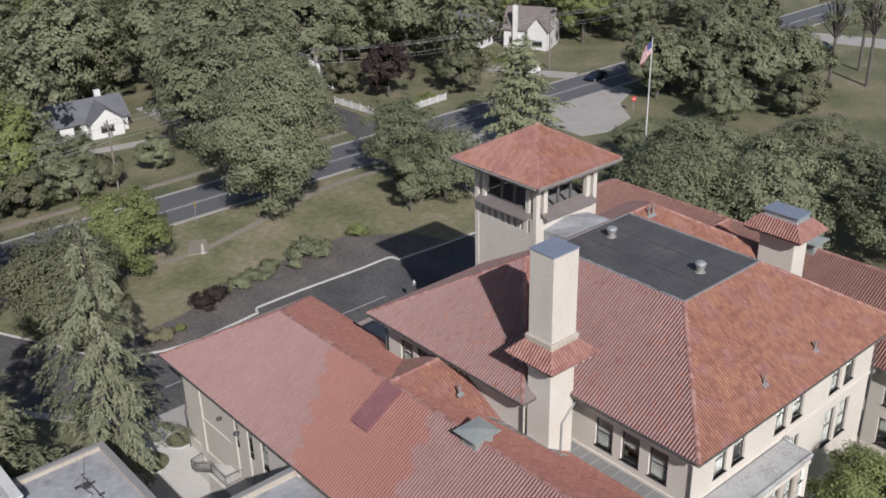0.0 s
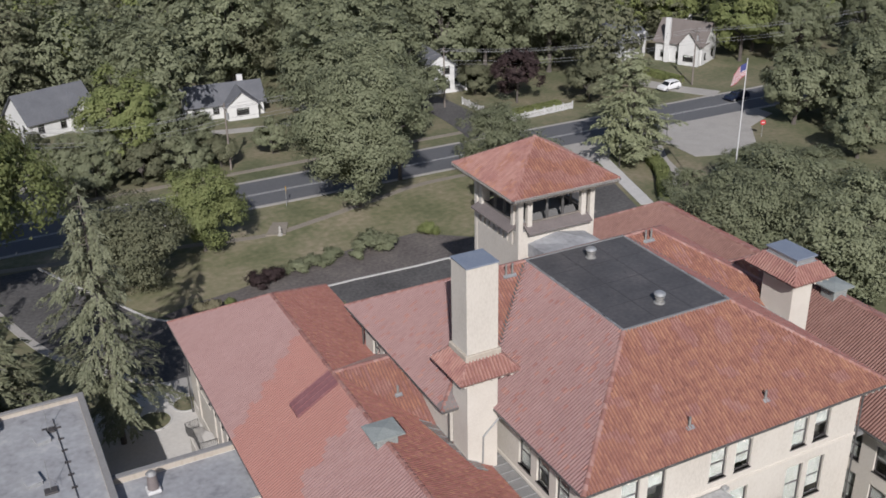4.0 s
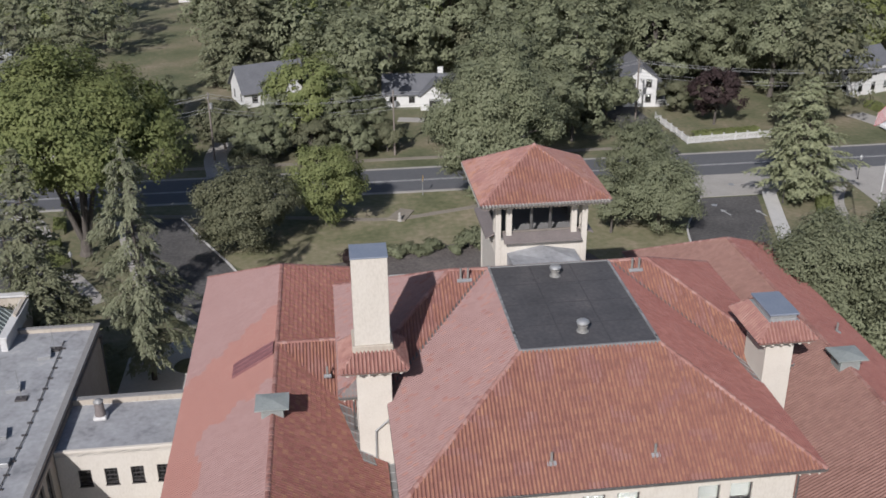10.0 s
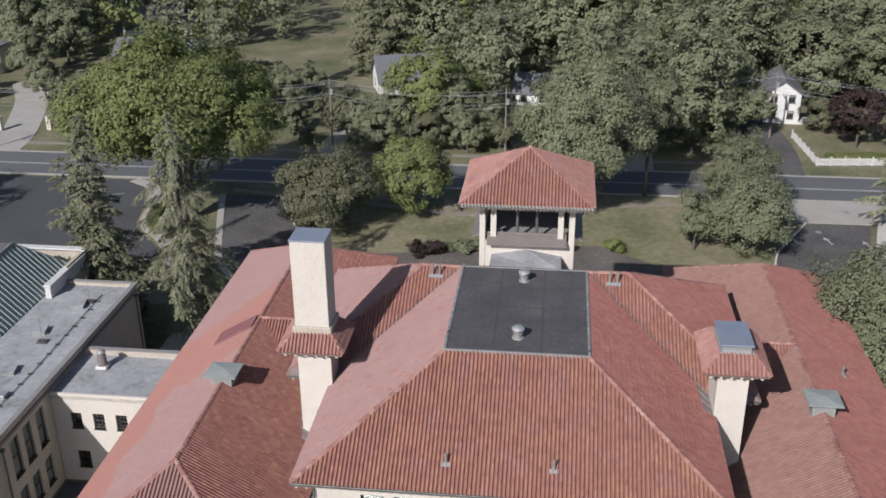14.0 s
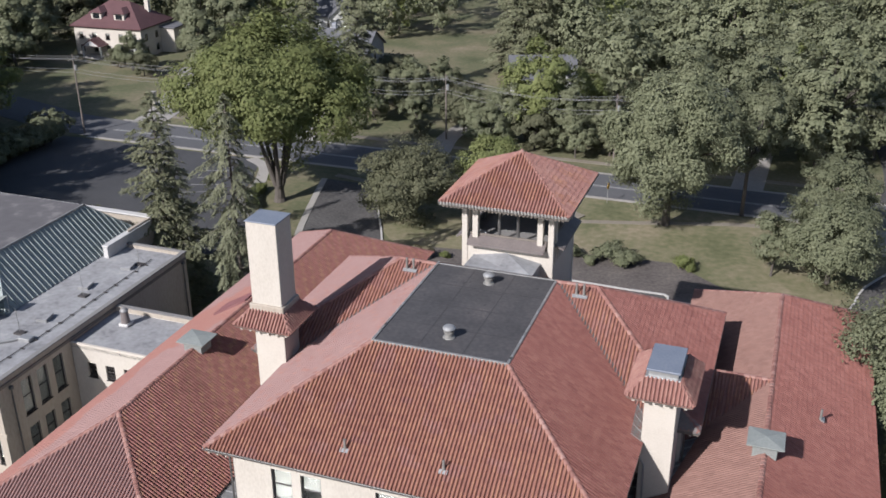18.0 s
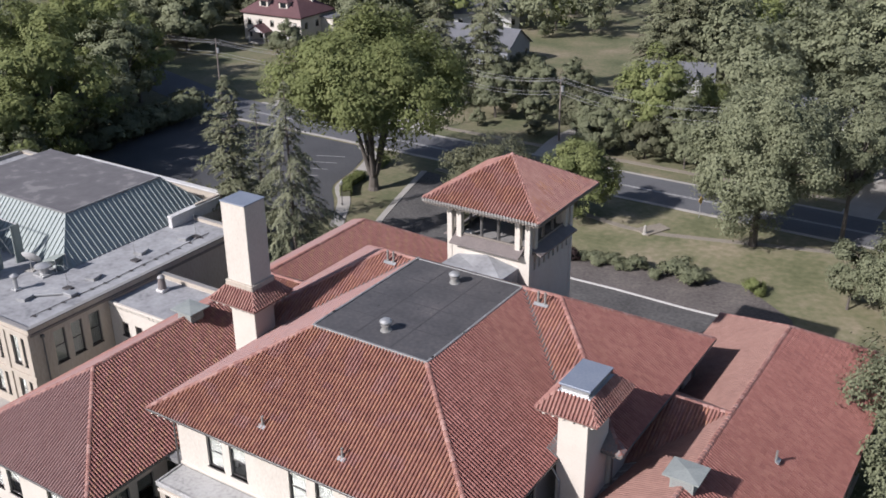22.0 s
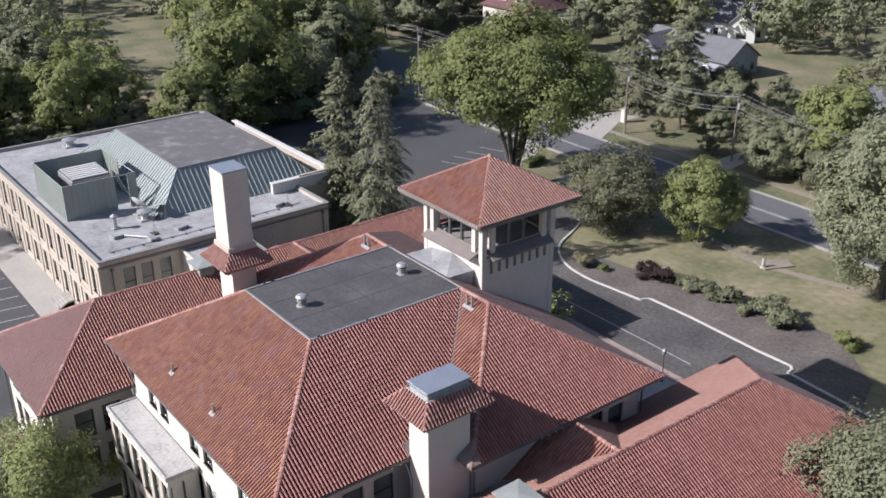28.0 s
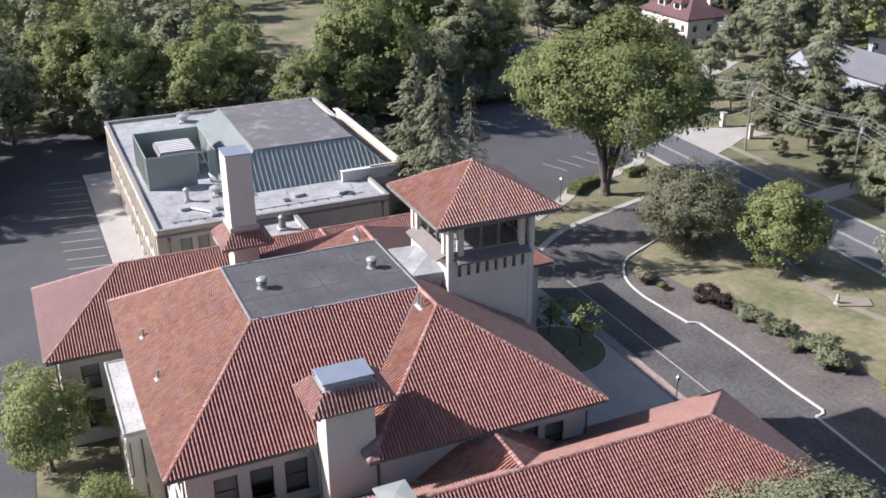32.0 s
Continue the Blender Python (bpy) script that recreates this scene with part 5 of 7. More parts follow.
wing_z = lambda x, y: WR - abs(abs(x) - (20.95 if x < 0 else 20.5)) * (WR - WE) / 7.55
for sx, off in ((-1, 0.0), (1, -0.4)):
    lead_lay([(sx * (16.5 + off), 1.6), (sx * (15.0 + off), -4.3)], [(sx * 15.22, 1.6), (sx * (14.1 + off), -4.3)], wing_z, 6, "seamed grey lead valley between wing roof and chimney")
    if sx > 0:
        lead_lay([(sx * 12.15, -1.0), (sx * 12.35, -4.3)], [(sx * 13.1, -1.9), (sx * 13.1, -4.3)], lambda x, y: on_plane((E_SE, V_E, D_NE), abs(x), y), 3, "grey lead gutter sheet along the chimney side")
# lead gutters between the wings and the main walls
for x0, x1 in ((-13.9, -12.0), (12.0, 13.6)):
    tagged(part("valley_gutter", boxes((x0, WS, WE - 0.5, x1, BS - 0.02, WE - 0.12)), M_LEAD, None), "grey lead box gutter between wing and hall", "gutter", kind="structure")

# ---- low link to the neighbouring building ----
link = thing("link_building", "low cream link building with a flat grey roof", "building")
holed_wall(link, (-37.35, 2.2), (-27.6, 2.2), 0, 8.3, [(u, 5.2, 0.95, 1.45) for u in (1.9, 3.8, 5.7, 7.6)] + [(u, 1.4, 1.1, 1.6) for u in (2.0, 4.6)], M_STUCCO, style="bars", blind=0)
holed_wall(link, (-27.6, 8.9), (-37.35, 8.9), 0, 8.3, [], M_STUCCO)
part("roof", boxes((-37.35, 2.2, 7.9, -28.3, 8.9, 8.25)), M_PALEROOF, link, "grey stained flat roof")
part("parapet", boxes((-37.35, 8.55, 8.25, -28.3, 8.95, 8.75), bevel=0.02), M_STUCCO_OLD, link)
part("roof_edge", boxes((-37.35, 2.15, 8.2, -28.3, 2.4, 8.42), bevel=0.02), M_STUCCO_W, link)
part("coping", boxes((-37.35, 8.5, 8.75, -28.3, 9.0, 8.83), bevel=0.02), M_SHEET, link)
_cv = thing("roof_vent", "brown clay vent stack with white base on the link roof", "roof vent", at=(-34.8, 6.6, 8.25))
part("base", boxes((-0.5, -0.5, 0, 0.5, 0.5, 0.3), bevel=0.08), M_WHITE, _cv)
part("shaft", lathe([(0.42, 0.25), (0.36, 1.0), (0.33, 1.45)], 14), M_SHELF, _cv)
part("hood", lathe([(0.36, 1.42), (0.4, 1.5), (0.2, 1.7), (0.05, 1.75)], 14), M_LEAD, _cv)

# ---- neighbouring flat-roofed building ----
nb = thing("neighbour_building", "cream flat-roofed building with green metal upper roof", "building")
PT = 9.25
up = [(u, 4.7, 1.25, 3.3) for u in (3.0, 4.9, 6.9)]
holed_wall(nb, (-37.4, -6.5), (-37.4, 20.2), 0, PT, up + [(u, 1.0, 1.2, 2.5) for u in (3.0, 4.9, 6.9)], M_STUCCO_OLD, blind=0.97)
_sw = [(2.2 + 3.55 * k + d, z, 1.05, hh) for k in range(12) for d in (0, 1.5) for z, hh in ((5.2, 2.9), (1.2, 2.4))]
holed_wall(nb, (-81.0, -6.5), (-37.4, -6.5), 0, PT, _sw, M_STUCCO_OLD, blind=0.97)
NP, NY, NX = 10.5, 24.75, -44.35
wall_mesh("wall", (-37.4, 20.2), (NX, 20.2), 0, PT, 0.35, [], M_STUCCO_OLD, nb)
wall_mesh("wall", (NX, 20.5), (NX, NY), 0, NP, 0.35, [], M_STUCCO_OLD, nb)
wall_mesh("wall", (NX, NY), (-69.5, NY), 0, NP, 0.35, [], M_STUCCO_OLD, nb)
wall_mesh("wall", (-69.5, NY), (-81.0, NY), 0, PT, 0.35, [], M_STUCCO_OLD, nb)
part("coping", boxes((-80.6, NY - 0.45, PT, -69.7, NY + 0.1, PT + 0.12), bevel=0.03), M_CONCRETE, nb)
wall_mesh("wall", (-81.0, NY), (-81.0, -6.5), 0, PT, 0.35, [], M_STUCCO_OLD, nb)
part("roof", slab_poly([(-80.8, -6.3), (-37.6, -6.3), (-37.6, 20.0), (NX - 0.2, 20.0), (NX - 0.2, NY - 0.2), (-80.8, NY - 0.2)], 8.5, 8.95), M_PALEROOF, nb, "pale sheet roof with seams")
for b in ((-81.15, -6.65, PT, -37.25, -6.15, PT + 0.12), (-37.75, -6.15, PT, -37.25, 20.35, PT + 0.12), (NX - 0.3, 19.95, PT, -37.75, 20.35, PT + 0.12), (-81.15, -6.15, PT, -80.65, NY - 0.7, PT + 0.12)):
    part("coping", boxes(b, bevel=0.03), M_SHEET, nb, "weather-greyed parapet coping")
part("coping", boxes((-69.6, NY - 0.6, NP, NX + 0.2, NY + 0.15, NP + 0.18), bevel=0.03), M_WHITE, nb, "white parapet coping")
part("coping", boxes((NX - 0.55, 16.8, NP - 0.35, NX + 0.2, NY - 0.6, NP - 0.17), bevel=0.03), M_WHITE, nb, "white parapet coping")
part("parapet", boxes((NX - 0.5, 16.9, 8.9, NX + 0.05, NY - 0.4, NP - 0.35)), M_WHITE, nb)
part("string_course", boxes((-37.42, -6.4, 8.5, -37.28, 20.1, 8.75)), M_SOFFIT, nb)
# green hipped metal roof with standing seams and a flat top
TOPZ, BASEZ = 13.0, 9.0
tp = [(-68.0, 7.5), (-49.2, 7.5), (-49.2, 20.0), (-68.0, 20.0)]
bs = [(-73.0, 3.4), (-45.3, 3.4), (-45.3, 24.0), (-73.0, 24.0)]
for k in range(4):
    j = (k + 1) % 4
    a, b, c, d = (*bs[k], BASEZ), (*bs[j], BASEZ), (*tp[j], TOPZ), (*tp[k], TOPZ)
    sl = raw("metal_slope", [a, b, c, d], [(0, 1, 2, 3)], M_SEAM, nb)
    va, vb, vc, vd = map(Vector, (a, b, c, d))
    L = (vb - va).length
    nn = (vb - va).cross(vd - va).normalized() * 0.09
    dirn = (vb - va).normalized()
    upv = nn.cross(dirn).normalized()
    q = 0.5
    while q < L:
        p0 = va + dirn * q
        t0, t1 = (vd - va).dot(dirn), (vc - va).dot(dirn)
        full = (vd - va).dot(upv)
        hgt = full * min(1, q / t0 if t0 > 0 else 1, (L - q) / (L - t1) if L > t1 else 1)
        if hgt > 0.3:
            p1 = p0 + upv * hgt
            s_ = dirn * 0.03
            raw("seam", [p0 - s_, p0 + s_, p1 + s_, p1 - s_, p0 - s_ + nn, p0 + s_ + nn, p1 + s_ + nn, p1 - s_ + nn], [(4, 5, 6, 7), (0, 4, 7, 3), (1, 2, 6, 5), (0, 1, 5, 4)], M_SEAM, sl)
        q += 0.62
    ridge = rods(((*bs[k], BASEZ + 0.05), (*tp[k], TOPZ + 0.05), 0.07), seg=6)
    part("hip_cap", ridge, M_SEAM, nb)
part("upper_roof", slab_poly(tp, TOPZ - 0.15, TOPZ + 0.03), M_GREYROOF, nb, "flat grey roof top with lighter stains")
part("upper_edge", boxes((-68.1, 7.35, TOPZ - 0.1, -49.1, 7.5, TOPZ + 0.08), (-49.2, 7.5, TOPZ - 0.1, -49.05, 20.1, TOPZ + 0.08)), M_LEAD, nb)
# plant screen with a cooling unit inside
sc = thing("plant_screen", "pale green ribbed metal screen round rooftop machinery", "screen wall")
for r in ((-61.5, -5.0, 8.95, -61.4, 3.2, 13.0), (-61.4, -5.1, 8.95, -51.0, -5.0, 13.0), (-51.1, -5.0, 8.95, -51.0, 0.7, 13.0), (-51.1, 2.2, 8.95, -51.0, 3.2, 13.0), (-61.4, 3.1, 8.95, -56.5, 3.2, 13.0)):
    wl = part("panel", boxes(r), M_SCREEN, sc)
    bm = bmesh.new()
    lx, ly = r[3] - r[0], r[4] - r[1]
    for k in range(int(max(lx, ly) / 0.6)):
        if lx > ly:
            x = r[0] + 0.3 + 0.6 * k
            add_box(bm, x - 0.05, r[1] - 0.05, 8.95, x + 0.05, r[4] + 0.05, 12.95)
        else:
            y = r[1] + 0.3 + 0.6 * k
            add_box(bm, r[0] - 0.05, y - 0.05, 8.95, r[3] + 0.05, y + 0.05, 12.95)
    part("rib", bm, M_SCREEN, sc)
part("stay", rods(((-51.05, 0.7, 12.92), (-51.05, 2.2, 12.92), 0.07), ((-56.4, 3.1, 12.9), (-51.1, 3.1, 12.9), 0.06), ((-53.0, 3.1, 9.0), (-53.0, 1.6, 12.6), 0.05), ((-54.6, 3.1, 9.0), (-54.6, 1.6, 12.6), 0.05)), M_GALV, sc)
ac = thing("cooling_unit", "pale grey rooftop cooling unit with slatted top", "machine")
part("body", boxes((-59.4, -3.0, 9.0, -54.4, 1.6, 12.1), bevel=0.05), M_GALV, ac)
for k in range(7):
    part("fin", boxes((-59.2 + 0.68 * k, -2.8, 12.1, -58.8 + 0.68 * k, 1.4, 12.3)), M_WHITE, ac)
part("top_grille", boxes((-59.3, -2.9, 12.1, -54.5, 1.5, 12.16)), M_TRIM, ac)


def stack_vent(at, h=1.3, r=0.22, lab="pale metal vent stack on the flat roof"):
    t = thing("roof_vent", lab, "roof vent", "flat roof vents", at=at)
    part("pipe", rods(((0, 0, 0), (0, 0, h), r)), M_GALV, t)
    part("hood", lathe([(r * 1.1, h - 0.05), (r * 1.9, h + 0.05), (r * 1.9, h + 0.22), (r * 0.6, h + 0.42), (0.03, h + 0.45)], 14), M_GALV, t)
    part("curb", boxes((-r * 1.7, -r * 1.7, 0, r * 1.7, r * 1.7, 0.18), bevel=0.03), M_GALV, t)


stack_vent((-45.8, -1.6, 8.95))
stack_vent((-46.4, 2.0, 8.95), 0.8, 0.45, "wide curved metal exhaust on the flat roof")
stack_vent((-66.0, 0.5, 8.95), 0.9, 0.5)
stack_vent((-77.5, 4.0, 8.95), 0.8, 0.5, "squat rusty vent hood on the flat roof")
for x, y in ((-41.5, 4.0), (-42.2, 10.6), (-41.0, 15.6), (-43.4, -2.4)):
    t = thing("roof_hatch", "low grey box on the flat roof", "roof hatch", "roof boxes", at=(x, y, 8.95), turn=12)
    part("curb", boxes((-0.5, -0.6, 0, 0.5, 0.6, 0.28), bevel=0.02), M_GALV, t)
    part("lid", boxes((-0.56, -0.66, 0.28, 0.56, 0.66, 0.36), bevel=0.02), M_PALEROOF, t)
for x, y in ((-40.4, 16.6), (-41.2, 9.0), (-41.8, 1.2)):
    t = thing("antenna", "thin aerial mast stayed on a weighted base", "antenna", "roof aerials", at=(x, y, 8.95))
    part("mast", rods(((0, 0, 0.1), (0, 0, 2.6), 0.02), ((0, 0, 1.2), (0.7, 0.3, 0.1), 0.012), ((0, 0, 1.2), (-0.5, 0.6, 0.1), 0.012)), M_LEAD, t)
    part("base", boxes((-0.45, -0.35, 0, 0.45, 0.35, 0.14), bevel=0.02), M_TRIM, t)
_cb = thing("roof_cable", "dark cable run along the flat roof on small feet", "cable")
part("cable", rods(((-39.8, -4.5, 9.05), (-39.6, 4.0, 9.05), 0.035), ((-39.6, 4.0, 9.05), (-39.9, 18.0, 9.05), 0.035)), M_TRIM, _cb)
for k in range(14):
    part("foot", boxes((-39.9, -4.2 + 1.6 * k, 8.95, -39.5, -4.05 + 1.6 * k, 9.05)), M_TRIM, _cb)


# ---- steps with railing at the west door of the wing ----
steps = thing("entrance_steps", "stone side stair with landing along the wing wall", "steps", at=(0, 1.1, 0))
part("landing", boxes((-29.3, 15.0, 0.0, -27.54, 19.4, 2.0), bevel=0.03), M_YARD, steps)
for k in range(11):
    part("step", boxes((-29.0, 19.4 + 0.3 * k, 0.0, -27.54, 19.7 + 0.3 * k, 1.82 - 0.165 * k), bevel=0.015), M_YARD, steps)
part("cheek", boxes((-29.5, 15.0, 0.0, -29.3, 19.5, 2.1), bevel=0.04), M_STONE, steps)
rail = thing("railing", "thin grey iron railing beside the stair", "railing", at=(0, 1.1, 0))
_pts = [(-27.7, 17.0, 2.0), (-29.2, 17.0, 2.0), (-29.2, 19.4, 2.0), (-29.1, 22.7, 0.1), (-29.1, 23.4, 0.05), (-27.9, 23.6, 0.05)]
for a, b in zip(_pts, _pts[1:]):
    va, vb = Vector(a), Vector(b)
    for dz in (0.95, 0.12):
        part("rail", rods((va + Vector((0, 0, dz)), vb + Vector((0, 0, dz)), 0.03), seg=6), M_GUTTER, rail)
    n = max(2, int((vb - va).length / 0.16))
    for k in range(n + 1):
        p = va.lerp(vb, k / n)
        part("baluster", rods((p + Vector((0, 0, 0.0)), p + Vector((0, 0, 0.95)), 0.03 if k in (0, n) else 0.014), seg=5), M_GUTTER, rail)
for y in (20.8, 18.1, 10.2):
    t = thing("wall_lamp", "round dark wall lamp under the eave", "lamp", "wall lamps", at=(-27.5, y, 6.5))
    part("bracket", rods(((0.02, 0, 0), (-0.28, 0, 0.06), 0.05)), M_TRIM, t)
    part("shade", lathe([(0.24, -0.12), (0.26, -0.06), (0.16, 0.09), (0.05, 0.15)], 14, (-0.28, 0, 0)), M_TRIM, t)
for y in (15.2, 17.2, 19.2, 24.8):
    part("pilaster", boxes((-27.58, y - 0.45, 1.2, -27.44, y + 0.45, 8.9), bevel=0.02), M_STUCCO, west)
part("string_course", boxes((-27.56, 19.7, 4.3, -27.44, 24.3, 4.6), bevel=0.02), M_STUCCO, west)
downpipe([(-28.3, 27.4, 8.9), (-27.6, 27.2, 8.5), (-27.62, 27.2, 4.2), (-27.75, 27.2, 3.9), (-27.75, 27.2, 0.2)])
downpipe([(27.8, -19.0, 8.9), (27.15, -18.7, 8.5), (27.15, -18.7, 0.2)])
downpipe([(-28.3, -19.2, 8.9), (-27.62, -18.75, 8.5), (-27.62, -18.75, 0.2)])
downpipe([(-14.0, -19.2, 8.9), (-14.3, -18.78, 8.5), (-14.3, -18.78, 0.2)])
# soldered seams of the box gutters
for x0, x1 in ((-13.9, -12.0), (12.0, 13.6)):
    for k in range(12):
        y = WS + 0.6 + 0.95 * k
        tagged(part("gutter_seam", boxes((x0 + 0.02, y, WE - 0.12, x1 - 0.02, y + 0.07, WE - 0.085)), M_GALV, None), "pale soldered seam across the lead gutter", "gutter", "gutter seams", "structure")
# ---- more fittings of the neighbouring roof and walls ----
for y, z in ((-5.3, 8.2), (19.4, 8.4)):
    downpipe([(-37.2, y, z), (-37.22, y, z - 0.5), (-37.22, y, 0.2)], "dark downpipe with hopper head on the cream wall")
dish = thing("satellite_dish", "white satellite dish on a short mast on the flat roof", "satellite dish", at=(-48.4, 2.0, 8.95), turn=200)
part("mast", rods(((0, 0, 0), (0, 0, 1.1), 0.06), seg=8), M_GALV, dish)
_d = lathe([(0.05, 0.0), (0.55, 0.08), (0.95, 0.26), (0.97, 0.29), (0.55, 0.12), (0.05, 0.04)], 20)
bmesh.ops.rotate(_d, cent=(0, 0, 0), matrix=Matrix.Rotation(radians(52), 3, "X"), verts=_d.verts)
bmesh.ops.translate(_d, vec=(0, -0.1, 1.15), verts=_d.verts)
part("reflector", _d, M_WHITE, dish)
part("feed_arm", rods(((0, -0.2, 0.75), (0, -1.0, 1.35), 0.025), seg=6), M_GALV, dish)
part("base", boxes((-0.5, -0.5, 0, 0.5, 0.5, 0.1), bevel=0.02), M_CONCRETE, dish)
lean = thing("roof_canopy", "tilted pale green sheet on a thin frame over a roof opening", "canopy", at=(-46.3, 3.2, 8.95))
raw("sheet", [(-1.2, -0.5, 0.9), (0.9, -0.5, 1.5), (0.9, 0.9, 1.7), (-1.2, 0.9, 1.0), (-1.2, -0.5, 0.95), (0.9, -0.5, 1.55), (0.9, 0.9, 1.75), (-1.2, 0.9, 1.05)], [(3, 2, 1, 0), (4, 5, 6, 7), (0, 1, 5, 4), (1, 2, 6, 5), (2, 3, 7, 6), (3, 0, 4, 7)], M_SCREEN, lean)
for x, y, z in ((-1.1, -0.45, 0.9), (0.85, -0.45, 1.5), (0.85, 0.85, 1.7), (-1.1, 0.85, 1.0)):
    part("leg", rods(((x, y, 0), (x, y, z), 0.035), seg=6), M_GALV, lean)
duct = thing("roof_duct", "pale duct lying on the flat roof", "duct")
part("duct", rods(((-43.3, -1.9, 9.15), (-40.8, 0.3, 9.15), 0.16), seg=10), M_GALV, duct)
part("end_box", boxes((-41.0, 0.0, 8.95, -39.8, 0.8, 9.3), bevel=0.03), M_GALV, duct)
for k in range(13):
    x = -81.0 + 0.6 + 3.55 * k
    part("pilaster", boxes((x - 0.35, -6.62, 0.3, x + 0.35, -6.48, 8.6), bevel=0.02), M_STUCCO_OLD, nb)
part("string_course", boxes((-81.05, -6.68, 8.5, -37.35, -6.49, 8.78), (-81.05, -6.64, 4.1, -37.35, -6.49, 4.4), bevel=0.02), M_STUCCO_OLD, nb)
st2 = thing("entrance_steps", "low steps with railing at the neighbouring building", "steps", at=(-49.5, -7.4, 0.12))
for k in range(4):
    part("step", boxes((-1.2, -0.9 + 0.3 * k, 0, 1.2, 0.85, 0.17 * (k + 1)), bevel=0.015), M_CONCRETE, st2)
for x in (-1.15, 1.15):
    part("handrail", rods(((x, -0.9, 0.9), (x, 0.7, 1.6), 0.03), ((x, -0.9, 0), (x, -0.9, 0.9), 0.03), ((x, 0.6, 0.6), (x, 0.6, 1.55), 0.03), seg=6), M_GALV, st2)
# ---- trees ----
def leaf_mesh(rng, at, nrm, size, long=1.0, wide=0.5, along=None):
    """Small three-cornered leaf clumps at points, facing about nrm, pointing along a way where one is given."""
    n = len(at)
    nrm = nrm / (np.linalg.norm(nrm, axis=1)[:, None] + 1e-9)
    r = rng.normal(size=(n, 3)) if along is None else along + rng.normal(size=(n, 3)) * 0.25
    t = r - nrm * (r * nrm).sum(1)[:, None]
    t /= np.linalg.norm(t, axis=1)[:, None] + 1e-9
    b = np.cross(nrm, t)
    s = size * rng.uniform(0.6, 1.4, (n, 1))
    v = np.empty((n, 3, 3))
    v[:, 0] = at + t * s * 0.62 * long
    v[:, 1] = at - t * s * 0.42 * long + b * s * wide
    v[:, 2] = at - t * s * 0.42 * long - b * s * wide
    return v.reshape(-1, 3)


def quads_mesh(name, v, material):
    n = len(v) // 3
    me = bpy.data.meshes.new(name)
    me.vertices.add(len(v))
    me.vertices.foreach_set("co", np.ascontiguousarray(v, dtype=np.float32).ravel())
    me.loops.add(3 * n)
    me.loops.foreach_set("vertex_index", np.arange(3 * n, dtype=np.int32))
    me.polygons.add(n)
    me.polygons.foreach_set("loop_start", np.arange(0, 3 * n, 3, dtype=np.int32))
    me.materials.append(material)
    me.update(calc_edges=True)
    return me


def broad_points(rng, R, z0, z1, lobes, leaves, ruffle=0.24):
    """Points and facings of a leafy crown made of uneven lobes."""
    H, mid = (z1 - z0) / 2, (z0 + z1) / 2
    d = rng.normal(size=(lobes, 3))
    d[:, 2] = d[:, 2] * 0.9 + 0.15
    d /= np.linalg.norm(d, axis=1)[:, None]
    wob = rng.uniform(0.36, 0.95, (lobes, 1))
    c = d * wob * np.array([R, R, H]) * np.array([1, 1, 0.92])
    c[:, 0] *= 1 - 0.22 * np.clip(d[:, 2], 0, 1)
    c[:, 1] *= 1 - 0.22 * np.clip(d[:, 2], 0, 1)
    rad = R * rng.uniform(0.14, 0.30, lobes)
    # each lobe carries tufts, each tuft carries leaves
    tufts = max(lobes * 10, leaves // 24)
    kt = rng.integers(0, lobes, tufts)
    e = rng.normal(size=(tufts, 3))
    e /= np.linalg.norm(e, axis=1)[:, None]
    inward = (e * d[kt]).sum(1) < -0.3
    e[inward] *= -1
    tc = c[kt] + e * rad[kt][:, None] * rng.uniform(0.7, 1.12, (tufts, 1)) * np.array([1, 1, 0.8])
    k = rng.integers(0, tufts, leaves)
    tr = R * 0.05 + 0.18
    g = rng.normal(size=(leaves, 3))
    p = tc[k] + g * tr * np.array([0.74, 0.74, 0.48])
    nrm = e[k] * 0.55 + d[kt][k] * 0.45 + g * 0.2 + rng.normal(size=g.shape) * ruffle + np.array([0, 0, 0.4])
    p[:, 2] += mid
    return p, nrm, c + np.array([0, 0, mid])


def limbs(bm, rng, foot, lobes_c, r, fork, count, stems=0):
    """Trunk with tapered limbs reaching into the crown; stems: upright ones that part low down."""
    top = Vector((rng.uniform(-0.2, 0.2), rng.uniform(-0.2, 0.2), fork))
    add_rod(bm, (0, 0, -0.2), (0, 0, 0.5), r * 1.45, r * 1.05, 10)
    add_rod(bm, (0, 0, 0.45), top, r * 1.05, r * 0.8, 10)
    for k in range(stems):
        a = 2.4 * k + 0.4
        reach = max(q[2] for q in lobes_c)
        low = top + Vector((0.5 * math.cos(a), 0.5 * math.sin(a), 0.2))
        bend = Vector((2.0 * math.cos(a), 2.0 * math.sin(a), fork + 0.28 * (reach - fork)))
        tip = Vector(((3.2 + k % 3) * math.cos(a), (3.2 + k % 3) * math.sin(a), fork + (0.62 + 0.05 * (k % 4)) * (reach - fork)))
        add_rod(bm, top - Vector((0, 0, 0.6)), low, r * 0.6, r * 0.5, 8)
        add_rod(bm, low, bend, r * 0.5, r * 0.36, 8)
        add_rod(bm, bend, tip, r * 0.36, r * 0.1, 7)
    for k in range(min(count, len(lobes_c))):
        tip = Vector(lobes_c[k])
        mid = top.lerp(tip, 0.5) + Vector((0, 0, 0.12 * (tip - top).length))
        add_rod(bm, top - Vector((0, 0, 0.25)), mid, r * 0.5, r * 0.3, 7)
        add_rod(bm, mid, tip, r * 0.3, r * 0.08, 6)


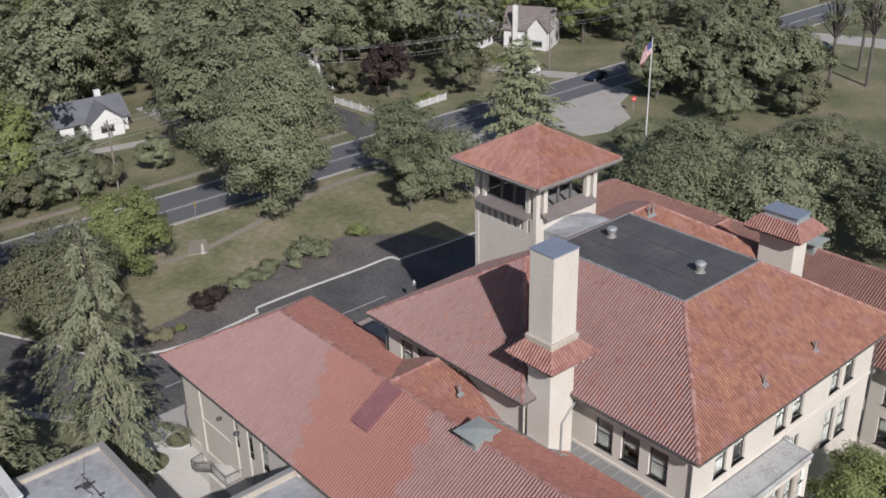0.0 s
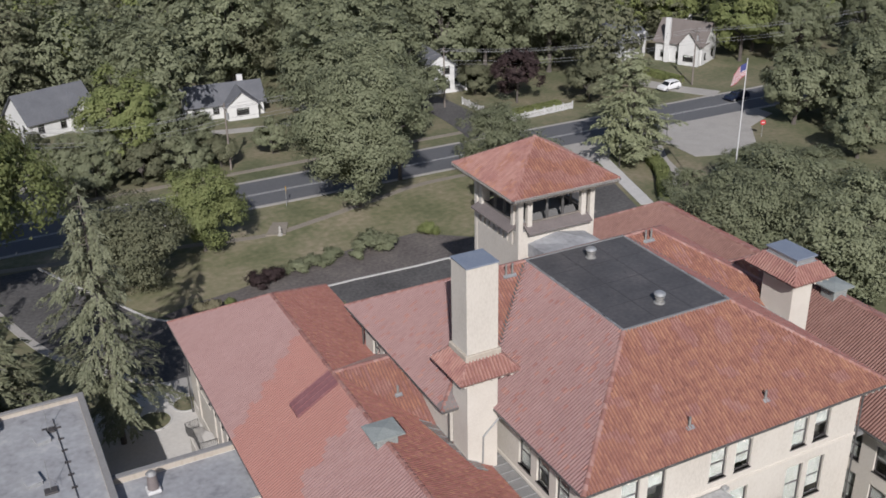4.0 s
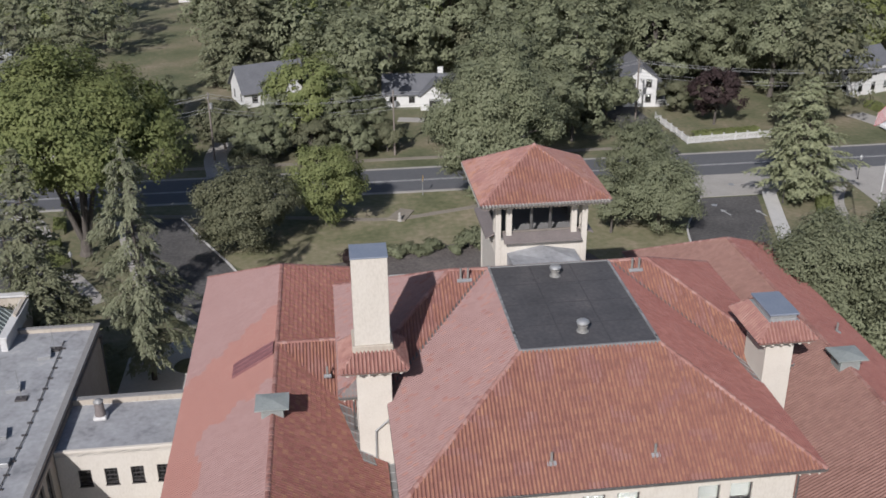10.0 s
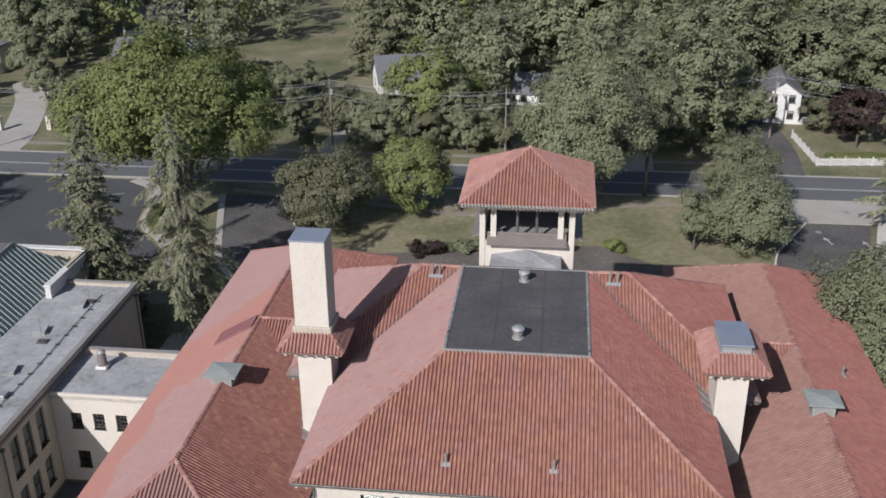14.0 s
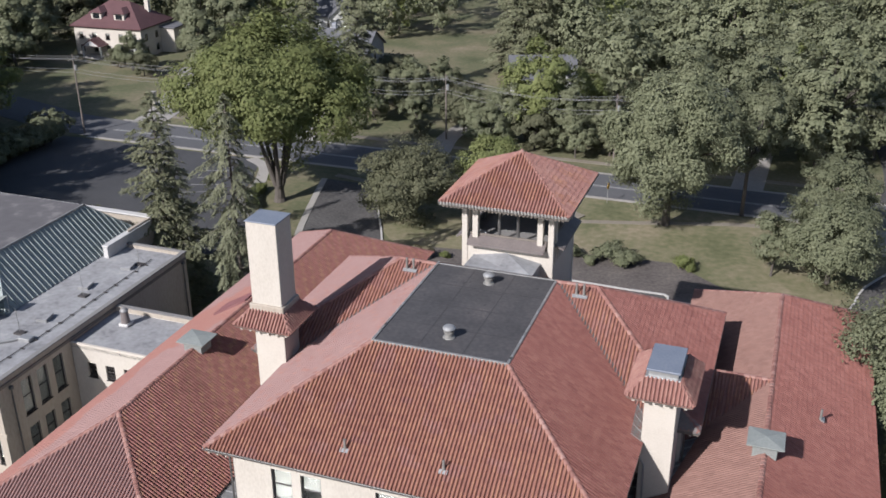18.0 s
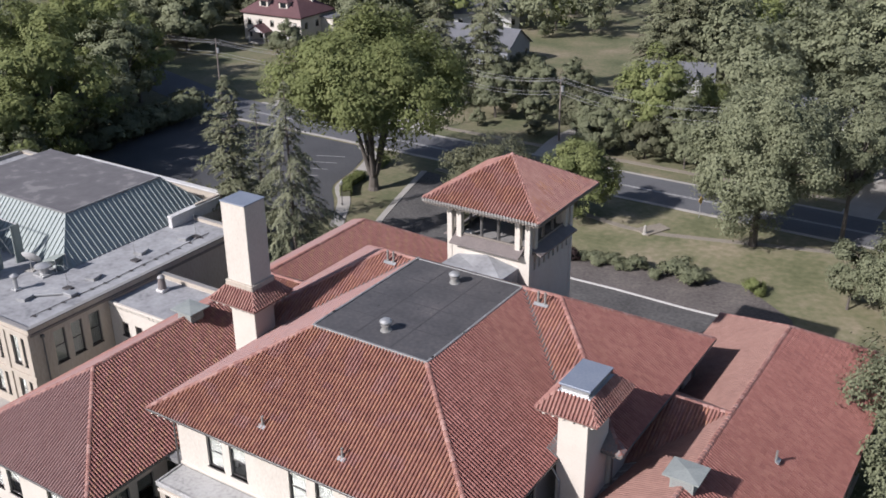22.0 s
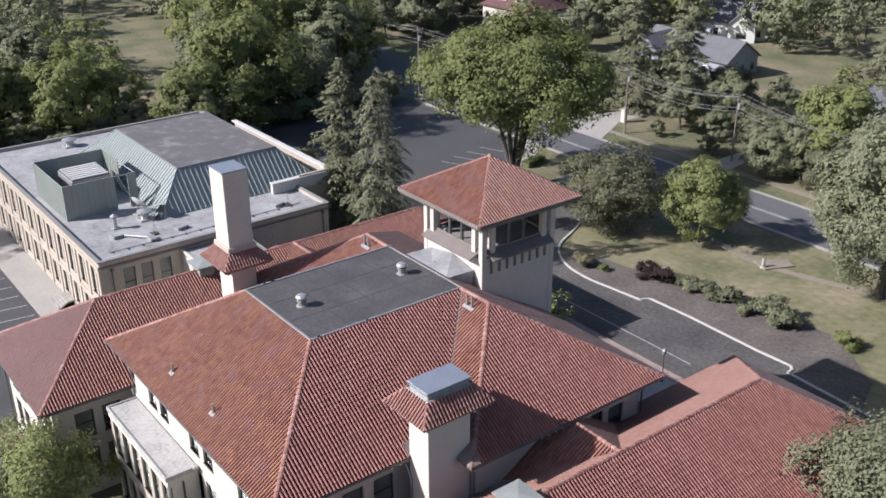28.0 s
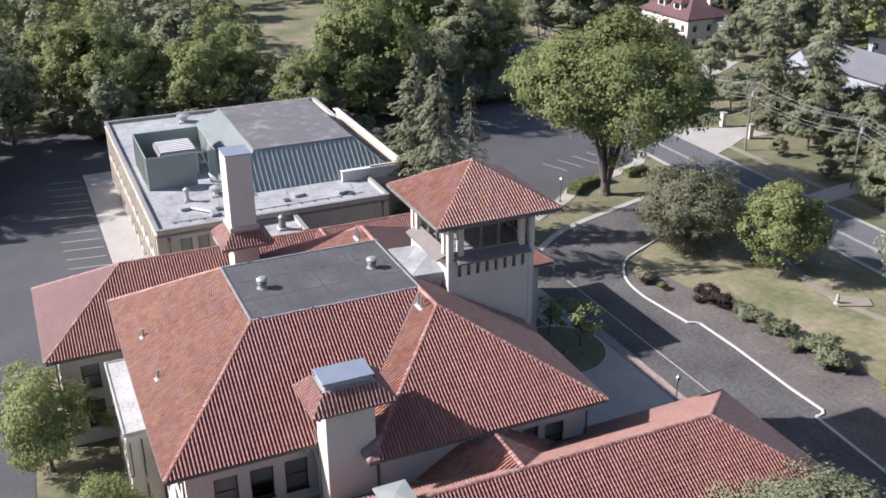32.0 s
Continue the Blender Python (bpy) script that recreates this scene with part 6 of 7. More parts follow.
def broadleaf(label, H, R, base, mat_, seed, lobes=46, leaves=6000, size=0.42, trunk=0.3, fork=None, count=12, name="tree", category="tree", fine=1.9, stems=0):
    """A tree of limbs and leafy lobes. fine: how many more and smaller leaves it carries."""
    rng = np.random.default_rng(seed)
    t = thing(name, label, category)
    p, nrm, c = broad_points(rng, R, base, H, int(lobes * 0.95), int(leaves * fine), 0.34 if fine > 1 else 0.2)
    bm = bmesh.new()
    limbs(bm, rng, 0, c, trunk, fork or base + 0.25 * (H - base), count, stems)
    part("trunk", bm, M_BARK, t)
    under(new("crown", quads_mesh("crown", leaf_mesh(rng, p, nrm, size * (0.95 if H > 13.5 else 1.0) / math.sqrt(fine), 1.1, 0.42), mat_)), t)
    return t


def conifer(label, H, R, base, mat_, seed, levels=26, spread=8, twigs=11, size=0.3, rise=0.1, droop=0.25, hang=0.0, trunk=0.28, sparse=0.0, taper=0.8):
    """A trunk with whorls of branches; each branch carries side twigs dressed with needle sprays."""
    rng = np.random.default_rng(seed)
    t = thing("conifer", label, "tree")
    bm = bmesh.new()
    add_rod(bm, (0, 0, -0.2), (0, 0, H * 0.6), trunk, trunk * 0.5, 9)
    add_rod(bm, (0, 0, H * 0.6), (0, 0, H), trunk * 0.5, 0.03, 7)
    P, N, A = [], [], []
    for i in range(levels):
        f = (i + rng.uniform(-0.25, 0.25)) / (levels - 1)
        f = min(max(f, 0), 1)
        z = base + (H - base - 0.3) * f
        L = R * (1 - f) ** taper * (0.65 + 0.35 * min(1, f * 7)) + 0.3
        k = max(3, int(spread * (1 - 0.4 * f)))
        for j in range(k):
            if rng.random() < sparse:
                continue
            az = 2 * math.pi * (j + rng.uniform(-0.35, 0.35)) / k + i * 2.4
            l = L * rng.uniform(0.45, 1.25) * (0.85 + 0.22 * math.sin(2.3 * i + 1.1 * j))
            d, side = np.array([math.cos(az), math.sin(az), 0]), np.array([-math.sin(az), math.cos(az), 0])
            way = lambda s: d * (s * l) + np.array([0, 0, z + rise * l * s * 1.6 - (droop + rise) * l * s ** 2])
            if l > 0.9:
                add_rod(bm, tuple(way(0)), tuple(way(0.5)), 0.05, 0.03, 4, False)
                add_rod(bm, tuple(way(0.5)), tuple(way(0.97)), 0.03, 0.01, 4, False)
            m = max(3, int(twigs * (0.3 + l / R)))
            for q in range(m):
                s = rng.uniform(0.18, 1.0) ** 0.8
                o = way(s)
                tl = (0.34 * l * (1.12 - s) + 0.28) * rng.uniform(0.6, 1.2)
                w = d * 0.6 + side * rng.choice((-1, 1)) * rng.uniform(0.5, 1.0) * (1 - 0.55 * min(1, hang)) + np.array([0, 0, -0.15 - hang])
                w /= np.linalg.norm(w)
                tl *= 1 + 0.9 * hang
                n = max(3, int(tl / (size * 0.42)))
                u = np.linspace(0.1, 1, n)[:, None]
                P.append(o + w * u * tl + np.array([0, 0, -0.2]) * hang * u ** 2 * tl + rng.normal(size=(n, 3)) * 0.07)
                N.append(np.array([0, 0, 0.9]) + d * (0.25 + 0.6 * hang) + rng.normal(size=(n, 3)) * 0.35)
                A.append(np.repeat(w[None], n, 0))
    part("trunk", bm, M_BARK, t)
    v = leaf_mesh(rng, np.vstack(P), np.vstack(N), size, 1.5, 0.33, np.vstack(A))
    under(new("crown", quads_mesh("crown", v, mat_)), t)
    return t


def put(t, x, y, s=1.0, turn=0.0, sz=None):
    t.matrix_basis = pose(x, y, -0.02, 0, 0, turn) @ Matrix.Diagonal((s, s, sz or s, 1))
    return t


def plant(src, x, y, s=1.0, turn=0.0, sz=None, label=""):
    ob = copy_thing(src, pose(x, y, -0.02, 0, 0, turn))
    ob.matrix_basis = pose(x, y, -0.02, 0, 0, turn) @ Matrix.Diagonal((s, s, sz or s, 1))
    if label:
        tagged(ob, label)
    return ob


# trees close to the building
put(conifer("tall drooping grey-green spruce beside the yard", 24.9, 5.9, 3.4, M_LEAF_SPRUCE, 11, 27, 8, 19, 0.20, 0.22, 0.42, 0.6, 0.28, 0.14, 0.6), -34.4, 25.5)
fir = put(conifer("dark green fir behind the neighbouring building", 24.0, 5.6, 0.4, M_LEAF_FIR, 12, 33, 10, 19, 0.28, 0.25, 0.2, 0.15, 0.28, 0.04, 0.55), -44.0, 26.6)
put(conifer("nearly bare grey conifer", 17.5, 3.4, 3.0, M_LEAF_SPRUCE, 14, 26, 8, 5, 0.22, 0.2, 0.2, 0.3, sparse=0.2), -49.7, 36.8)
put(broadleaf("large spreading tree with several leaning stems and yellow-green crown", 26.0, 13.0, 7.0, M_LEAF_YEL, 21, 120, 30000, 0.60, 0.72, 2.4, 0, stems=7, fine=2.4), -47.0, 56.9)
put(broadleaf("round dense magnolia with dark glossy leaves", 11.6, 7.0, 0.1, M_LEAF_DARK, 22, 120, 16500, 0.32, 0.2, 1.4, 12), -27.3, 56.3)
put(broadleaf("young yellow-green lawn tree", 12.6, 5.2, 0.6, M_LEAF_LIME, 23, 60, 13500, 0.33, 0.18, 3.0, 12), -17.2, 62.0)
oak = put(broadleaf("big spreading green oak by the road", 25.0, 9.0, 0.8, M_LEAF_OAK, 24, 96, 22800, 0.50, 0.5, 7.0, 20, fine=3.2), 5.4, 65.8)
oak_b = put(broadleaf("tall green oak behind the houses beyond the road", 21.0, 7.0, 1.0, M_LEAF_OAK, 25, 70, 14440, 0.42, 0.4, 6.0, 16, fine=0.85), 24.0, 97.0)
put(broadleaf("slim green oak with a bare lower trunk by the road", 20.5, 4.9, 4.6, M_LEAF_OAK, 38, 44, 9000, 0.38, 0.28, 6.0, 14), 14.6, 72.4)
put(broadleaf("small rounded green tree beside the maples", 8.6, 2.8, 0.6, M_LEAF_OAK, 39, 26, 4200, 0.32, 0.14, 2.0, 8), 19.4, 54.2)
maple = put(broadleaf("dense green maple on the lawn", 13.6, 5.4, 0.4, M_LEAF_OAK, 26, 110, 15000, 0.30, 0.25, 3.0, 12), 25.8, 64.2)
put(broadleaf("broad dense green maple on the lawn", 10.8, 6.2, 0.2, M_LEAF_OAK, 27, 120, 16000, 0.30, 0.25, 2.6, 12), 25.6, 54.2)
pine = put(conifer("open pale green pine by the drive", 17.4, 7.8, 1.0, M_LEAF_PINE, 28, 24, 10, 26, 0.27, 0.3, 0.12, 0.1, 0.26, 0.05, 0.5), 48.6, 62.0)
plum = put(broadleaf("dark purple-leaved plum tree in a front garden", 10.5, 5.0, 1.8, M_LEAF_PLUM, 29, 40, 7220, 0.39, 0.2, 3.0, 10, fine=1.2), 49.5, 97.0)
etree = put(broadleaf("broad green tree close to the east wing", 14.0, 7.2, 2.0, M_LEAF_OAK, 30, 80, 14250, 0.36, 0.35, 4.0, 16, fine=1.4), 42.0, 27.0)
etree_b = put(broadleaf("broad green tree among shrubs", 12.5, 6.2, 1.5, M_LEAF_OAK, 31, 54, 11780, 0.36, 0.3, 4.0, 14, fine=1.4), 51.0, 19.0)
for x, y, s, a, z in ((47.0, 36.0, 0.8, 40, 0.62), (57.0, 29.0, 0.9, 120, 0.62), (39.5, 12.0, 0.85, 200, 0.8), (62.0, 14.0, 1.0, 300, 0.62), (65.0, 40.0, 0.8, 10, 0.5), (56.0, 45.0, 0.6, 90, 0.45), (36.5, 36.5, 0.5, 220, 0.42), (72.0, 26.0, 0.9, 60, 0.55), (64.0, -4.0, 1.0, 15, 0.8), (50.0, 2.0, 0.95, 130, 0.85), (36.5, 13.0, 1.0, 175, 1.0), (44.0, 44.0, 0.42, 33, 0.4), (74.0, 10.0, 0.9, 200, 0.7)):
    plant((etree, etree_b)[int(x) % 2], x, y, s, a, z)
put(broadleaf("large feathery green tree leaning over the east wing", 15.6, 7.6, 3.0, M_LEAF_OAK, 36, 84, 26000, 0.27, 0.32, 5.0, 18, fine=1.4), 32.2, 20.5)
stree = put(broadleaf("small yellow-green tree against the south wall", 9.9, 5.4, 1.0, M_LEAF_LIME, 32, 50, 13000, 0.27, 0.16, 3.2, 10), -11.5, -20.5)
plant(stree, 3.6, -17.8, 0.85, 100)
# beyond the road and beside the car park
far_oak = put(broadleaf("tall green oak behind the houses beyond the road", 25.0, 9.4, 0.6, M_LEAF_OAK, 61, 90, 22800, 0.42, 0.5, 7.0, 14, fine=0.75), 11.0, 93.0, 0.85)
far_maple = put(broadleaf("rounded green tree on the far side of the road", 12.6, 5.4, 0.4, M_LEAF_OAK, 62, 50, 11000, 0.40, 0.25, 3.0, 10, fine=0.9), 32.0, 102.5, 0.9, 70)
far_dark = put(broadleaf("rounded dark green tree on the far side of the road", 11.0, 6.0, 0.2, M_LEAF_DARK, 63, 54, 12000, 0.40, 0.25, 2.6, 10, fine=0.85), 45.5, 105.5, 0.6, 10)
far_broad = put(broadleaf("broad green tree on the wooded rise by the road", 14.0, 7.2, 0.3, M_LEAF_OAK, 64, 56, 14250, 0.42, 0.35, 4.0, 12, fine=0.85), 83.0, 63.0, 0.95)
for x, y, s, a in ((112, 92, 0.62, 20), (121, 96, 0.7, 60), (130, 91, 0.66, 140), (139, 97, 0.75, 250), (149, 92, 0.7, 320), (127, 104, 0.8, 10), (-24, 92, 0.42, 110), (-15, 93, 0.5, 10), (-29, 91.5, 0.36, 77), (-9, 94, 0.45, 50), (25, 120, 1.0, 160), (46, 119, 0.95, 200), (57, 122, 1.0, 20), (66, 112, 0.95, 300), (8, 134, 1.0, 250), (21, 130, 1.05, 130), (35, 131, 1.1, 90), (-3, 140, 1.0, 40), (62, 134, 1.0, 10), (80, 128, 1.0, 70), (17, 112, 0.9, 190)):
    plant((far_oak, oak_b)[int(x + y) % 2], x, y, s, a, label="tall green oak behind the houses beyond the road")
for x, y, s, a in ((-76, 93, 0.5, 0), (-74, 101, 0.6, 90), (-112, 113, 0.66, 20), (-107, 110, 0.5, 60), (-117, 115, 0.42, 10), (-140, 98, 0.9, 70), (-136, 106, 1.25, 60), (-146, 104, 1.2, 10), (-104, 126, 0.85, 40), (-150, 112, 1.2, 33), (-94, 112, 0.7, 77), (-142, 112, 1.2, 15), (-102, 138, 1.2, 200), (-146, 122, 1.2, 30), (-143, 134, 1.25, 90), (-131, 143, 1.2, 150), (-114, 143, 1.2, 40)):
    plant((far_maple, far_dark)[int(abs(x)) % 2], x, y, s, a, label="rounded green tree around the big house beyond the road")
for x, y, s, a in ((-50, 97, 0.75, 30), (-46, 105, 0.8, 200), (-53, 112, 0.85, 80), (-69, 110, 0.7, 10), (-44, 116, 0.6, 130), (-72, 120, 0.6, 60), (-26, 88, 0.62, 0), (-19, 90, 0.66, 60), (-12, 88.5, 0.55, 120), (-33, 96, 0.8, 190), (-42, 97, 0.5, 240), (2, 93, 0.5, 300), (61, 91, 0.75, 20), (-22, 95, 0.7, 20), (-7, 91, 0.5, 200), (67, 97, 0.85, 100), (-39, 91, 0.3, 40), (-50, 91, 0.26, 10)):
    plant((far_maple, far_dark)[int(abs(x)) % 2], x, y, s, a, label="rounded green tree on the far side of the road")
for k, (x, y, s, a, z) in enumerate(((95, 61, 1.0, 70, 1.0), (104, 66, 0.8, 140, 0.75), (112, 60, 0.95, 30, 0.95), (118, 68, 0.8, 210, 0.8), (90, 67, 0.9, 330, 0.95), (109, 68.5, 0.7, 20, 0.8), (79, 46, 0.7, 20, 0.6), (86, 54, 0.8, 50, 0.85), (95, 51, 0.9, 130, 0.95), (101, 47, 0.9, 220, 0.9), (92, 41, 0.8, 310, 0.75))):
    plant((far_broad, oak_b, far_maple, oak_b, far_dark, far_broad, far_broad, far_maple, far_broad, far_broad, far_dark)[k], x, y, s, a, z, label="broad green tree on the wooded rise by the road")
bare = put(broadleaf("tall thin tree with mostly bare branches", 22.0, 5.5, 8.0, M_LEAF_OAK, 35, 40, 1500, 0.36, 0.3, 9.0, 36), 110.5, 45.7)
for x, y, s, a in ((115.5, 41.0, 1.05, 100), (124.0, 47.0, 1.0, 200), (58.0, 5.5, 0.62, 50)):
    plant(bare, x, y, s, a)
big_w = put(broadleaf("large yellow-green tree beyond the car park", 21.5, 9.0, 1.5, M_LEAF_YEL, 33, 64, 15200, 0.46, 0.45, 6.0, 16, fine=0.85), -93.0, 38.5, 1.12)
for x, y, s, a in ((-19.6, 95.5, 0.8, 30), (94, 128, 0.8, 200), (104, 99, 0.82, 100), (112, 104, 0.85, 240), (103, 122, 0.8, 30), (-14, 104, 0.5, 150)):
    plant(big_w, x, y, s, a, label="tall yellow-green tree beside a house")
plant(fir, -63.0, 99.0, 1.05, 20, label="tall spruce in a front garden")
plant(fir, -56.5, 105.0, 1.1, 140, label="tall spruce in a front garden")
put(conifer("small blue-grey spruce by the road", 8.8, 2.3, 0.3, M_LEAF_SPRUCE, 13, 22, 8, 9, 0.26, 0.2, 0.2, 0.2, 0.14, 0.04, 0.7), -82.8, 97.0)
for x, y, s, a in ((-31, 139, 1.25, 200), (-36, 137, 1.15, 250), (-27, 142, 0.8, 100), (-24, 146, 0.9, 20)):
    plant(fir, x, y, s, a, label="dark evergreen at the edge of the lawn")
# Trees mostly out of view, added so that the lot lies in their shade.
for x, y, s, a in ((-86, -38, 0.8, 30), (-97, -35, 0.85, 150), (-78, -44, 0.75, 270), (-107, -30, 0.9, 0), (-84, -27, 0.8, 60), (-95, -25, 0.85, 200), (-105, -19, 0.85, 10), (-74, -34, 0.7, 100), (-88, -33, 1.05, 45), (-80, -30, 0.95, 250), (-98, -31, 1.1, 130), (-91, -40, 1.1, 310)):
    plant(oak_b, x, y, s, a, label="tall green oak set mostly out of view to shade the parking lot")
for x, y, s, a in ((-107, 39, 0.95, 0), (-119, 12, 0.95, 200), (-122, 52, 1.0, 300), (-101, 52, 1.0, 40), (-95, 22, 0.42, 140), (-94, 8, 0.45, 240), (-99, -4, 0.6, 340), (-118, -8, 0.95, 80), (-108, 2, 0.8, 160), (-88, 28, 0.82, 10), (-106, 20, 0.7, 30), (-128, 66, 1.0, 0), (-118, 61, 1.1, 20), (-107, 63, 0.95, 75), (-97, 34, 0.9, 200), (-102, 12, 0.85, 60), (-110, -4, 0.95, 280), (-97, 20, 0.6, 130), (-104, 29, 0.42, 300), (-99, 45, 0.95, 120), (-112, 71, 0.8, 260), (-124, 75, 0.95, 15), (-136, 78, 1.0, 200), (-84, 26, 0.6, 90)):
    plant(big_w if (int(x) % 2 == 0 and s > 0.6) else (far_broad, far_maple, oak_b)[int(abs(x) + y) % 3], x, y, s if s > 0.3 else 0.3, a, label="green tree at the edge of the parking lot")


# ---- shrubs ----
def shrub(label, H, R, mat_, seed, leaves=1800, size=0.22):
    return broadleaf(label, H, R, 0.05, mat_, seed, 16, leaves, size, 0.05, 0.3, 6, "shrub", "shrub")


purple = put(shrub("dark purple shrub in the mulch bed", 1.9, 1.5, M_LEAF_PLUM, 41), -14.4, 49.2)
plant(purple, -12.3, 49.9, 1.0, 90)
green = put(shrub("rounded green shrub in the mulch bed", 1.7, 1.3, M_LEAF_OAK, 42), -9.0, 50.6)
for x, y, s, a in ((-7.0, 51.2, 1.0, 30), (-4.2, 51.6, 1.1, 80), (-1.4, 50.6, 0.75, 140), (0.9, 51.9, 1.6, 200), (3.0, 51.4, 1.25, 260), (-10.9, 50.9, 0.7, 10), (-5.6, 50.4, 0.6, 60)):
    plant(green, x, y, s, a)
yel = put(shrub("yellow-green bush on the lawn", 1.9, 1.6, M_LEAF_YEL, 43), 9.6, 53.0)
plume = put(shrub("tuft of tan ornamental grass", 1.5, 0.8, M_LEAF_DRY, 44, 900, 0.26), -22.0, 45.9)
plant(plume, -20.6, 45.6, 1.1, 120)
plant(yel, -18.6, 46.6, 0.5, 40)
for x, y, s, a in ((-12.5, 22.0, 0.9, 0), (-6.0, 22.5, 1.2, 80), (6.5, 22.5, 1.2, 150), (9.0, 26.0, 0.9, 10), (-9.5, 27.0, 1.0, 210), (12.2, 24.0, 0.9, 40), (-11.8, 17.5, 1.2, 300), (11.8, 18.5, 1.1, 100)):
    plant(green, x, y, s, a, label="green shrub in the court before the hall")
sapling = put(broadleaf("thin airy young tree in the round lawn bed", 5.8, 2.7, 1.6, M_LEAF_LIME, 37, 22, 700, 0.3, 0.07, 2.2, 16), -11.2, 30.9)
plant(sapling, -14.4, 29.0, 0.85, 140)
# clipped hedges
def hedge(points, w, h, label, seed):
    rng = np.random.default_rng(seed)
    ln = np.array(smooth_line(points, 0.12))
    n = len(ln) * 40
    k = rng.integers(0, len(ln), n)
    off = rng.normal(size=(n, 2))
    side = rng.uniform(-1, 1, n)
    z = rng.uniform(0.05, 1.0, n)
    top = rng.random(n) < 0.5
    z[top] = 1.0
    side[~top] = np.sign(side[~top])
    d = np.gradient(ln, axis=0)
    d /= np.linalg.norm(d, axis=1)[:, None]
    s = np.stack([-d[:, 1], d[:, 0]], 1)[k]
    p = np.zeros((n, 3))
    p[:, :2] = ln[k] + s * (side * w / 2)[:, None] + off * 0.06
    p[:, 2] = z * h + rng.normal(size=n) * 0.06
    nr = np.zeros((n, 3))
    nr[:, :2] = s * (side * (~top))[:, None]
    nr[:, 2] = top * 1.0 + 0.2
    nr += rng.normal(size=(n, 3)) * 0.4
    t = thing("hedge", label, "hedge")
    under(new("leaves", quads_mesh("leaves", leaf_mesh(rng, p, nr, 0.22), M_LEAF_YEL)), t)
    raw("core", *strip([tuple(q) for q in ln[::4]], w * 0.8, 0.0, h * 0.85), M_LEAF_DARK, t)


hedge([(-48.6, 52.4), (-50.8, 55.5), (-51.6, 60.0)], 1.5, 1.0, "clipped low hedge under the big tree", 51)
hedge([(-51.8, 63.6), (-52.6, 67.6)], 1.4, 0.9, "clipped low hedge by the path", 52)
hedge([(51.2, 60.2), (48.7, 54.6), (44.9, 49.2), (41.0, 43.4)], 2.0, 1.2, "clipped hedge beside a footpath", 53)
hedge([(43.5, 90.5), (55.0, 91.5)], 1.4, 0.9, "low clipped garden hedge behind the fence", 55)
hedge([(80.5, 103.0), (83.0, 92.0)], 1.6, 1.2, "clipped hedge beside a house drive", 56)

# uneven thickets along the edges of the lots
bush = put(broadleaf("thick unclipped green bush at the edge of the lot", 4.6, 3.2, 0.05, M_LEAF_OAK, 71, 30, 3000, 0.36, 0.1, 0.9, 8, "bush", "bush", fine=0.8), -84.5, 33.0)
bush_d = put(broadleaf("thick dark green bush at the edge of the lot", 4.2, 3.0, 0.05, M_LEAF_DARK, 72, 30, 3000, 0.36, 0.1, 0.9, 8, "bush", "bush", fine=0.8), -96.8, 38.0)
_br = random.Random(8)
for line, n in (([(-95.6, 40.0), (-96.4, 70.0)], 17), ([(-83.5, 31.0), (-91.0, 24.0), (-97.0, 12.0), (-103.0, -3.0), (-112.0, -12.0)], 17), ([(-60.0, 35.5), (-72.0, 33.5), (-84.0, 31.5)], 6), ([(-86.0, 27.0), (-93.0, 14.0), (-97.0, 0.0)], 8)):
    ln = smooth_line(line, 0.5)
    for k in range(n):
        x, y = ln[int((k + 0.5) / n * (len(ln) - 1))]
        plant(_br.choice((bush, bush_d, bush)), x + _br.uniform(-1, 1), y + _br.uniform(-1, 1), _br.uniform(0.75, 1.25), _br.uniform(0, 360))
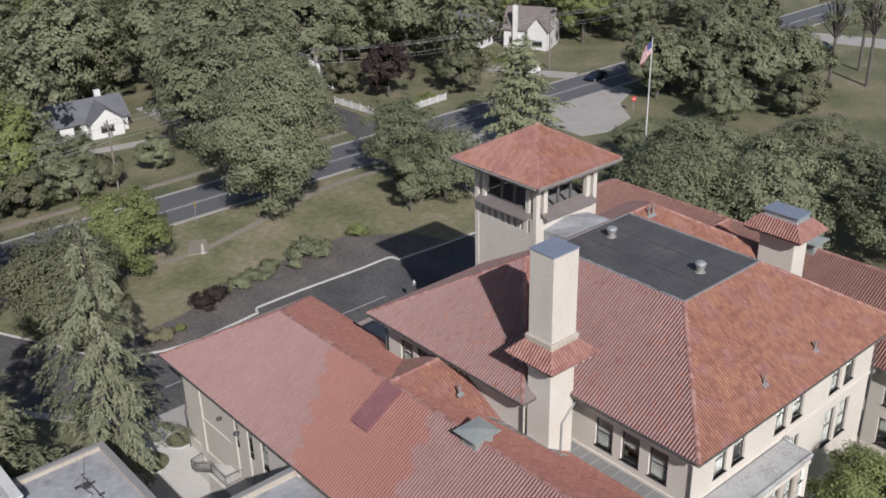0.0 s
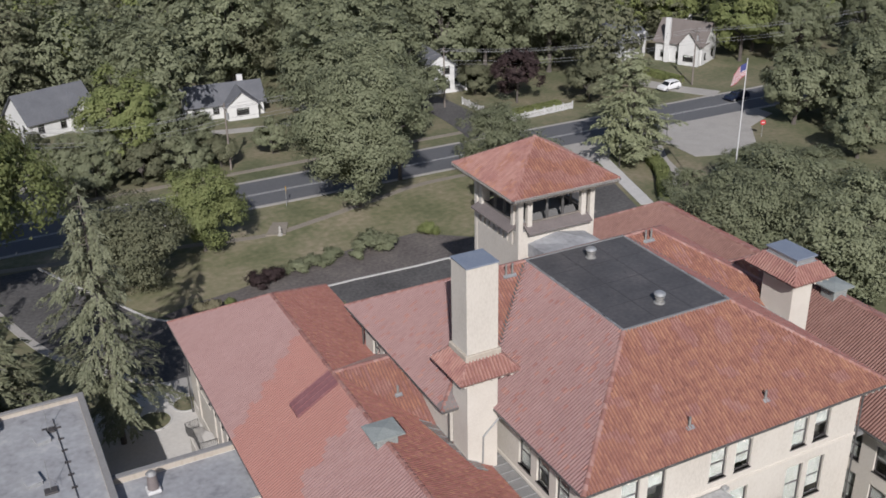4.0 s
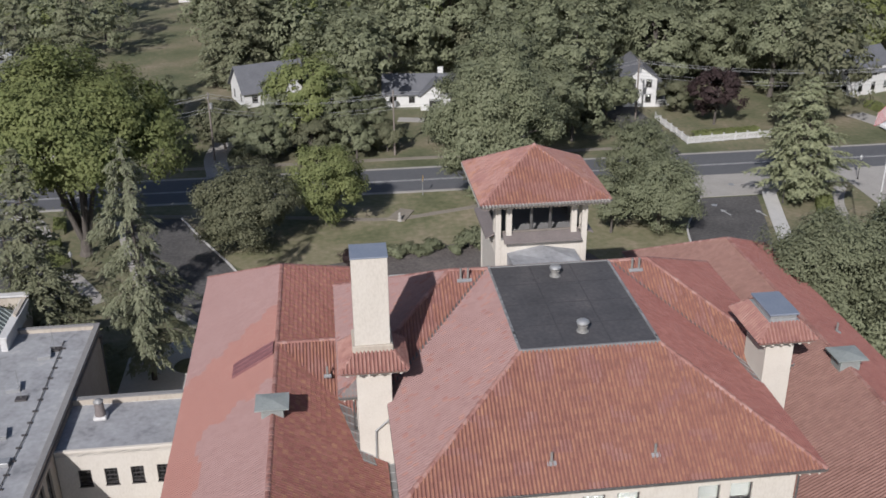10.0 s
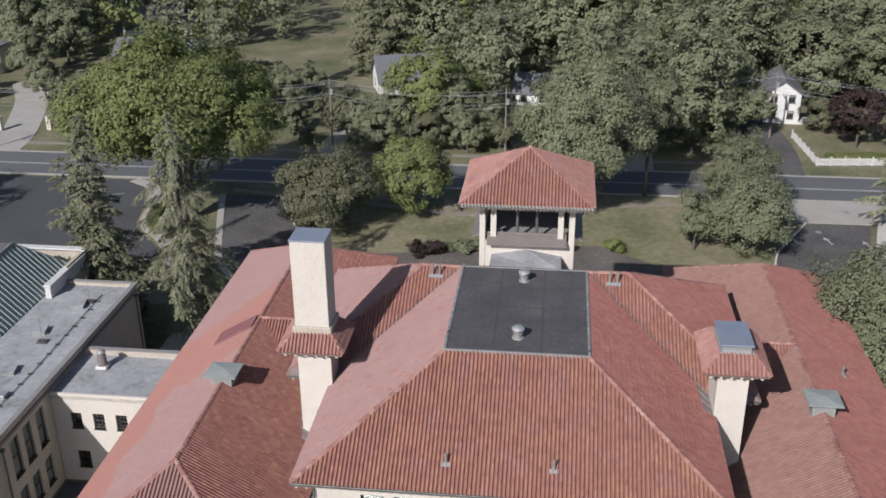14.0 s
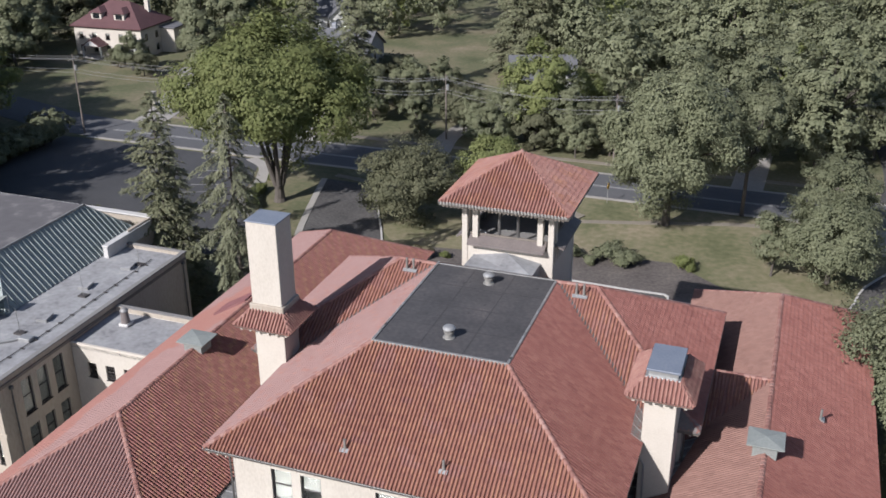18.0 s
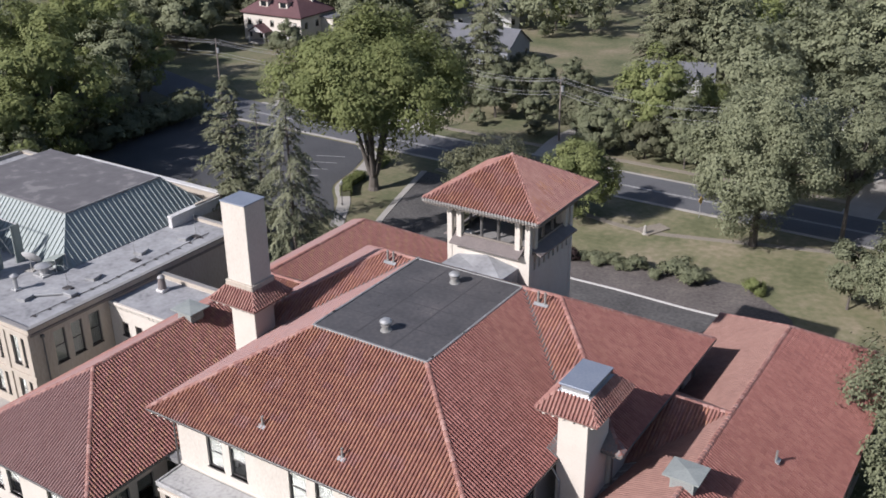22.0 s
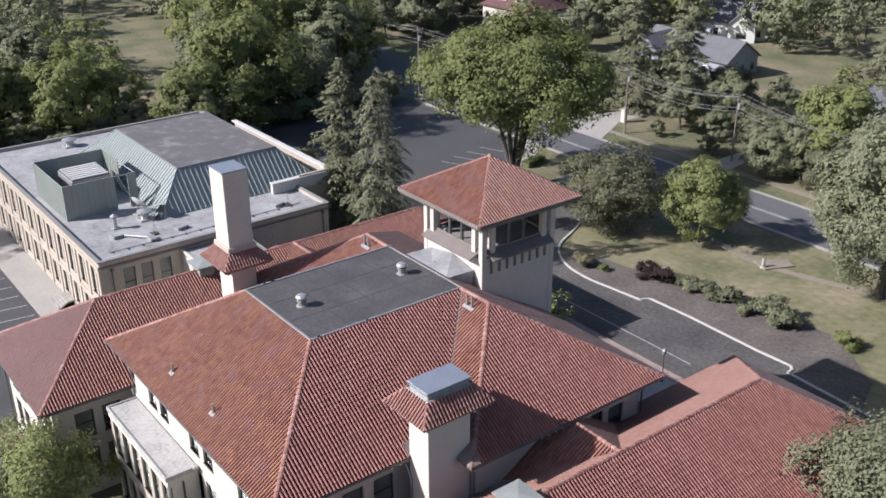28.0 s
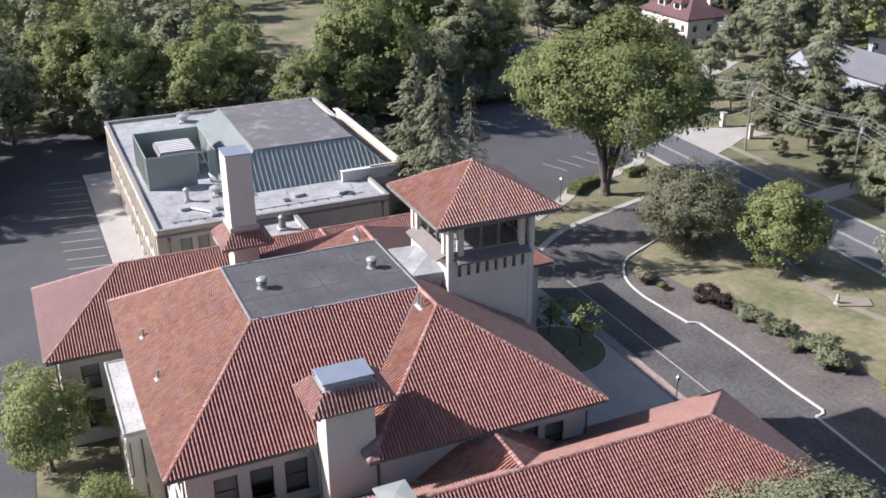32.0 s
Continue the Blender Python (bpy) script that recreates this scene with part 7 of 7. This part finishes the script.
# ---- far woods: one sheet of many crowns ----
def far_woods():
    rng = np.random.default_rng(77)
    kinds = []
    for seed, H, R, base in ((1, 17, 7.0, 0.3), (2, 20, 8.0, 0.6), (3, 14, 6.0, 0.2), (4, 18, 6.5, 0.3)):
        r2 = np.random.default_rng(seed)
        p, nr, _ = broad_points(r2, R, base, H, 40, 2700, 0.22)
        q, nq, _ = broad_points(r2, R, base, H, 40, 1100, 0.22)
        kinds.append((leaf_mesh(r2, p, nr, 0.54).reshape(-1, 3, 3), leaf_mesh(r2, q, nq, 0.88).reshape(-1, 3, 3)))
    keep = [(-60, 15, 84, 112), (-10, 18, 104, 128), (-38, -16, 112, 136), (28, 64, 84, 118), (74, 108, 84, 120), (-96, -50, 84, 158), (-152, -104, 92, 140), (-97, 400, -90, 88)]
    spots = []
    for _ in range(16000):
        a, rr = rng.uniform(-0.25, math.pi + 0.55), math.sqrt(rng.uniform(0, 1)) * 275
        x, y = rr * math.cos(a), rr * math.sin(a) + 20
        if y > 215 or x < -235 or x > 160 or y < -32:
            continue
        if y < 88 and not (x < -112 or x > 118):
            continue
        if any(k0 <= x <= k1 and k2 <= y <= k3 for k0, k1, k2, k3 in keep[:-1]):
            continue
        if -132 < x < -88 and 86 < y < 142:
            continue
        if x < -95 and abs(y - 78 + (x + 100) * 0.27) < 9:
            continue
        if (66 < y < 90 and x > -95) or (118 < x < 172 and 10 < y < 105):
            continue
        lawn = -38 - (y - 95) * 0.2
        if 95 < y < 300 and abs(x - lawn) < 9 + (y - 95) * 0.03:
            continue
        if x < -104 and y < 66 and abs(x + 112 + (50 - y) * 0.5) < 7:
            continue
        if -210 < x < -108 and -18 < y - 41 + (x + 128) * 0.2 < 8:
            continue
        if any((x - u) ** 2 + (y - v) ** 2 < ((8.6 if x < -90 and y < 90 else 7.5) + 0.008 * rr) ** 2 for u, v in spots):
            continue
        spots.append((x, y))
    sets = {0: [], 1: [], 2: []}
    for x, y in spots:
        s, a = rng.uniform(0.75, 1.15), rng.uniform(0, 6.28)
        k = kinds[rng.integers(0, 4)][0 if math.hypot(x, y - 30) < 150 else 1]
        c, sn = math.cos(a), math.sin(a)
        q = k @ np.array([[c, sn, 0], [-sn, c, 0], [0, 0, 1]]) * s + np.array([x, y, ground_height(x, y - 40)])
        sets[int(rng.choice(3, p=(0.66, 0.16, 0.18) if x > -90 else (0.6, 0.22, 0.18)))].append(q.reshape(-1, 3))
    for k, m, lab in ((0, M_LEAF_OAK, "green"), (1, M_LEAF_DARK, "dark green"), (2, M_LEAF_YEL, "yellowing")):
        ob = new("far_woods", quads_mesh("far_woods", np.vstack(sets[k]), m))
        tagged(ob, "distant " + lab + " treetops among the houses", "woods", kind="stuff")
    v, f = [], []
    for x, y in spots[::2]:
        b0 = len(v)
        for z, r in ((-0.2, 0.3), (5.5, 0.16)):
            v += [(x + r * math.cos(w), y + r * math.sin(w), z + ground_height(x, y - 40)) for w in (0, 1.57, 3.14, 4.71)]
        f += [(b0 + i, b0 + (i + 1) % 4, b0 + 4 + (i + 1) % 4, b0 + 4 + i) for i in range(4)]
    tagged(raw("far_trunks", v, f, M_BARK), "bare lower trunks of the distant trees", "woods", kind="stuff")


far_woods()

# ---- houses beyond the road ----
def gable_house(x, y, turn, w, d, h, rise, label, wall=M_SIDING, roof=M_SHINGLE, storeys=1, hip=False, chim=None, wing_=None, porch=False):
    """A house with its long side along local x; front to local -y."""
    t = thing("house", label, "house", at=(x, y, 0), turn=turn)
    wins = []
    n = max(2, int(w / 3.2))
    for s in range(storeys):
        wins += [((k + 0.5) * w / n, 0.9 + 2.8 * s, 1.1, 1.4) for k in range(n)]
    corners = [(-w / 2, -d / 2), (w / 2, -d / 2), (w / 2, d / 2), (-w / 2, d / 2)]
    for k in range(4):
        a, b = corners[k], corners[(k + 1) % 4]
        L = w if k % 2 == 0 else d
        m = max(2, int(L / 3.2))
        ws = [((q + 0.5) * L / m, 0.9 + 2.8 * s, 1.1, 1.4) for q in range(m) for s in range(storeys)]
        wall_mesh("wall", a, b, 0, h, 0.2, [(u - ww / 2, u + ww / 2, z, z + hh) for u, z, ww, hh in ws], wall, t)
        for u, z, ww, hh in ws:
            window_at(t, a, b, u, z, ww, hh, "sash", 0.05, 0.3)
    o, e = 0.5, 0.12
    if hip:
        r = min(w, d) / 2
        A = [(-w / 2 - o, -d / 2 - o, h), (w / 2 + o, -d / 2 - o, h), (w / 2 + o, d / 2 + o, h), (-w / 2 - o, d / 2 + o, h)]
        P, Q = (-w / 2 + r, 0, h + rise), (w / 2 - r, 0, h + rise)
        raw("roof", A + [P, Q], [(0, 1, 5, 4), (1, 2, 5), (2, 3, 4, 5), (3, 0, 4), (3, 2, 1, 0)], roof, t)
    else:
        v = [(-w / 2 - o, -d / 2 - o, h - 0.25), (w / 2 + o, -d / 2 - o, h - 0.25), (w / 2 + o, 0, h + rise), (-w / 2 - o, 0, h + rise), (-w / 2 - o, d / 2 + o, h - 0.25), (w / 2 + o, d / 2 + o, h - 0.25)]
        v += [(p[0], p[1], p[2] - e * 1.5) for p in v]
        raw("roof", v, [(0, 1, 2, 3), (3, 2, 5, 4), (7, 6, 9, 8), (8, 9, 10, 11), (0, 6, 7, 1), (4, 5, 11, 10), (0, 3, 9, 6), (3, 4, 10, 9), (2, 1, 7, 8), (5, 2, 8, 11)], roof, t)
        for sx in (-1, 1):
            raw("gable_wall", [(sx * w / 2, -d / 2, h), (sx * w / 2, d / 2, h), (sx * w / 2, 0, h + rise - 0.2), (sx * (w / 2 - 0.2), -d / 2, h), (sx * (w / 2 - 0.2), d / 2, h), (sx * (w / 2 - 0.2), 0, h + rise - 0.2)], [(0, 1, 2), (3, 5, 4), (0, 2, 5, 3), (1, 4, 5, 2)], wall, t)
    if chim:
        part("chimney", boxes((chim[0] - 0.5, chim[1] - 0.4, 0.0, chim[0] + 0.5, chim[1] + 0.4, h + rise + 0.9), bevel=0.03), wall if chim[2] else M_BRICK, t)
    if wing_:
        wx, ww, wd, wr = wing_
        y0 = -d / 2 - wd
        fw = [(ww / 2, 0.9, 2.2, 1.2)]
        wall_mesh("wall", (wx - ww / 2, y0), (wx + ww / 2, y0), 0, h, 0.2, [(u - a / 2, u + a / 2, z, z + b) for u, z, a, b in fw], wall, t)
        for u, z, a, b in fw:
            window_at(t, (wx - ww / 2, y0), (wx + ww / 2, y0), u, z, a, b, "sash", 0.05, 0.3)
        wall_mesh("wall", (wx + ww / 2, y0), (wx + ww / 2, -d / 2), 0, h, 0.2, [], wall, t)
        wall_mesh("wall", (wx - ww / 2, -d / 2), (wx - ww / 2, y0), 0, h, 0.2, [], wall, t)
        v = [(wx - ww / 2 - 0.4, y0 - 0.4, h - 0.2), (wx, y0 - 0.4, h + wr), (wx + ww / 2 + 0.4, y0 - 0.4, h - 0.2), (wx - ww / 2 - 0.4, 0, h - 0.2), (wx, 0, h + wr), (wx + ww / 2 + 0.4, 0, h - 0.2)]
        v += [(p[0], p[1], p[2] - 0.18) for p in v]
        raw("roof", v, [(0, 1, 4, 3), (1, 2, 5, 4), (6, 9, 10, 7), (7, 10, 11, 8), (0, 6, 7, 1), (1, 7, 8, 2), (0, 3, 9, 6), (2, 8, 11, 5)], roof, t)
        raw("gable_wall", [(wx - ww / 2, y0, h), (wx + ww / 2, y0, h), (wx, y0, h + wr - 0.15), (wx - ww / 2, y0 + 0.2, h), (wx + ww / 2, y0 + 0.2, h), (wx, y0 + 0.2, h + wr - 0.15)], [(0, 1, 2), (3, 5, 4), (0, 2, 5, 3), (1, 4, 5, 2)], wall, t)
    if porch:
        part("porch_roof", boxes((-w / 2, -d / 2 - 2.6, 2.7, w / 2, -d / 2, 2.95), bevel=0.03), roof, t)
        for k in range(4):
            part("porch_post", boxes((-w / 2 + 0.15 + k * (w - 0.5) / 3, -d / 2 - 2.5, 0, -w / 2 + 0.35 + k * (w - 0.5) / 3, -d / 2 - 2.3, 2.7)), M_WHITE, t)
        part("porch_floor", boxes((-w / 2, -d / 2 - 2.6, 0, w / 2, -d / 2, 0.4)), M_WHITE, t)
    return t


gable_house(1.2, 118.6, -6, 13.4, 7.2, 2.8, 2.6, "white cottage with grey shingle roof and front gable", wing_=(2.6, 5.4, 2.2, 2.3), chim=(3.6, 0.8, True))
gable_house(-27.0, 125.0, 20, 12.0, 8.5, 3.0, 4.0, "small white house with steep grey roof", wing_=(3.0, 3.6, 1.2, 3.0))
gable_house(40.6, 114.5, 84, 11.0, 5.8, 5.4, 2.2, "white two-storey house with a front gable and white porch", storeys=2, porch=True)
gable_house(95.5, 106.0, -62, 10.0, 7.6, 4.2, 3.9, "white house with brown gabled roof and outside chimney", roof=M_SHINGLE_B, storeys=1, chim=(-2.4, -4.1, True), wing_=(2.6, 4.2, 1.2, 2.8))
gable_house(84.0, 115.0, 20, 10.0, 9.0, 4.6, 3.4, "white two-storey house among trees", storeys=2)
gable_house(-77.0, 134.0, 2, 22.0, 10.5, 3.7, 3.4, "long blue-grey house with grey roof", wall=M_SIDING_B, wing_=(-7.0, 7.4, 3.6, 3.2), chim=(1.5, 1.0, True))
red_house = gable_house(-124.6, 128.0, 2, 17.0, 12.0, 6.6, 4.6, "large white house with maroon hipped roof and dormers", wall=M_STUCCO_W, roof=M_SHINGLE_R, storeys=2, hip=True, chim=(5.6, 2.0, True))
part("eave_board", boxes((-9.05, -6.55, 6.3, 9.05, -6.3, 6.62), (-9.05, 6.3, 6.3, 9.05, 6.55, 6.62), (8.8, -6.3, 6.3, 9.05, 6.3, 6.62), (-9.05, -6.3, 6.3, -8.8, 6.3, 6.62), bevel=0.02), M_SHINGLE_R, red_house)
part("rear_wing", boxes((8.5, 1.5, 0, 12.0, 7.5, 5.4), bevel=0.03), M_STUCCO_W, red_house)
part("rear_wing_roof", boxes((8.4, 1.1, 5.4, 12.5, 7.9, 5.7), bevel=0.03), M_SHINGLE, red_house)
raw("porch_gable", [(-5.0, -9.0, 2.7), (0.0, -9.0, 2.7), (-2.5, -9.0, 4.3), (-5.0, -6.0, 2.7), (0.0, -6.0, 2.7), (-2.5, -6.0, 4.3)], [(0, 1, 2), (1, 4, 5, 2), (0, 2, 5, 3), (0, 3, 4, 1)], M_SHINGLE_R, red_house)
raw("porch_pediment", [(-4.4, -9.05, 2.8), (-0.6, -9.05, 2.8), (-2.5, -9.05, 4.0), (-4.4, -9.0, 2.8), (-0.6, -9.0, 2.8), (-2.5, -9.0, 4.0)], [(0, 1, 2), (0, 3, 4, 1), (1, 4, 5, 2), (2, 5, 3, 0)], M_WHITE, red_house)
for x in (-4.7, -0.3):
    part("porch_post", boxes((x - 0.14, -8.9, 0, x + 0.14, -8.62, 2.75)), M_WHITE, red_house)
part("porch_floor", boxes((-5.0, -9.0, 0, 0.0, -6.0, 0.4)), M_CONCRETE, red_house)
part("bay", boxes((3.6, -7.4, 0, 7.6, -6.0, 2.7), bevel=0.03), M_WHITE, red_house)
part("bay_roof", boxes((3.3, -7.8, 2.7, 7.9, -6.0, 2.95), bevel=0.03), M_SHINGLE_R, red_house)
part("bay_window", boxes((4.0, -7.46, 0.9, 5.4, -7.38, 2.2), (5.8, -7.46, 0.9, 7.2, -7.38, 2.2)), M_CARGLASS, red_house)
for x in (-3.2, 2.6):
    part("dormer", boxes((x - 1.3, -4.7, 7.6, x + 1.3, -1.4, 9.3), bevel=0.03), M_STUCCO_W, red_house)
    raw("dormer_roof", [(x - 1.7, -5.1, 9.25), (x + 1.7, -5.1, 9.25), (x + 1.7, -0.9, 9.25), (x - 1.7, -0.9, 9.25), (x, -3.4, 10.3), (x, -0.9, 10.3)], [(0, 1, 4), (1, 2, 5, 4), (3, 0, 4, 5), (2, 3, 5), (3, 2, 1, 0)], M_SHINGLE_R, red_house)
    part("dormer_window", boxes((x - 0.8, -4.75, 8.0, x + 0.8, -4.68, 9.0)), M_CARGLASS, red_house)
gable_house(-49.0, 233.0, 8, 15.0, 8.0, 2.9, 2.6, "low white house at the far end of the long lawn")
gable_house(46.5, 125.0, 10, 6.5, 7.0, 2.6, 1.8, "small white garage behind the trees")
gable_house(116.0, 140.0, -30, 14.0, 9.0, 5.0, 4.0, "white house with grey roof behind trees", storeys=1)
gable_house(-92.0, 165.0, 30, 16.0, 10.0, 4.0, 4.0, "grey-roofed house in the trees", wing_=(3.0, 6.0, 3.0, 3.0))


# ---- fence, poles and wires ----
def picket_fence(a, b, label):
    t = thing("fence", label, "fence", "white fences")
    a, b = Vector((*a, 0)), Vector((*b, 0))
    d = (b - a).normalized()
    L, turn = (b - a).length, math.atan2((b - a).y, (b - a).x)
    m = Matrix.Translation(a) @ Matrix.Rotation(turn, 4, "Z")
    n = round(L / 2.2)
    post = None
    for k in range(n + 1):
        ob = part("post", boxes((k * L / n - 0.08, -0.08, 0, k * L / n + 0.08, 0.08, 1.35), (k * L / n - 0.11, -0.11, 1.35, k * L / n + 0.11, 0.11, 1.43)), M_WHITE, t)
        ob.matrix_basis = m
    for z in (0.25, 1.05):
        ob = part("rail", boxes((0, -0.03, z, L, 0.03, z + 0.12)), M_WHITE, t)
        ob.matrix_basis = m
    one = None
    for k in range(int(L / 0.16)):
        if one is None:
            one = boxes((-0.055, -0.05, 0.08, 0.055, -0.03, 1.2))
            me = bpy.data.meshes.new("picket")
            one.to_mesh(me)
            me.materials.append(M_WHITE)
        ob = under(new("picket", me), t)
        ob.matrix_basis = m @ Matrix.Translation((0.08 + 0.16 * k, 0, 0))


picket_fence((41.4, 87.4), (56.0, 88.8), "white picket fence along the far pavement")
picket_fence((41.4, 87.4), (40.4, 101.0), "white picket fence beside a house drive")


def utility_pole(x, y, h, label="weathered wooden utility pole with crossarm", arm=0):
    t = thing("utility_pole", label, "utility pole", "utility poles", at=(x, y, 0), turn=arm)
    part("pole", rods(((0, 0, -0.2), (0, 0, h), 0.17, 0.11)), M_POLE, t)
    part("crossarm", boxes((-0.06, -1.2, h - 0.9, 0.06, 1.2, h - 0.75)), M_POLE, t)
    for k in (-1.1, -0.4, 0.4, 1.1):
        part("insulator", rods(((0, k, h - 0.75), (0, k, h - 0.55), 0.05)), M_GALV, t)
    part("transformer", rods(((0.32, 0, h - 2.6), (0.32, 0, h - 1.7), 0.24)), M_GALV, t)
    return Vector((x, y, h))


POLES = [utility_pole(-160, 87, 11.5), utility_pole(-93.6, 73.9, 13.5), utility_pole(-54.3, 88.0, 11.5), utility_pole(-34.2, 90.5, 11.0), utility_pole(-6.0, 89.0, 10.5), utility_pole(36.8, 101.0, 11.0), utility_pole(84.0, 90.0, 11.0), utility_pole(150.0, 92.0, 11.0)]


def wire(a, b, sag=0.9, r=0.022):
    c = bpy.data.curves.new("wire", "CURVE")
    c.dimensions, c.bevel_depth, c.bevel_resolution = "3D", r, 1
    s = c.splines.new("POLY")
    s.points.add(14)
    for k in range(15):
        u = k / 14
        p = a.lerp(b, u) - Vector((0, 0, sag * 4 * u * (1 - u)))
        s.points[k].co = (*p, 1)
    c.materials.append(M_CABLE)
    return c


for p, q in zip(POLES, POLES[1:]):
    t = thing("overhead_wires", "sagging overhead wires strung between poles", "wires", "overhead wires")
    for off, dz in ((-1.1, -0.55), (-0.4, -0.55), (1.1, -0.55), (0.0, -2.4), (0.1, -3.0)):
        o = Vector((0, off, dz))
        under(new("wire", wire(p + o, q + o, 0.9 + 0.02 * (q - p).length / 2)), t)

# ---- flag pole, signs, lamps ----
fp = thing("flag_pole", "tall pale flag pole with a small striped flag", "flag pole", at=(43.8, 35.0, 0))
part("pole", rods(((0, 0, 0), (0, 0, 22.2), 0.12, 0.06)), M_WHITE, fp)
part("ball", lathe([(0.02, 22.15), (0.12, 22.25), (0.12, 22.35), (0.02, 22.45)], 10), M_GALV, fp)
_fv, _ff, _fs = [], [], []
for i in range(11):
    for j in range(14):
        u, v = i / 10, j / 13
        drop = 1.1 * u ** 1.3
        _fv.append((-2.6 * u * 0.85, 0.3 * math.sin(5 * u + 1.5 * v) * u, 21.9 - drop - 1.6 * v))
for i in range(10):
    for j in range(13):
        _ff.append((i * 14 + j, i * 14 + j + 1, i * 14 + 15 + j, i * 14 + 14 + j))
        _fs.append(2 if (i < 4 and j < 7) else j % 2)
raw("flag", _fv, _ff, [M_FLAGRED, M_WHITE, M_FLAGBLUE], fp, "hanging red, white and blue striped flag", slots=_fs)
st = thing("stop_sign", "red octagonal road sign on a thin post", "road sign", at=(73.6, 60.6, 0), turn=-30)
part("post", rods(((0, 0, 0), (0, 0, 2.2), 0.04)), M_GALV, st)
part("plate", rods(((0, -0.03, 2.45), (0, -0.06, 2.45), 0.45), seg=8), M_SIGNRED, st)
part("bars", boxes((-0.26, -0.075, 2.38, 0.26, -0.065, 2.52)), M_WHITE, st)
ys = thing("warning_sign", "yellow diamond road sign on a post", "road sign", at=(-3.4, 71.0, 0), turn=78)
part("post", rods(((0, 0, 0), (0, 0, 2.3), 0.04)), M_GALV, ys)
_bm = boxes((-0.4, -0.07, -0.4, 0.4, -0.04, 0.4))
bmesh.ops.rotate(_bm, cent=(0, 0, 0), matrix=Matrix.Rotation(radians(45), 3, "Y"), verts=_bm.verts)
bmesh.ops.translate(_bm, vec=(0, 0, 2.5), verts=_bm.verts)
part("plate", _bm, M_SIGNYEL, ys)
for x, y in ((45.6, 60.8), (60.3, 68.0), (-47.0, 49.5), (2.4, 32.9)):
    lp = thing("lamp_post", "slim dark lamp post with a lantern head", "street lamp", "lamp posts", at=(x, y, 0))
    part("post", lathe([(0.14, 0), (0.12, 0.3), (0.06, 0.5), (0.05, 3.0)], 10), M_TRIM, lp)
    part("lantern", lathe([(0.08, 3.0), (0.18, 3.1), (0.22, 3.45), (0.1, 3.6), (0.03, 3.75)], 8), M_GALV, lp)
orn = thing("garden_ornament", "pale stone garden ornament on the lawn", "ornament", at=(-7.4, 62.0, 0))
part("figure", lathe([(0.38, 0), (0.36, 0.15), (0.2, 0.25), (0.24, 0.6), (0.16, 0.85), (0.2, 1.0), (0.12, 1.2), (0.04, 1.28)], 12), M_CONCRETE, orn)
tagged(part("stone_slab", slab_poly([(-9.2, 62.6), (-6.8, 61.6), (-5.2, 65.2), (-7.0, 66.2)], -0.05, 0.16), M_DUST, None), "flat pale stone slab in the lawn", "stone slab")


# ---- parked cars ----
def car(x, y, turn, paint, label, tall=1.7, L=4.6):
    t = thing("car", label, "car", "parked cars", at=(x, y, 0.03), turn=turn)
    w = 0.92
    prof = [(-L / 2, 0.35), (-L / 2, 0.85), (-L / 2 + 0.25, 0.95), (-L / 2 + 1.05, 1.02), (-L / 2 + 1.7, tall), (L / 2 - 0.7, tall), (L / 2 - 0.12, 1.0), (L / 2, 0.9), (L / 2, 0.35)]
    v, f = [], []
    for s, q in ((-1, 1.0), (1, 1.0)):
        for px, pz in prof:
            v.append((px, s * w * (0.82 if pz > 1.3 else 1.0), pz))
    n = len(prof)
    for k in range(n):
        f.append((k, (k + 1) % n, n + (k + 1) % n, n + k))
    f += [tuple(range(n))[::-1], tuple(range(n, 2 * n))]
    bm = bmesh.new()
    vs = [bm.verts.new(p) for p in v]
    for q in f:
        bm.faces.new([vs[i] for i in q])
    bmesh.ops.recalc_face_normals(bm, faces=bm.faces)
    bmesh.ops.bevel(bm, geom=list(bm.edges), offset=0.06, segments=2, affect="EDGES")
    part("body", bm, paint, t)
    z0, z1 = 1.08, tall - 0.1
    for s in (-1, 1):
        raw("side_window", [(-L / 2 + 1.3, s * 0.905, z0), (L / 2 - 0.45, s * 0.905, z0), (L / 2 - 0.8, s * 0.80, z1), (-L / 2 + 1.75, s * 0.80, z1)], [(0, 1, 2, 3)], M_CARGLASS, t)
    raw("windscreen", [(-L / 2 + 1.08, -0.8, z0), (-L / 2 + 1.08, 0.8, z0), (-L / 2 + 1.60, 0.7, z1 + 0.02), (-L / 2 + 1.60, -0.7, z1 + 0.02)], [(0, 1, 2, 3)], M_CARGLASS, t)
    raw("rear_window", [(L / 2 - 0.16, -0.78, z0), (L / 2 - 0.16, 0.78, z0), (L / 2 - 0.58, 0.7, z1), (L / 2 - 0.58, -0.7, z1)], [(0, 1, 2, 3)], M_CARGLASS, t)
    for px in (-L / 2 + 0.85, L / 2 - 0.85):
        for s in (-1, 1):
            wh = part("wheel", rods(((px, s * 0.72, 0.33), (px, s * 0.94, 0.33), 0.33), seg=16), M_TYRE, t)
            part("rim", rods(((px, s * 0.93, 0.33), (px, s * 0.955, 0.33), 0.2), seg=12), M_GALV, wh)
    return t


car(78.2, 89.6, 8, M_CARWHITE, "white family car parked on a house drive")
car(15.8, 121.0, 95, M_CARBLACK, "black car parked beside the white cottage")
car(84.5, 78.4, 4, M_CARNAVY, "dark blue car standing on the road", 1.5, 4.7)
car(133.0, 60.0, 90, M_CARBLACK, "dark car in a side street")
